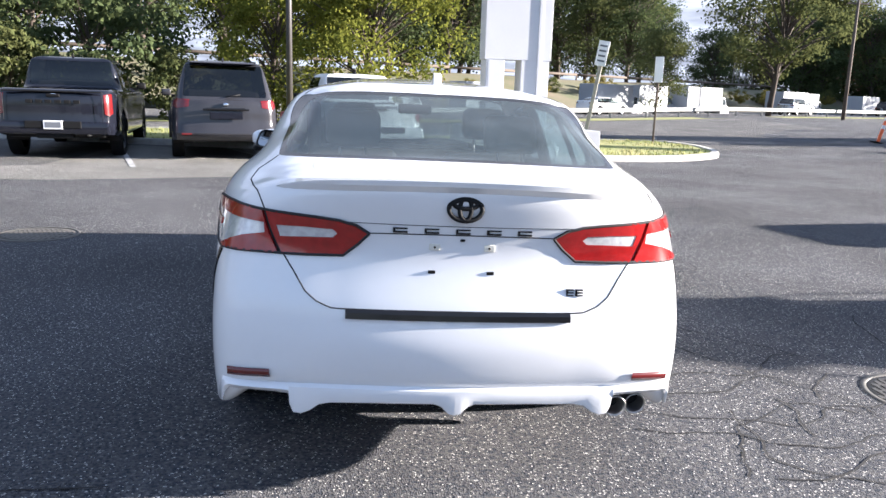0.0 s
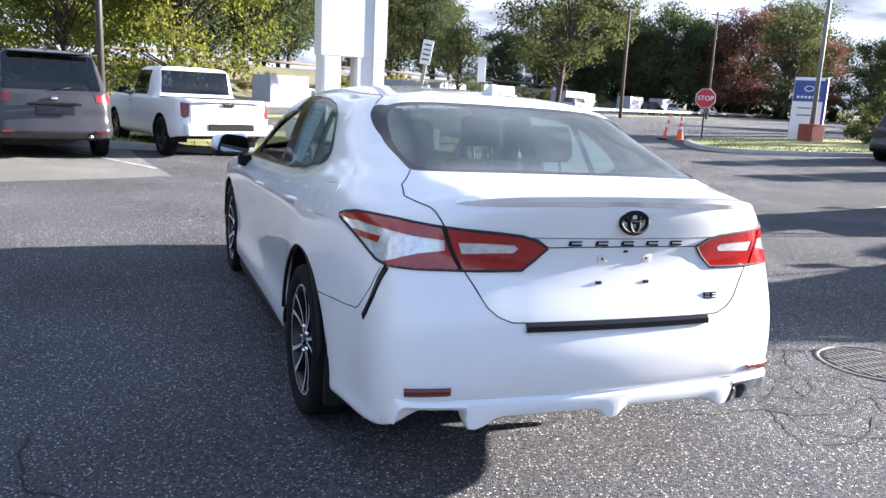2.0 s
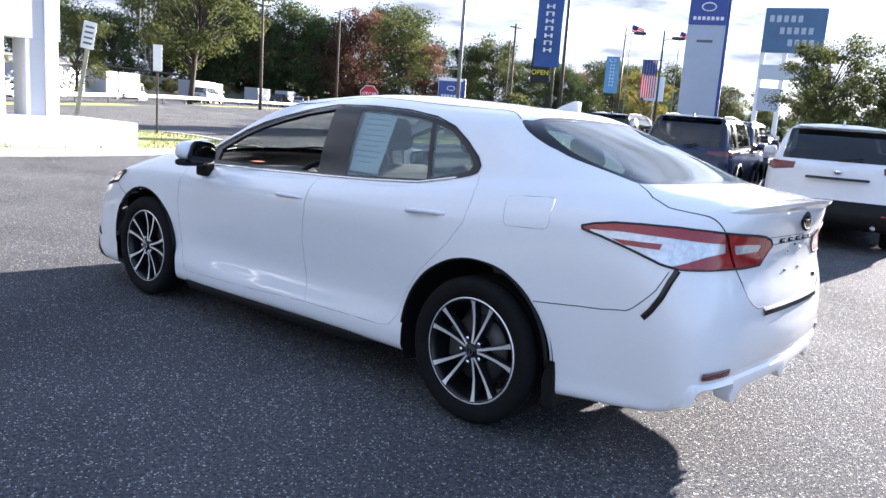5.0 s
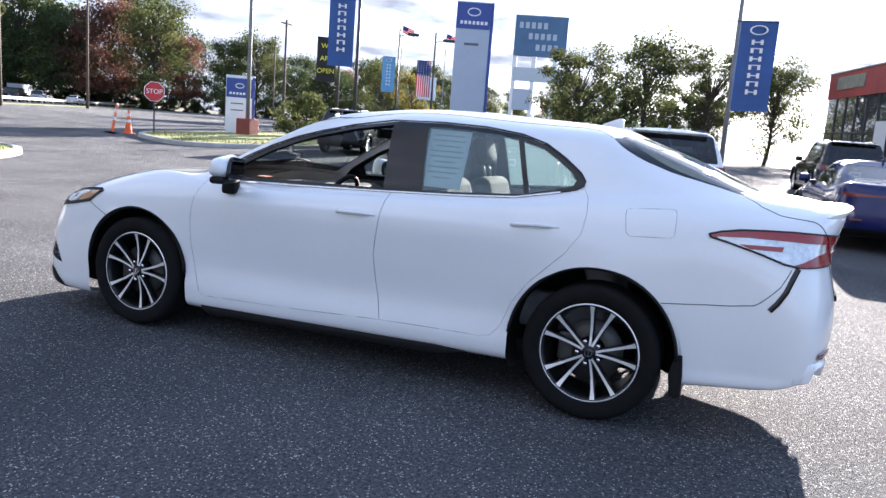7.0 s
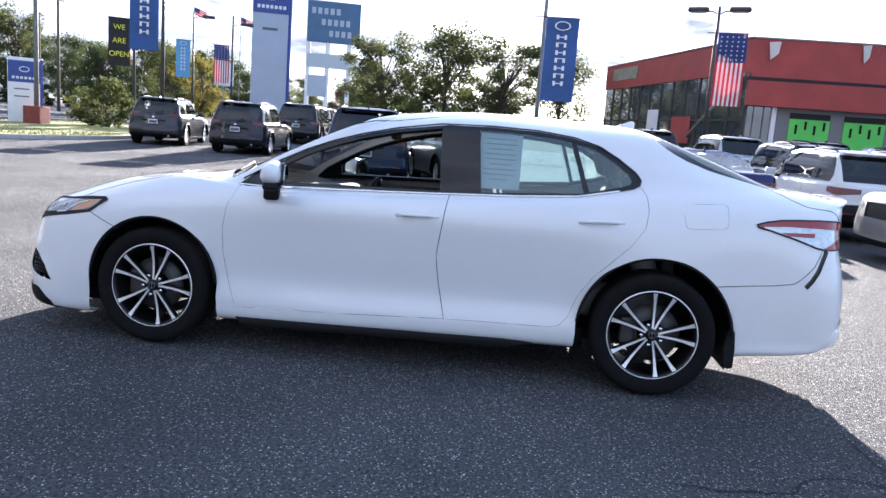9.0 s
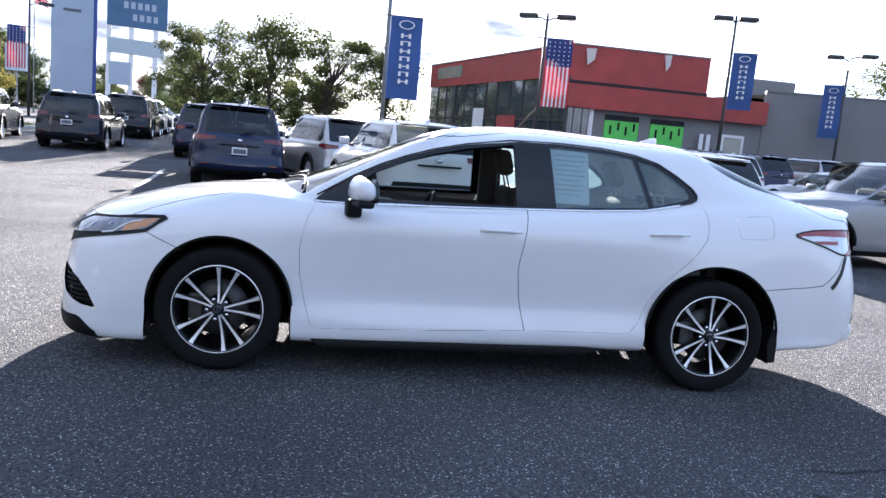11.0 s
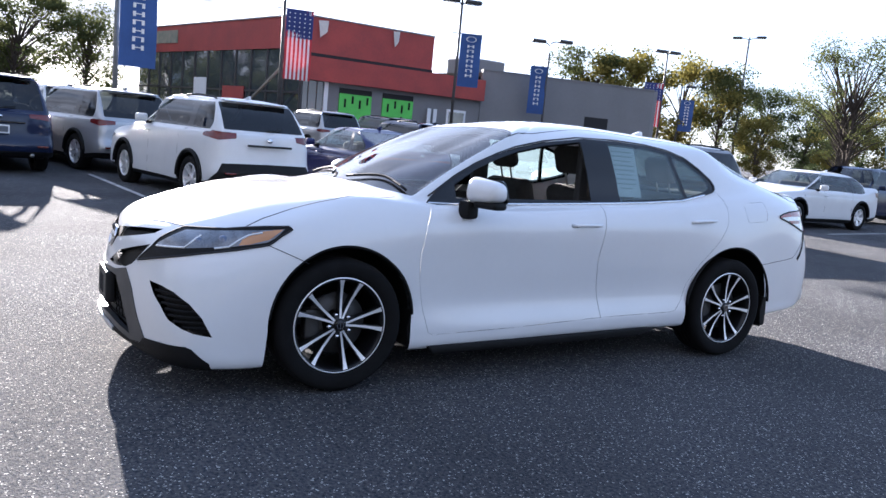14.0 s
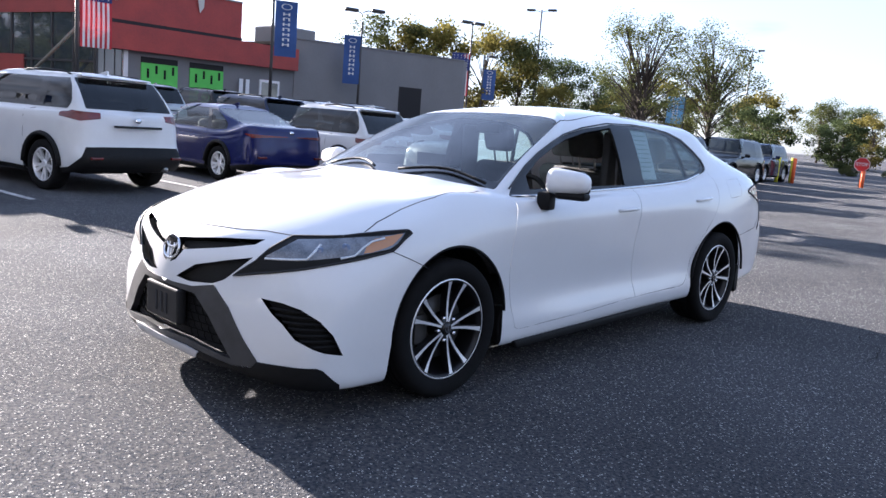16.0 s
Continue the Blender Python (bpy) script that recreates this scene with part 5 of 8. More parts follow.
def vehicle(name, label, at, colour, L=4.6, w=.92, H=1.68, wb=2.69, ra=.95, R=.35, ground=.20, belt=1.03, hood=1.0, rg=(.16, .55), ws=(1.72, 2.45), roof=.60, bed=0.0, cladding=True,
            trunk=0.0, rails=True, glass_rear=None, tail=None, plate=True, dark_wheels=False, category="car", bumper=None):
    """A car, sport utility vehicle or pickup standing on its wheels, nose along +y, rear axle at y = 0.
    rg: along from the tail of the rear glass's foot and head; ws: from the nose of the windscreen's head and foot (measured from the nose)."""
    car = thing(name, at, label, category)
    y0, y1 = -ra, L - ra
    wf, wt = y1 - ws[0], y1 - ws[1]            # windscreen foot and head
    gf, gt = y0 + max(rg[0], .17), y0 + max(rg[1], .62)            # rear glass foot and head
    rw = w * roof + .08                        # half width of the roof
    tz = belt + trunk                          # height of the rear deck or glass foot
    # columns: rear middle, rear half, rear corner, behind axle, mid, front door, a-pillar foot, front axle, corner, half, middle
    def rear(x, dy, k):
        if bed or trunk:
            lo = [(x, y0 + .10 + dy, ground + .12), (x, y0 + .02 + dy, ground + .20), (x, y0 + dy, .55), (x, y0 + .02 + dy, .80), (x * .985, y0 + .04 + dy, tz - .10), (x * .97, y0 + .10 + dy, tz)]
        else:                                   # the bumper stands out under a tailgate that leans forward
            lo = [(x, y0 + .12 + dy, ground + .10), (x, y0 + .03 + dy, ground + .18), (x, y0 + dy, .52), (x * .99, y0 + .06 + dy, .70), (x * .98, y0 + .085 + dy, tz - .18), (x * .95, y0 + .11 + dy, tz - .02)]
        return lo + [(x * .93 if not bed else min(x, rw + .1), gf + dy * .5, belt + (.02 if not bed else .04)) if not trunk else (min(x, rw * 1.1), gf + dy * .4, tz + .02),
                     ((x * .5 + min(x, rw) * .5) * .96, (gf + gt) / 2 + dy * .3, (belt + H) / 2 + .03), (min(x * .92, rw), gt, H - .07), (min(x, rw) * .5, gt + .15, H - .015), (0, gt + .35, H)]

    def side_col(y, gy, hh=None):
        f = [(w * .93, y, ground + .02), (w * .985, y, ground + .08), (w, y, .55), (w * .995, y, .80), (w * .985, y, belt - .12), (w * .965, y, belt - .03)]
        return f + [(w * .90, gy[0], belt + .02), ((w * .90 + rw) / 2 + .015, gy[1], (belt + H) / 2 + .02), (rw, gy[2], H - .075), (rw * .6, gy[3], H - .015), (0, gy[4], H)]

    def front(x, dy, k):
        xr = x / w
        return [(x * .95, y1 - .12 - dy, ground + .04), (x, y1 - .02 - dy, ground + .12), (x, y1 - dy, .48), (x * .99, y1 - .02 - dy, .68), (x * .97, y1 - .07 - dy, hood - .16), (x * .92, y1 - .20 - dy, hood - .06),
                (x * .84, wf + .10 - dy * .25 - .25 * xr, belt + .05), (x * .76, (wf + wt) / 2 - .15 * xr, (belt + H) / 2 + .04), (min(x * .72, rw), wt - .1 * xr, H - .055), (x * .4, wt - .18, H - .012), (0, wt - .30, H)]

    my = (gt + wt) / 2
    cols = [rear(0, 0, 0), rear(w * .55, .03, 1), rear(w * .90, .14, 2),
            side_col(0.0 - .05, (min(.0, gf + .35) if not bed else bed + y0 + .2, (gf + gt) / 2 + .12, gt + .05, gt + .2, gt + .45)),
            side_col(wb * .36, (wb * .36 if not bed else max(wb * .36, bed + y0 + .25), max(wb * .36, gt + .1), max(wb * .36, gt + .2), my - .1, my - .2)),
            side_col(wb * .60, (wb * .60 if not bed else max(wb * .60, bed + y0 + .5), max(wb * .6, gt + .25), max(wb * .58, gt + .4), my, my)),
            side_col(wb - .42, (min(wb - .40, wf - .05), (wf + wt) / 2 - .2, wt - .12, wt - .25, wt - .35)),
            [(w * .93, wb, ground + .02), (w * .985, wb, ground + .1), (w, wb, .55), (w, wb, .78), (w * .97, wb, hood - .10), (w * .90, wb, hood - .02), (w * .82, wf + .02, belt + .03), (w * .72, (wf + wt) / 2 - .1, (belt + H) / 2 + .03),
             (rw * .93, wt - .06, H - .065), (rw * .55, wt - .2, H - .013), (0, wt - .32, H)],
            front(w * .90, .14, 2), front(w * .55, .03, 1), front(0, 0, 0)]
    # ring 5 is the hood's and deck's edge, 6 the foot of the glass
    lf = Loft(cols, 8, 5)
    half = lf.mesh()
    lu, lv = half.verts.layers.float["u"], half.verts.layers.float["v"]
    uv, yz, uz = (lambda v: (v[lu], v[lv])), (lambda v: (v.co.y, v.co.z)), (lambda v: (v[lu], v.co.z))
    outer = lambda f: f.calc_center_median().x < -.5 * w
    out = []
    for hub in (0.0, wb):
        ring = [(hub + (R + .07) * math.cos(a), R + .01 + (R + .07) * math.sin(a)) for a in (math.pi * k / 24 for k in range(25))]
        bmesh.ops.delete(half, geom=carve(half, [(hub + R + .08, 0.0), *ring, (hub - R - .08, 0.0)], yz, outer), context="FACES")
    mid_uv = lambda f: (sum(v[lu] for v in f.verts) / len(f.verts), sum(v[lv] for v in f.verts) / len(f.verts))
    # glass
    rear_glass = glass_rear or PRIVACY
    cuts = [("windscreen", [(6.75, 6.12), (10.2, 6.12), (10.2, 7.92), (6.75, 7.92)], GLASS), ("rear_window", [(-.2, 6.15), (1.75, 6.15), (1.85, 7.85), (-.2, 7.85)], rear_glass)]
    panes = [(5.05, 6.35), (3.80, 4.92)] if bed else [(5.0, 6.30), (3.55, 4.88), (2.45, 3.42)]
    for k, (a, b) in enumerate(panes):
        cuts.append(("side_window", [(a, 6.14), (b + (.12 if k == 0 else 0), 6.14), (b - (.28 if k == 0 else 0), 7.78), (a, 7.80)] if k != 2 else [(a + .38, 6.55), (a + .55, 6.25), (b, 6.14), (b, 7.76), (a + .62, 7.60)], GLASS if k == 0 else rear_glass))
    for n, poly, m in cuts:
        bm = lift_out(half, carve(half, rounded(poly, .12, 3), uv), out=-.004)
        if n == "side_window":
            ob = part(n, mirrored(bm), m, car); ob2 = part(n, bm, m, car)
            ob.visible_shadow = ob2.visible_shadow = False
        else:
            m2 = mirrored(bm); tmp = bpy.data.meshes.new("tmp"); m2.to_mesh(tmp); m2.free(); bm.from_mesh(tmp); bpy.data.meshes.remove(tmp)
            part(n, bm, m, car).visible_shadow = False
    # dark pillars and frames between the side windows
    a0, b0 = panes[-1][0], panes[0][1]
    lean = 0 if bed else .30
    band = [(a0 - .06 + lean, 6.50), (a0 + .06 + lean * 1.3, 6.07), (b0 + .10, 6.07), (b0 - .12, 7.86), (a0 + .10 + lean * 1.4, 7.86), (a0 + .02 + lean, 7.4)]
    bm = lift_out(half, carve(half, band, uv, lambda f: f.calc_center_median().x < -.3 * w), out=-.002)
    part("window_surround", mirrored(bm), BLACK_GLOSS, car); part("window_surround", bm, BLACK_GLOSS, car)
    if bed:
        bm = lift_out(half, carve(half, [(-.2, 5.08), (1.9, 5.08), (2.2, 5.92), (-.2, 5.92)], uv), out=-.30)
        m2 = mirrored(bm); tmp = bpy.data.meshes.new("tmp"); m2.to_mesh(tmp); m2.free(); bm.from_mesh(tmp); bpy.data.meshes.remove(tmp)
        part("bed_liner", bm, BLACK, car)
    # lamps
    t0, t1, z0, z1 = tail or (1.25, 2.35, .86, 1.02)
    poly = [(t0, z0 + .04), (t0, z1 - .02), (t1, z1), (t1, z0 + .05), (1.95, z0)]
    bm = lift_out(half, carve(half, poly, uz, lambda f: f.calc_center_median().y < .2), out=.008, edge=.02)
    part("tail_lamp", mirrored(bm), TAIL_RED, car, "red tail lamp"); part("tail_lamp", bm, TAIL_RED, car, "red tail lamp")
    poly = [(7.55, hood - .17), (8.1, hood - .14), (8.9, hood - .22), (9.0, hood - .30), (8.2, hood - .30), (7.6, hood - .22)]
    bm = lift_out(half, carve(half, poly, uz, lambda f: f.calc_center_median().y > wb), out=.008, edge=.02)
    part("head_lamp", mirrored(bm), CLEAR_LENS, car, "clear head lamp"); part("head_lamp", bm, CLEAR_LENS, car, "clear head lamp")
    poly = [(9.15, hood - .20), (10.2, hood - .20), (10.2, hood - .42), (9.3, hood - .42)]
    bm = lift_out(half, carve(half, poly, uz, lambda f: f.calc_center_median().y > wb), out=-.02)
    m2 = mirrored(bm); tmp = bpy.data.meshes.new("tmp"); m2.to_mesh(tmp); m2.free(); bm.from_mesh(tmp); bpy.data.meshes.remove(tmp)
    part("grille", bm, BLACK, car, "black grille")
    if cladding:
        bm = lift_out(half, carve(half, [(-.2, -.1), (10.2, -.1), (10.2, 1.12), (8, 1.05), (2.3, 1.05), (1.75, 2.85), (-.2, 2.9)] if cladding == "high" else [(-.2, -.1), (10.2, -.1), (10.2, 1.12), (-.2, 1.12)], uv), out=.006, edge=.02)
        m2 = mirrored(bm); tmp = bpy.data.meshes.new("tmp"); m2.to_mesh(tmp); m2.free(); bm.from_mesh(tmp); bpy.data.meshes.remove(tmp)
        part("lower_cladding", bm, bumper or BLACK, car, "lower bumper and sill cladding")
    m2 = mirrored(half); tmp = bpy.data.meshes.new("tmp"); m2.to_mesh(tmp); m2.free(); half.from_mesh(tmp); bpy.data.meshes.remove(tmp)
    bmesh.ops.remove_doubles(half, verts=[v for v in half.verts if abs(v.co.x) < .003], dist=.002)
    part("body", half, colour, car, angle=50)
    # seams of the doors
    for u in (5.0, 3.48, 6.42):
        rows = [(lf.at(u, v), lf.normal(u, v)) for v in (1.3, 2, 3, 4, 5, 5.9)]
        for s in (1, -1):
            part("door_gap", ribbon([(Vector((s * p.x, p.y, p.z)), Vector((s * n.x, n.y, n.z))) for p, n in rows], .008), SEAM, car)
    # inside, underbody, arches
    part("cabin_floor", box((-w * .78, gf + .3, .35), (w * .78, wf + .1, .42), .02), CABIN, car)
    part("seat_row", box((-w * .72, gf + .9 if not bed else bed + y0 + .35, .42), (w * .72, gf + 1.15 if not bed else bed + y0 + .6, belt + .16), .08), SEAT, car)
    part("seat_row", box((-w * .72, wt - .45, .42), (w * .72, wt - .2, belt + .18), .08), SEAT, car)
    part("dashboard", box((-w * .8, wf - .35, .6), (w * .8, wf + .05, belt - .02), .06), CABIN, car)
    part("underbody", box((-w * .80, y0 + .25, ground + .06), (w * .80, y1 - .25, ground + .30), .04), BLACK, car)
    for s in (-1, 1):
        for hub in (0.0, wb):
            bm = bmesh.new()
            ring = [(hub + (R + .075) * math.cos(a), R + .01 + (R + .075) * math.sin(a)) for a in (math.radians(-12 + 204 * k / 16) for k in range(17))]
            ra_, rb_ = [bm.verts.new((s * w * .975, y, z)) for y, z in ring], [bm.verts.new((s * w * .6, y, z)) for y, z in ring]
            c = bm.verts.new((s * w * .6, hub, R))
            for q in range(16):
                bm.faces.new((ra_[q], ra_[q + 1], rb_[q + 1], rb_[q])); bm.faces.new((rb_[q], rb_[q + 1], c))
            part("arch_liner", bm, BLACK, car)
            if cladding:
                part("arch_flare", tube([(s * (w + .002), y, z) for y, z in ring[1:-1]], .034, 8), BLACK, car)
            plain_wheel(R, car, s * (w - .125), hub, s, dark_wheels)
        m = part("door_mirror", box((-.10, -.05, -.07), (.10, .05, .07), .035, segs=3), colour if not bed else BLACK, car)
        m.location = (s * (w + .09), wf - .42, belt + .10)
        part("mirror_foot", box((s * (w - .06) - .05, wf - .44, belt + .0), (s * (w - .06) + .08, wf - .36, belt + .06), .01), BLACK, car)
        if rails:
            part("roof_rail", tube([(s * (rw - .06), gt + .10, H - .065), (s * (rw - .06), gt + .24, H - .015), (s * (rw - .08), (gt + wt) / 2, H + .012), (s * (rw - .08), wt - .40, H - .008), (s * (rw - .08), wt - .25, H - .05)], .016, 6), BLACK, car)
        part("bumper_reflector", box((s * w * .72 - .09, y0 + .004, .50), (s * w * .72 + .09, y0 + .06, .535), .006), DARK_RED, car)
        part("door_handle", tube([(s * (w + .012), wb * .60 + .10, belt - .10), (s * (w + .03), wb * .60 + .0, belt - .098), (s * (w + .012), wb * .60 - .10, belt - .096)], .012, 6), colour, car)
    if plate:
        zp, yp = (.80, y0) if not bed else (.645, y0 - .115)
        part("number_plate", box((-.155, yp - .012, zp - .075), (.155, yp + .05, zp + .075), .004), PLATE, car, "white number plate with grey bars")
        part("plate_bar", box((-.13, yp - .015, zp - .05), (.13, yp - .011, zp + .05)), INK, car)
    e = part("badge", lathe([(.001, 0), (.045, 0), (.05, .01), (.05, .05)], 20, axis="z"), CHROME, car)
    e.matrix_basis = Matrix.Translation((0, y0 + .03, tz - .08)) @ Euler((radians(-90), 0, 0)).to_matrix().to_4x4() @ Matrix.Diagonal((1, .7, 1, 1))
    if not bed and not trunk:
        part("rear_spoiler", prism([(gt + .16, H - .03), (gt - .10, H - .045), (gt - .12, H - .065), (gt + .14, H - .07)], 2 * rw * .9, to=lambda a, b, c: (c - rw * .9, a, b), bevel=.01), colour, car)
        part("rear_wiper", tube([(.0, gf - .01, belt + .06), (.28, gf + .03, belt + .11)], .012, 6), BLACK, car)
        part("tailgate_bar", box((-w * .42, y0 + .0, tz - .19), (w * .42, y0 + .06, tz - .155), .01), BLACK_GLOSS, car)
    part("roof_fin", prism([(gt + .35, H - .005), (gt + .15, H + .05), (gt + .13, H + .05), (gt + .12, H - .01)], .03, to=lambda a, b, c: (c - .015, a, b), bevel=.006), BLACK if bed else colour, car)
    part("tail_pipe", tube([(w * .55, y0 + .04, ground + .13), (w * .55, y0 + .3, ground + .13)], .035, 10), STEEL, car)
    if bed:
        part("step_bumper", box((-w * .92, y0 - .10, .48), (w * .92, y0 + .12, .70), .04), bumper or CHROME, car, "step bumper")
        part("bumper_step", box((-.46, y0 - .118, .585), (.46, y0 - .085, .712), .012), BLACK, car, "black step in the bumper")
        part("tow_bar", box((-.30, y0 - .02, .40), (.30, y0 + .25, .50), .02), BLACK, car)
        part("tailgate_lip", box((-w * .80, y0 - .012, tz - .045), (w * .80, y0 + .06, tz - .02), .01), BLACK if plate else colour, car)
        part("tailgate_recess", box((-.11, y0 - .004, tz - .13), (.11, y0 + .06, tz - .075), .012), BLACK, car)
        part("tailgate_gap", tube([(-w * .80, y0 + .025, .72), (-w * .80, y0 + .035, tz - .03)], .005, 4, tube([(w * .80, y0 + .025, .72), (w * .80, y0 + .035, tz - .03)], .005, 4)), SEAM, car)
    return car


def on_ground(x, y, yaw):
    return Matrix.Translation((x, y, terrain(x, y))) @ Euler((0, 0, radians(yaw))).to_matrix().to_4x4()


GREY_PAINT = paint("dark_grey_metallic", (0.009, 0.010, 0.016), metal=0.0, rough=0.12)
BROWN_GREY = paint("warm_grey_metallic", (0.036, 0.036, 0.042), metal=0.2, rough=0.18)
WHITE_PLAIN = paint("white_paint", (0.63, 0.64, 0.65), metal=0.0)
SILVER = paint("silver_metallic", (0.42, 0.43, 0.44), metal=0.6)
NAVY = paint("dark_blue_metallic", (0.009, 0.015, 0.045), metal=0.0, rough=0.10)
BLUE = paint("vivid_blue_metallic", (0.010, 0.013, 0.080), metal=0.1, rough=0.15)
BLACK_PAINT = paint("black_paint", (0.005, 0.005, 0.006), metal=0.0, rough=0.08)
SAND_GREY = paint("grey_beige_metallic", (0.27, 0.27, 0.28), metal=0.5)

truck_dark = vehicle("pickup_truck", "dark grey crew-cab pickup with black tailgate bars, parked nose-in", on_ground(-5.88, 12.2, 9), GREY_PAINT, L=5.93, w=1.01, H=1.91, wb=3.70, ra=1.28, R=.41, ground=.34, belt=1.26, hood=1.30,
                     rg=(1.78, 1.98), ws=(1.75, 2.55), roof=.62, bed=1.75, rails=False, tail=(1.72, 2.12, .80, 1.20), cladding=False, bumper=GREY_PAINT, category="pickup", dark_wheels=True, plate=True)
for k in range(6):
    part("tailgate_bar", box((-.44 + k * .155, -1.29, 1.02), (-.34 + k * .155, -1.255, 1.08), .006), BLACK, truck_dark, "raised dark bars across the tailgate")
suv_grey = vehicle("sport_utility_vehicle", "warm grey full-size sport utility vehicle with round red tail lamps", on_ground(-3.0, 12.5, 12.5), BROWN_GREY, L=5.2, w=1.0, H=1.90, wb=3.10, ra=1.15, R=.40, ground=.30, belt=1.15, hood=1.18,
                   rg=(.16, .42), ws=(1.6, 2.4), roof=.60, tail=(1.35, 2.25, .98, 1.17), cladding=True, bumper=BROWN_GREY, category="suv", plate=False)
part("plate_panel", box((-.30, -1.165, .80), (.30, -1.13, .93), .01), GREY_PAINT, suv_grey, "pale recess for the number plate")
part("tailgate_handle", box((-.36, -1.158, .965), (.36, -1.12, 1.01), .01), BLACK_GLOSS, suv_grey, "black bar over the plate recess")
truck_white = vehicle("pickup_truck", "white mid-size pickup with a black-trimmed rear step bumper", on_ground(-0.13, 13.4, 16), WHITE_PLAIN, L=5.39, w=.95, H=1.80, wb=3.24, ra=1.22, R=.39, ground=.34, belt=1.16, hood=1.18,
                      rg=(1.66, 1.86), ws=(1.65, 2.4), roof=.64, bed=1.62, rails=False, tail=(1.66, 2.08, .80, 1.10), cladding=False, bumper=WHITE_PLAIN, category="pickup", dark_wheels=True, plate=False)
vehicle("sport_utility_vehicle", "white sport utility vehicle beside the dark pickup", on_ground(-8.95, 11.6, 16), WHITE_PLAIN, category="suv")
rav_white = vehicle("sport_utility_vehicle", "white compact sport utility vehicle with black lower bumper", on_ground(8.58, 0.66, -77), WHITE_PLAIN, L=4.60, w=.93, H=1.70, wb=2.69, ra=.93, R=.36, ground=.22, belt=1.14, hood=1.05, rg=(.12, .50), ws=(1.55, 2.35),
                    cladding="high", tail=(1.15, 2.55, 1.02, 1.16), plate=False, category="suv")
highlander = vehicle("sport_utility_vehicle", "dark blue large sport utility vehicle with a full-width lamp band", on_ground(12.42, 4.32, -81), NAVY, L=5.1, w=.97, H=1.79, wb=2.95, ra=1.08, R=.37, ground=.22, belt=1.10, hood=1.08, rg=(.14, .5), ws=(1.6, 2.4),
                     tail=(.95, 2.4, .98, 1.10), category="suv")
suv_silver = vehicle("sport_utility_vehicle", "silver three-row sport utility vehicle with dark privacy glass", on_ground(13.6, 1.90, -70), SILVER, L=4.95, w=.965, H=1.73, wb=2.85, ra=1.02, R=.37, ground=.22, belt=1.08, hood=1.06, rg=(.14, .55), ws=(1.6, 2.4), tail=(1.1, 2.35, .95, 1.08), category="suv")
santa = vehicle("sport_utility_vehicle", "dark grey sport utility vehicle with bright wheels", on_ground(19.7, 10.0, -85), GREY_PAINT, L=4.79, w=.95, H=1.70, wb=2.77, ra=.98, tail=(1.1, 2.4, .95, 1.08), category="suv")
tucson = vehicle("sport_utility_vehicle", "grey-brown compact sport utility vehicle by the grass island", on_ground(21.0, 13.5, -80), BROWN_GREY, L=4.5, w=.925, H=1.65, wb=2.67, ra=.90, tail=(1.05, 2.5, .98, 1.10), category="suv")
elantra = vehicle("sedan_car", "vivid blue compact sedan with a thin red lamp bar", on_ground(9.73, -2.82, -85), BLUE, L=4.68, w=.912, H=1.43, wb=2.72, ra=1.05, R=.325, ground=.17, belt=.93, hood=.86, rg=(.62, 1.55), ws=(1.35, 2.35), trunk=.13, roof=.54,
                  rails=False, cladding=True, tail=(.2, 2.2, .86, .93), glass_rear=TINT, category="car", plate=False)
suv_white = vehicle("sport_utility_vehicle", "white compact sport utility vehicle with black roof rails", on_ground(16.7, -9.69, -84), WHITE_PLAIN, tail=(1.3, 2.5, .95, 1.07), category="suv", plate=False)
rav_grey = vehicle("sport_utility_vehicle", "grey-beige compact sport utility vehicle with a black roof rail", on_ground(6.56, -7.99, 2), SAND_GREY, L=4.60, w=.93, H=1.70, wb=2.69, ra=.93, R=.36, belt=1.06, hood=1.05, rg=(.12, .50), ws=(1.55, 2.35), tail=(1.15, 2.55, .93, 1.06), category="suv", plate=False)
crossover = vehicle("sport_utility_vehicle", "white small crossover with black lower cladding and roof rails", on_ground(9.35, -5.35, -84), WHITE_PLAIN, L=4.35, w=.90, H=1.60, wb=2.66, ra=.83, R=.34, belt=1.0, hood=.98, rg=(.14, .52), ws=(1.5, 2.3),
                    cladding="high", tail=(.85, 2.4, .82, .96), category="suv", plate=False)
sedan_white = vehicle("sedan_car", "white sedan parked in the next row", on_ground(8.09, -15.28, 2), WHITE_PLAIN, L=4.9, w=.92, H=1.445, wb=2.825, ra=1.08, R=.335, ground=.17, belt=.95, hood=.90, rg=(.5, 1.25), ws=(1.4, 2.2), trunk=.15, roof=.56, rails=False, glass_rear=TINT, category="car", plate=False)
rav_blue = vehicle("sport_utility_vehicle", "dark blue compact sport utility vehicle with a white bonnet glare", on_ground(9.61, -20.09, 2), NAVY, L=4.60, w=.93, H=1.70, wb=2.69, ra=.93, R=.36, category="suv", plate=False)
suv_black = vehicle("sport_utility_vehicle", "black large sport utility vehicle with bright wheels", on_ground(9.89, -25.58, 3), BLACK_PAINT, L=5.0, w=.99, H=1.76, wb=2.9, ra=1.1, R=.38, category="suv")
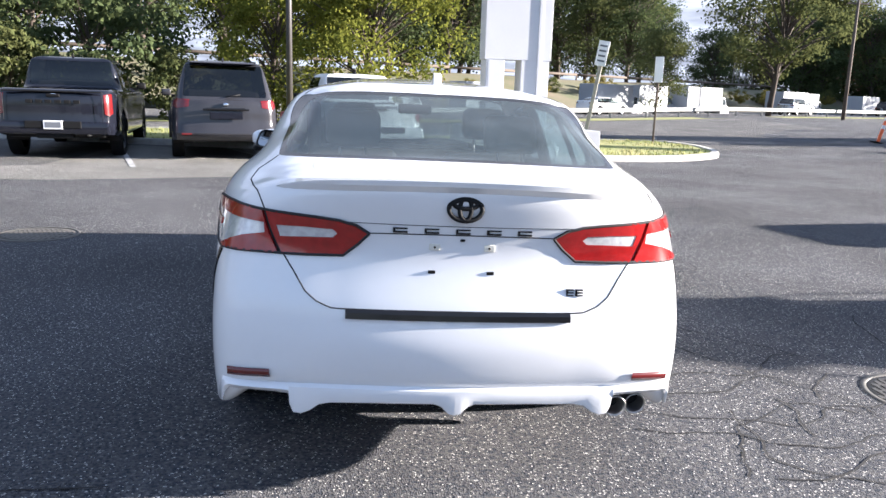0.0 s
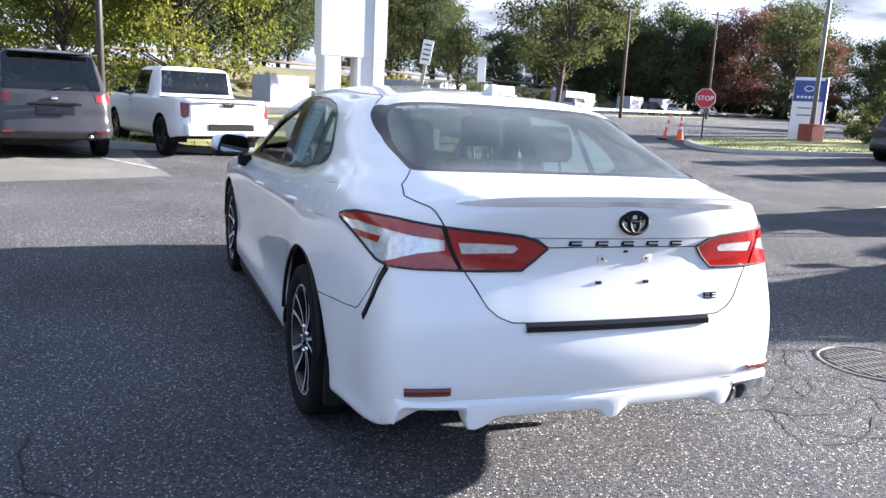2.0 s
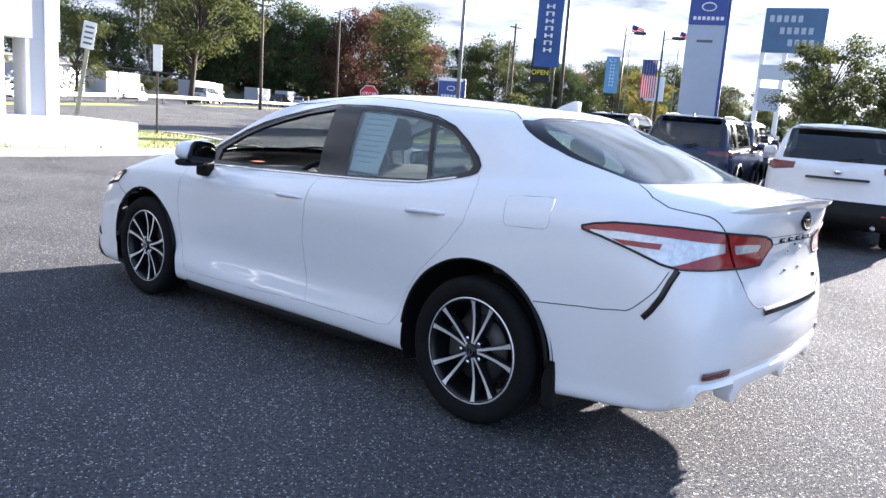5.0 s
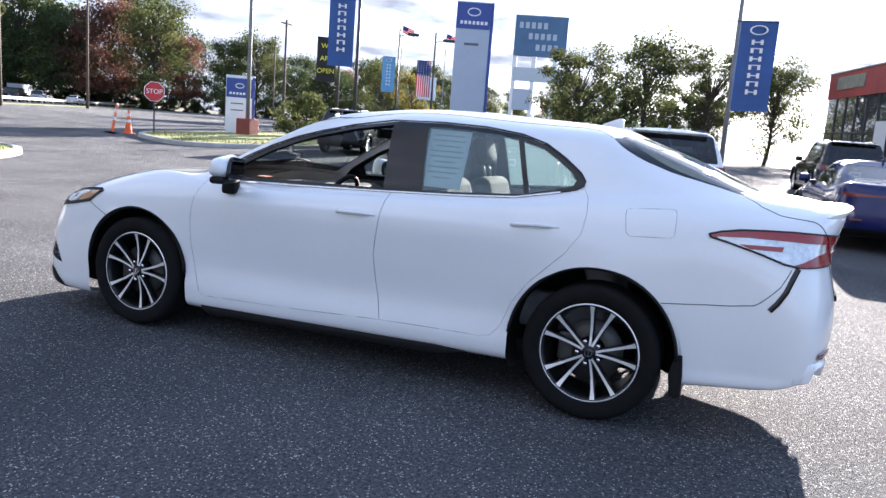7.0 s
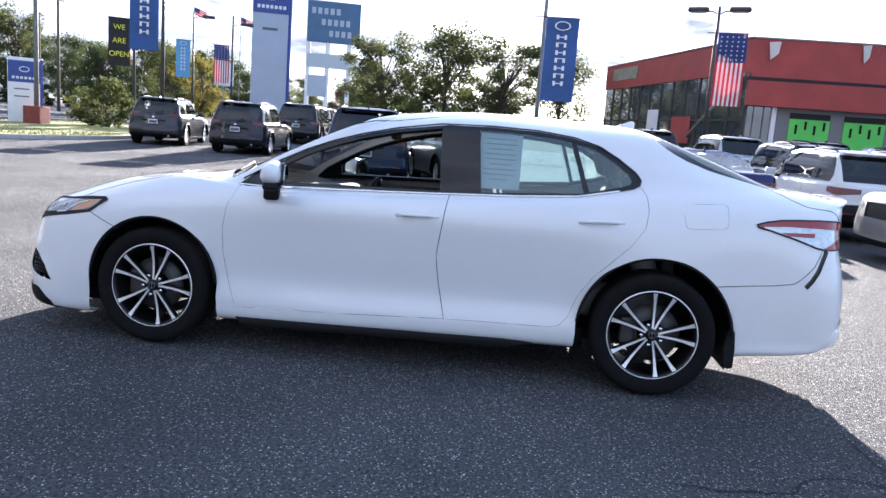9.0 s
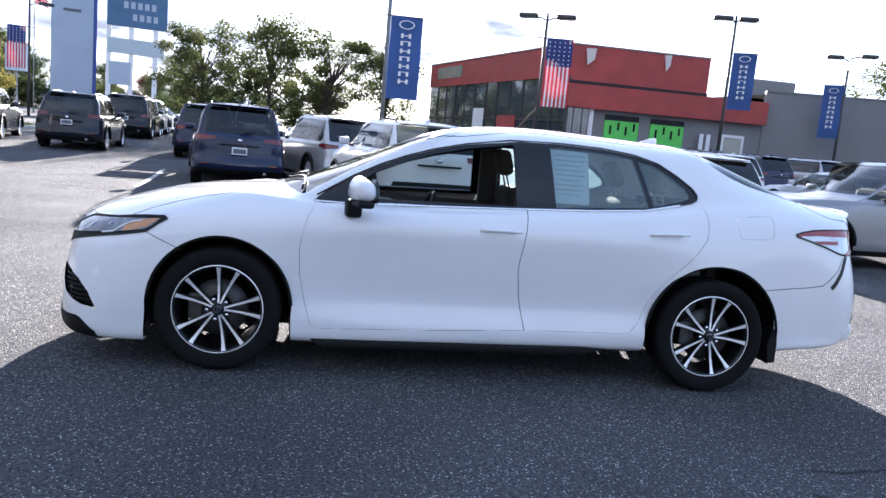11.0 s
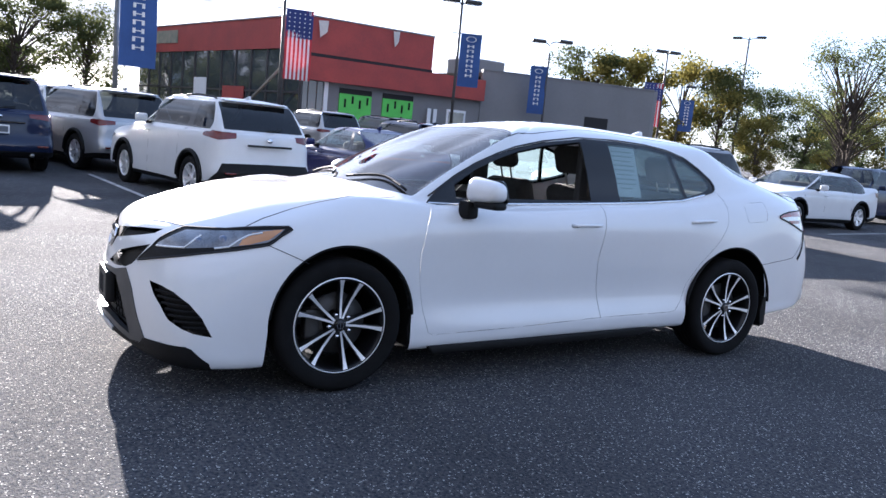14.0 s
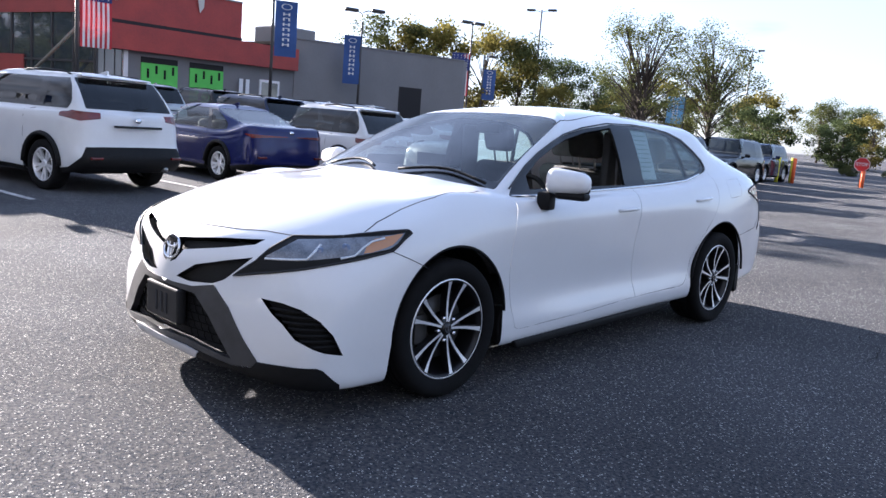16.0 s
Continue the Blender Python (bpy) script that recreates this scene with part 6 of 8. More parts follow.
ROWS = ((rav_blue, ((14.2, -6.2, -84), (10.81, -31.18, 3), (19.99, 6.18, -84), (24.34, -12.98, -84), (25.2, -16.21, -84))), (suv_black, ((21.58, -3.47, -84), (23.42, -9.8, -84), (28.36, 10.62, -84))), (suv_silver, ((22.17, -6.53, -84), (33.43, 11.3, -84), (25.87, -19.35, -84))),
        (suv_white, ((20.2, 2.4, -80), (30.79, 10.96, -84), (36.07, 11.65, -84), (26.88, 5.38, -84), (27.97, 1.95, -84))), (sedan_white, ((38.72, 11.99, -84), (41.46, 12.35, -84), (14.56, -12.89, -84))))
for src, places in ROWS:
    tagged(src, group="cars of the lot")
    for x, y, yaw in places:
        copy_thing(src, on_ground(x, y, yaw))

# ---- ground, road, verge ----
D, N = Vector((.845, .535, 0)), Vector((-.535, .845, 0))      # along the highway and across it


def flat_patch(name, outline, material, lift=.006, label="", category="ground", step=None):
    """A thin sheet of paving or grass laid on the lot."""
    bm = bmesh.new()
    verts = [bm.verts.new((x, y, 0)) for x, y in outline]
    f = bm.faces.new(verts)
    if f.normal.z < 0:
        bmesh.ops.reverse_faces(bm, faces=[f])
    if step:
        lo, hi = min(p[0] for p in outline), max(p[0] for p in outline)
        lo2, hi2 = min(p[1] for p in outline), max(p[1] for p in outline)
        x = lo + step
        while x < hi:
            bmesh.ops.bisect_plane(bm, geom=[*bm.verts, *bm.edges, *bm.faces], plane_co=(x, 0, 0), plane_no=(1, 0, 0)); x += step
        y = lo2 + step
        while y < hi2:
            bmesh.ops.bisect_plane(bm, geom=[*bm.verts, *bm.edges, *bm.faces], plane_co=(0, y, 0), plane_no=(0, 1, 0)); y += step
    for v in bm.verts:
        v.co.z = terrain(v.co.x, v.co.y) + lift
    return tagged(part(name, bm, material, smooth=False), label, category, kind="structure")


ASPHALT = asphalt_material("lot_asphalt", (0.052, 0.058, 0.073), (0.166, 0.162, 0.160))
OLD_ASPHALT = asphalt_material("old_pale_asphalt", (0.17, 0.168, 0.155), (0.27, 0.262, 0.245))
ROAD_ASPHALT = asphalt_material("road_asphalt", (0.10, 0.10, 0.10), (0.17, 0.168, 0.165))
CONCRETE = mat("kerb_concrete", (0.42, 0.41, 0.38), 0.9, noise_amount=0.35, noise_scale=5, bump=0.4, bump_scale=60)
GRASS = mat("mown_grass", (0.16, 0.20, 0.045), 0.95, colour2=(0.30, 0.27, 0.10), noise_scale=1.1, bump=0.8, bump_scale=30)
EARTH = mat("dry_brush_earth", (0.16, 0.13, 0.085), 0.95, colour2=(0.09, 0.10, 0.045), noise_scale=0.35, bump=0.8, bump_scale=3)
PAINT_WHITE = mat("worn_white_road_paint", (0.55, 0.55, 0.53), 0.8, colour2=(0.16, 0.16, 0.16), noise_scale=6)
POLE_DARK = mat("dark_bronze_pole", (0.05, 0.046, 0.045), 0.5, noise_amount=0.3, noise_scale=6)
POLE_GREY = mat("galvanised_pole", (0.20, 0.205, 0.205), 0.6, metal=0.2, noise_amount=0.25, noise_scale=8)
WOOD_POLE = mat("weathered_wooden_pole", (0.11, 0.085, 0.065), 0.9, noise_amount=0.4, noise_scale=9)
SIGN_WHITE = mat("sign_white", (0.72, 0.73, 0.74), 0.45, noise_amount=0.06, noise_scale=2)
PYLON_WHITE = mat("white_cladding_panel", (0.51, 0.515, 0.53), 0.4, noise_amount=0.06, noise_scale=1.5)
SIGN_BLUE = mat("sign_blue", (0.025, 0.055, 0.26), 0.4, noise_amount=0.1, noise_scale=3)
SIGN_GREYBLUE = mat("sign_silver_blue", (0.36, 0.42, 0.50), 0.4, noise_amount=0.08, noise_scale=1)
SIGN_RED = mat("stop_sign_red", (0.42, 0.018, 0.022), 0.45, noise_amount=0.08)
CLOTH_BLUE = mat("blue_banner_cloth", (0.045, 0.095, 0.27), 0.85, noise_amount=0.15, noise_scale=3)
CLOTH_PALE = mat("pale_blue_banner_cloth", (0.16, 0.36, 0.58), 0.85, noise_amount=0.15, noise_scale=3)
CLOTH_RED = mat("red_cloth", (0.45, 0.03, 0.04), 0.85, noise_amount=0.1)
CLOTH_WHITE = mat("white_cloth", (0.72, 0.72, 0.72), 0.85, noise_amount=0.08)
CLOTH_NAVY = mat("navy_cloth", (0.03, 0.045, 0.17), 0.85, noise_amount=0.1)
CLOTH_BLACK = mat("black_cloth", (0.02, 0.02, 0.02), 0.85, noise_amount=0.2)
YELLOW = mat("bright_yellow_print", (0.65, 0.62, 0.04), 0.8)
RED_WRAP = mat("red_house_wrap", (0.36, 0.058, 0.045), 0.7, colour2=(0.25, 0.045, 0.04), noise_scale=0.8, bump=0.35, bump_scale=2.5)
GREY_WALL = mat("grey_painted_wall", (0.20, 0.20, 0.205), 0.85, noise_amount=0.12, noise_scale=0.6, bump=0.2, bump_scale=20)
GREEN_BOARD = mat("green_sheathing_board", (0.15, 0.62, 0.10), 0.7, noise_amount=0.15, noise_scale=1.5)
DARK_GAP = mat("dark_opening_and_shade", (0.02, 0.02, 0.022), 0.9)
SHOP_GLASS = mat("shopfront_glass", (0.06, 0.075, 0.085), 0.06, coat=1.0, noise_amount=0.3, noise_scale=0.5, spec=1.0)
ORANGE = mat("traffic_orange", (0.75, 0.13, 0.025), 0.6, noise_amount=0.15, noise_scale=6)
BASE_RED = mat("red_painted_concrete", (0.24, 0.06, 0.045), 0.85, noise_amount=0.3, noise_scale=5, bump=0.3, bump_scale=40)
IRON = mat("cast_iron_cover", (0.11, 0.105, 0.095), 0.6, metal=0.4, noise_amount=0.4, noise_scale=14, bump=0.3, bump_scale=60)


def ground_sheet():
    bm = bmesh.new()
    axis = [-1500, -600, -300, -150, -90] + [i * 1.5 for i in range(-40, 41)] + [90, 150, 300, 600, 1500]
    grid = [[bm.verts.new((x, y, terrain(x, y))) for x in axis] for y in axis]
    n = len(axis) - 1
    for j in range(n):
        for i in range(n):
            bm.faces.new((grid[j][i], grid[j][i + 1], grid[j + 1][i + 1], grid[j + 1][i]))
    return tagged(part("ground", bm, ASPHALT), "worn dark grey asphalt of the car lot", "ground", kind="structure")


ground_sheet()
flat_patch("pavement_old", [(-60, 4), (-4.68, 8.05), (-2, 8.9), (-1.0, 9.35), (-1.25, 11), (-1.5, 12.8), (-1.65, 15), (-9.3, 15.1), (-60, 14.5)], OLD_ASPHALT, .004, "paler worn asphalt strip across the lot", step=4)


def on_road(s, n):
    p = D * s + N * n
    return p.x, p.y


flat_patch("road", [on_road(-150, 12), on_road(-5, 12), on_road(22, 10), on_road(60, 8), on_road(300, 8), on_road(300, 27.4), on_road(-150, 27.4)], ROAD_ASPHALT, .008, "two-lane asphalt road beyond the lot", "road", step=15)
flat_patch("verge", [on_road(-150, 27.4), on_road(300, 27.4), on_road(300, 30.8), on_road(-150, 30.8)], GRASS, .03, "strip of dry roadside grass", step=15)
flat_patch("highway", [on_road(-200, 31), on_road(400, 31), on_road(400, 48), on_road(-200, 48)], ROAD_ASPHALT, .010, "highway carriageway behind the guard rail", "road", step=20)
for s0 in range(-60, 160, 9):
    bm = bmesh.new()
    a, b = D * s0 + N * 19.6, D * (s0 + 4) + N * 19.6
    vs = [bm.verts.new(q) for q in (a - N * .07, b - N * .07, b + N * .07, a + N * .07)]
    bm.faces.new(vs)
    for v in bm.verts:
        v.co.z = terrain(v.co.x, v.co.y) + .014
    tagged(part("lane_mark", bm, PAINT_WHITE, smooth=False), "worn white lane mark", "road mark", kind="structure")


# embankment of the railway, with brush
def embankment():
    bm = bmesh.new()
    rows = []
    for k in range(0, 61):
        s = -160 + k * 10
        prof = ((49, 0.2), (52, 0.8), (56, 2.3), (59, 3.4), (62, 3.7), (72, 3.8), (110, 4.0))
        rows.append([bm.verts.new(tuple((D * s + N * n) + Vector((0, 0, z + .35 * noise.noise(Vector((s * .07, n * .2, 0))))))) for n, z in prof])
    for a, b in zip(rows, rows[1:]):
        for q in range(6):
            bm.faces.new((a[q], b[q], b[q + 1], a[q + 1]))
    bmesh.ops.recalc_face_normals(bm, faces=bm.faces)
    return tagged(part("embankment", bm, EARTH), "railway embankment with dry brush", "embankment", kind="structure")


embankment()
bm = bmesh.new()
for k in range(0, 58):
    a, b = D * (-160 + k * 10) + N * 61, D * (-150 + k * 10) + N * 61
    tube([a + Vector((0, 0, 4.25)), b + Vector((0, 0, 4.25))], .16, 6, bm)
    tube([a + Vector((0, 0, 3.4)), a + Vector((0, 0, 4.3))], .10, 6, bm)
tagged(part("railway_rail", bm, WOOD_POLE), "rusty railway rail on the embankment", "railway", kind="structure")


def guard_rail():
    g = thing("guard_rail", pose(0, 0, 0), "galvanised steel guard rail along the highway", "guard rail")
    for k in range(-22, 45):
        s = k * 4.0
        p = D * s + N * 31.2
        z = terrain(p.x, p.y)
        part("post", box((p.x - .06, p.y - .06, z), (p.x + .06, p.y + .06, z + .72), .01), POLE_GREY, g)
    prof = [(-.03, .40), (.03, .45), (.03, .50), (-.01, .56), (.03, .62), (.03, .67), (-.03, .72)]
    for k in range(-11, 22):
        a, b = D * (k * 8) + N * 31.1, D * (k * 8 + 8) + N * 31.1
        bm = bmesh.new()
        za, zb = terrain(a.x, a.y), terrain(b.x, b.y)
        ra_ = [bm.verts.new((a.x - N.x * o, a.y - N.y * o, za + h)) for o, h in prof]
        rb_ = [bm.verts.new((b.x - N.x * o, b.y - N.y * o, zb + h)) for o, h in prof]
        for q in range(6):
            bm.faces.new((ra_[q], rb_[q], rb_[q + 1], ra_[q + 1]))
        part("rail", bm, POLE_GREY, g)


guard_rail()


# raised islands: kerb, grass
def island(name, outline, label):
    """A grass island with a concrete kerb round it, 15 cm high."""
    pts = rounded(outline, 2.2, 8)
    g = tagged(new(name), label, "traffic island", kind="structure")
    n = len(pts)
    c = Vector((sum(p[0] for p in pts) / n, sum(p[1] for p in pts) / n))
    bm = bmesh.new()
    rows = []
    for p in pts:
        q = Vector(p)
        inw = (c - q).normalized()
        z = terrain(*p)
        rows.append([bm.verts.new((*(q), z - .02)), bm.verts.new((*(q + inw * .015), z + .13)), bm.verts.new((*(q + inw * .04), z + .15)), bm.verts.new((*(q + inw * .22), z + .15)), bm.verts.new((*(q + inw * .23), z + .11))])
    for a, b in zip(rows, rows[1:] + rows[:1]):
        for q in range(4):
            bm.faces.new((a[q], b[q], b[q + 1], a[q + 1]))
    bmesh.ops.recalc_face_normals(bm, faces=bm.faces)
    part("kerb", bm, CONCRETE, g, "pale concrete kerb")
    bm = bmesh.new()
    ring = [bm.verts.new((*(Vector(p) + (c - Vector(p)).normalized() * .22), terrain(*p) + .12)) for p in pts]
    mid_v = bm.verts.new((c.x, c.y, terrain(c.x, c.y) + .20))
    for q in range(n):
        bm.faces.new((ring[q], ring[(q + 1) % n], mid_v))
    bmesh.ops.recalc_face_normals(bm, faces=bm.faces)
    part("grass", bm, GRASS, g, "mown grass")
    # blades in tufts
    bm = bmesh.new()
    rnd = random.Random(7)
    for _ in range(4200):
        k = rnd.randrange(n)
        f, h = math.sqrt(rnd.random()), rnd.random()
        a, b = Vector(pts[k]), Vector(pts[(k + 1) % n])
        p = c + (a + (b - a) * h - c) * f * .95
        z = terrain(p.x, p.y) + .12
        ang, t = rnd.random() * math.tau, .02 + .05 * rnd.random()
        d = Vector((math.cos(ang), math.sin(ang), 0)) * .02
        v = [bm.verts.new((p.x - d.x, p.y - d.y, z)), bm.verts.new((p.x + d.x, p.y + d.y, z)), bm.verts.new((p.x + rnd.uniform(-.03, .03), p.y + rnd.uniform(-.03, .03), z + t + .03))]
        bm.faces.new(v)
    ob = part("grass_blades", bm, GRASS, g, smooth=False)
    tagged(ob, kind="stuff")
    return g


island("island_1", [(-12.32, 17.03), (-4.25, 15.2), (1.0, 13.55), (2.3, 13.75), (7.6, 14.65), (9.8, 16.4), (10.4, 19.3), (10.0, 21.2), (7.55, 21.37), (-12.41, 21.01)], "long grass island with a pale concrete kerb")
island("island_2", [(16.59, 17.56), (20.29, 15.59), (30.27, 14.03), (32.68, 17.44), (27.75, 22.62), (19.12, 22.37)], "grass island with kerb at the lot entrance")


def manhole(x, y, r, label):
    m = thing("manhole_cover", Matrix.Translation((x, y, terrain(x, y))), label, "manhole cover")
    part("frame", lathe([(r, -.01), (r, .010), (r - .03, .011), (r - .03, -.01)], 40, axis="z"), IRON, m)
    part("lid", lathe([(.001, .007), (r - .035, .007), (r - .035, -.01)], 40, axis="z"), IRON, m)
    for k in range(-7, 8):
        c = k * r / 8.2
        h = math.sqrt(max((r - .06) ** 2 - c * c, 0.0004))
        part("lid_rib", box((c - .012, -h, .006), (c + .012, h, .0115), .002), IRON, m)
        if k % 2 == 0:
            part("lid_rib", box((-h, c - .012, .006), (h, c + .012, .0112), .002), IRON, m)


manhole(2.62, -.08, .33, "round cast-iron manhole cover with a raised grid")
manhole(-3.25, 3.8, .36, "round cast-iron manhole cover set in the asphalt")

# cracks in the asphalt: broken, wandering lines
bm = bmesh.new()
rnd = random.Random(11)
CRACKS = ((2.4, -.5, 200, 1.8), (2.6, -.2, 330, 2.2), (3.1, .1, 20, 2.4), (2.3, .5, 120, 1.6), (2.0, -.6, 250, 1.4), (1.4, -.2, 300, 1.5), (1.3, -.9, 350, 2.2), (.6, -1.6, 10, 2.4), (-1.2, -.9, 185, 2.0), (-.6, -2.0, 160, 2.6), (-2.2, .2, 230, 2.0),
          (-2.0, 6.6, 60, 2.6), (1.6, 1.2, 80, 2.5), (2.9, -1.2, 290, 1.5), (3.4, -.7, 340, 2.4), (2.1, -1.6, 20, 1.8), (-1.9, -1.4, 100, 1.6), (-3.5, 4.8, 250, 1.5), (3.0, .8, 60, 2.2), (4.2, .2, 300, 1.8), (1.0, -.05, 355, 1.6), (.95, -.25, 350, 1.7), (1.1, .05, 15, 1.4), (.9, -.45, 340, 1.5), (2.0, -.1, 70, .5), (1.75, -.1, 260, .5), (1.2, .9, 330, 1.2))
for x, y, ang, length in CRACKS:
    a = radians(ang)
    prev = None
    done = 0.0
    while done < length:
        step = .03 + .05 * rnd.random()
        a = radians(ang) + .88 * (a - radians(ang)) + rnd.gauss(0, .30)
        p = Vector((x, y, 0))
        nrm = Vector((-math.sin(a), math.cos(a), 0)) * (.0018 + .0050 * rnd.random())
        z = terrain(x, y) + .0035
        row = [bm.verts.new((p.x - nrm.x, p.y - nrm.y, z)), bm.verts.new((p.x + nrm.x, p.y + nrm.y, z))]
        if prev:
            bm.faces.new((prev[0], row[0], row[1], prev[1]))
        prev = row
        x, y, done = x + step * math.cos(a), y + step * math.sin(a), done + step
bmesh.ops.recalc_face_normals(bm, faces=bm.faces)
for f in bm.faces:
    if f.normal.z < 0:
        f.normal_flip()
tagged(part("asphalt_cracks", bm, mat("crack_dirt", (0.010, 0.010, 0.011), 1.0), smooth=False), "fine wandering cracks in the asphalt", "cracks", kind="stuff")
# white lines of the parking bays
for x0, y0, x1, y1 in ((7.6, -11.9, 16, -11.1), (6.2, -12.4, 7.0, -18.5), (7.2, 2.05, 12.2, 2.6), (7.0, -1.05, 12.0, -.5), (10.2, 5.9, 15, 6.4), (-1.2, 10.4, -4.1, 16.5), (-4.1, 10.0, -6.2, 16.2)):
    a, b = Vector((x0, y0, 0)), Vector((x1, y1, 0))
    s = (b - a).normalized().cross(Vector((0, 0, 1))) * .05
    bm = bmesh.new()
    rows = []
    for k in range(13):
        p = a + (b - a) * k / 12
        rows.append([bm.verts.new((q.x, q.y, terrain(q.x, q.y) + .010)) for q in (p - s, p + s)])
    for q, r in zip(rows, rows[1:]):
        bm.faces.new((q[0], q[1], r[1], r[0]))
    tagged(part("bay_line", bm, PAINT_WHITE, smooth=False), "worn white parking bay line", "road mark", kind="structure")


# ---- signs, poles, banners ----
def letters(text, size, material, parent, at, depth=.01, name="lettering", label=""):
    """Words in the built-in font as a mesh, facing -y in the given pose."""
    cu = bpy.data.curves.new("letters", "FONT")
    cu.body, cu.size, cu.extrude, cu.align_x, cu.align_y = text, size, depth / 2, "CENTER", "CENTER"
    ob = bpy.data.objects.new("letters", cu)
    scene.collection.objects.link(ob)
    me = bpy.data.meshes.new_from_object(ob.evaluated_get(bpy.context.evaluated_depsgraph_get()))
    bpy.data.objects.remove(ob)
    out = new(name, me)
    me.materials.clear(); me.materials.append(material)
    out.parent = parent
    out.matrix_basis = at @ Euler((radians(90), 0, 0)).to_matrix().to_4x4()
    return tagged(out, label)


def facing(x, y, tx=-3.5, ty=1.0, z=None):
    """A pose on the ground whose -y looks towards (tx, ty)."""
    return Matrix.Translation((x, y, terrain(x, y) if z is None else z)) @ Euler((0, 0, math.atan2(ty - y, tx - x) + math.pi / 2)).to_matrix().to_4x4()


def stop_sign(at, label, height=1.75, r=.40):
    s = thing("stop_sign", at, label, "stop sign")
    part("post", box((-.03, -.02, 0), (.03, .02, height + .3), .004), POLE_DARK, s)
    oct_ = lambda q: [(q * math.cos(math.tau * (k + .5) / 8), q * math.sin(math.tau * (k + .5) / 8)) for k in range(8)]
    part("border", prism(oct_(r), .008, to=lambda a, b, c: (a, -.022 - c, height + b)), SIGN_WHITE, s, "white border", smooth=False)
    part("face", prism(oct_(r * .94), .006, to=lambda a, b, c: (a, -.031 - c, height + b)), SIGN_RED, s, "red octagonal face", smooth=False)
    letters("STOP", r * .62, SIGN_WHITE, s, Matrix.Translation((0, -.042, height)), .006, "word", "white capital letters")
    return s


def pole(x, y, h, r, material, label, base=None, arms=(), name="street_lamp", top=None, lamp=None, cat="lamp post"):
    """A tapered pole; arms: (length, height, turn in degrees) each with a lamp head."""
    p = thing(name, Matrix.Translation((x, y, terrain(x, y))), label, cat)
    part("pole", tube([(0, 0, 0), (0, 0, h * .5), (0, 0, h)], r, 12, taper=(top or r * .7)), material, p)
    if base:
        part("base", lathe([(.001, base[1]), (base[0] - .03, base[1]), (base[0], base[1] - .04), (base[0], -.02)], 20, axis="z") if len(base) < 3 else box((-base[0], -base[0], -.02), (base[0], base[0], base[1]), .03), BASE_RED, p, "red painted concrete foot")
    for length, z, turn in arms:
        c, s = math.cos(radians(turn)), math.sin(radians(turn))
        part("arm", tube([(0, 0, z - .15), (c * length * .5, s * length * .5, z), (c * length, s * length, z)], .035, 8), material, p)
        head = part("lamp_head", box((-.46, -.20, -.06), (.46, .20, .16), .085, segs=3), lamp or POLE_DARK, p, "dark flat lamp head")
        head.location, head.rotation_euler = (c * (length + .35), s * (length + .35), z + .02), (0, 0, radians(turn))
        lens = part("lamp_glass", box((-.33, -.15, -.075), (.33, .15, -.055), .01), CLEAR_LENS, p)
        lens.location, lens.rotation_euler = head.location, head.rotation_euler
    return p


def cloth(width, height, wave=.05, phase=0.0, nx=8, nz=16):
    bm = bmesh.new()
    g = [[bm.verts.new((width * i / nx, wave * math.sin(phase + 5.0 * j / nz + 2.2 * i / nx) * (i / nx) ** .5 + .6 * wave * math.sin(9 * j / nz + phase), height * j / nz)) for i in range(nx + 1)] for j in range(nz + 1)]
    for j in range(nz):
        for i in range(nx):
            bm.faces.new((g[j][i], g[j][i + 1], g[j + 1][i + 1], g[j + 1][i]))
    return bm


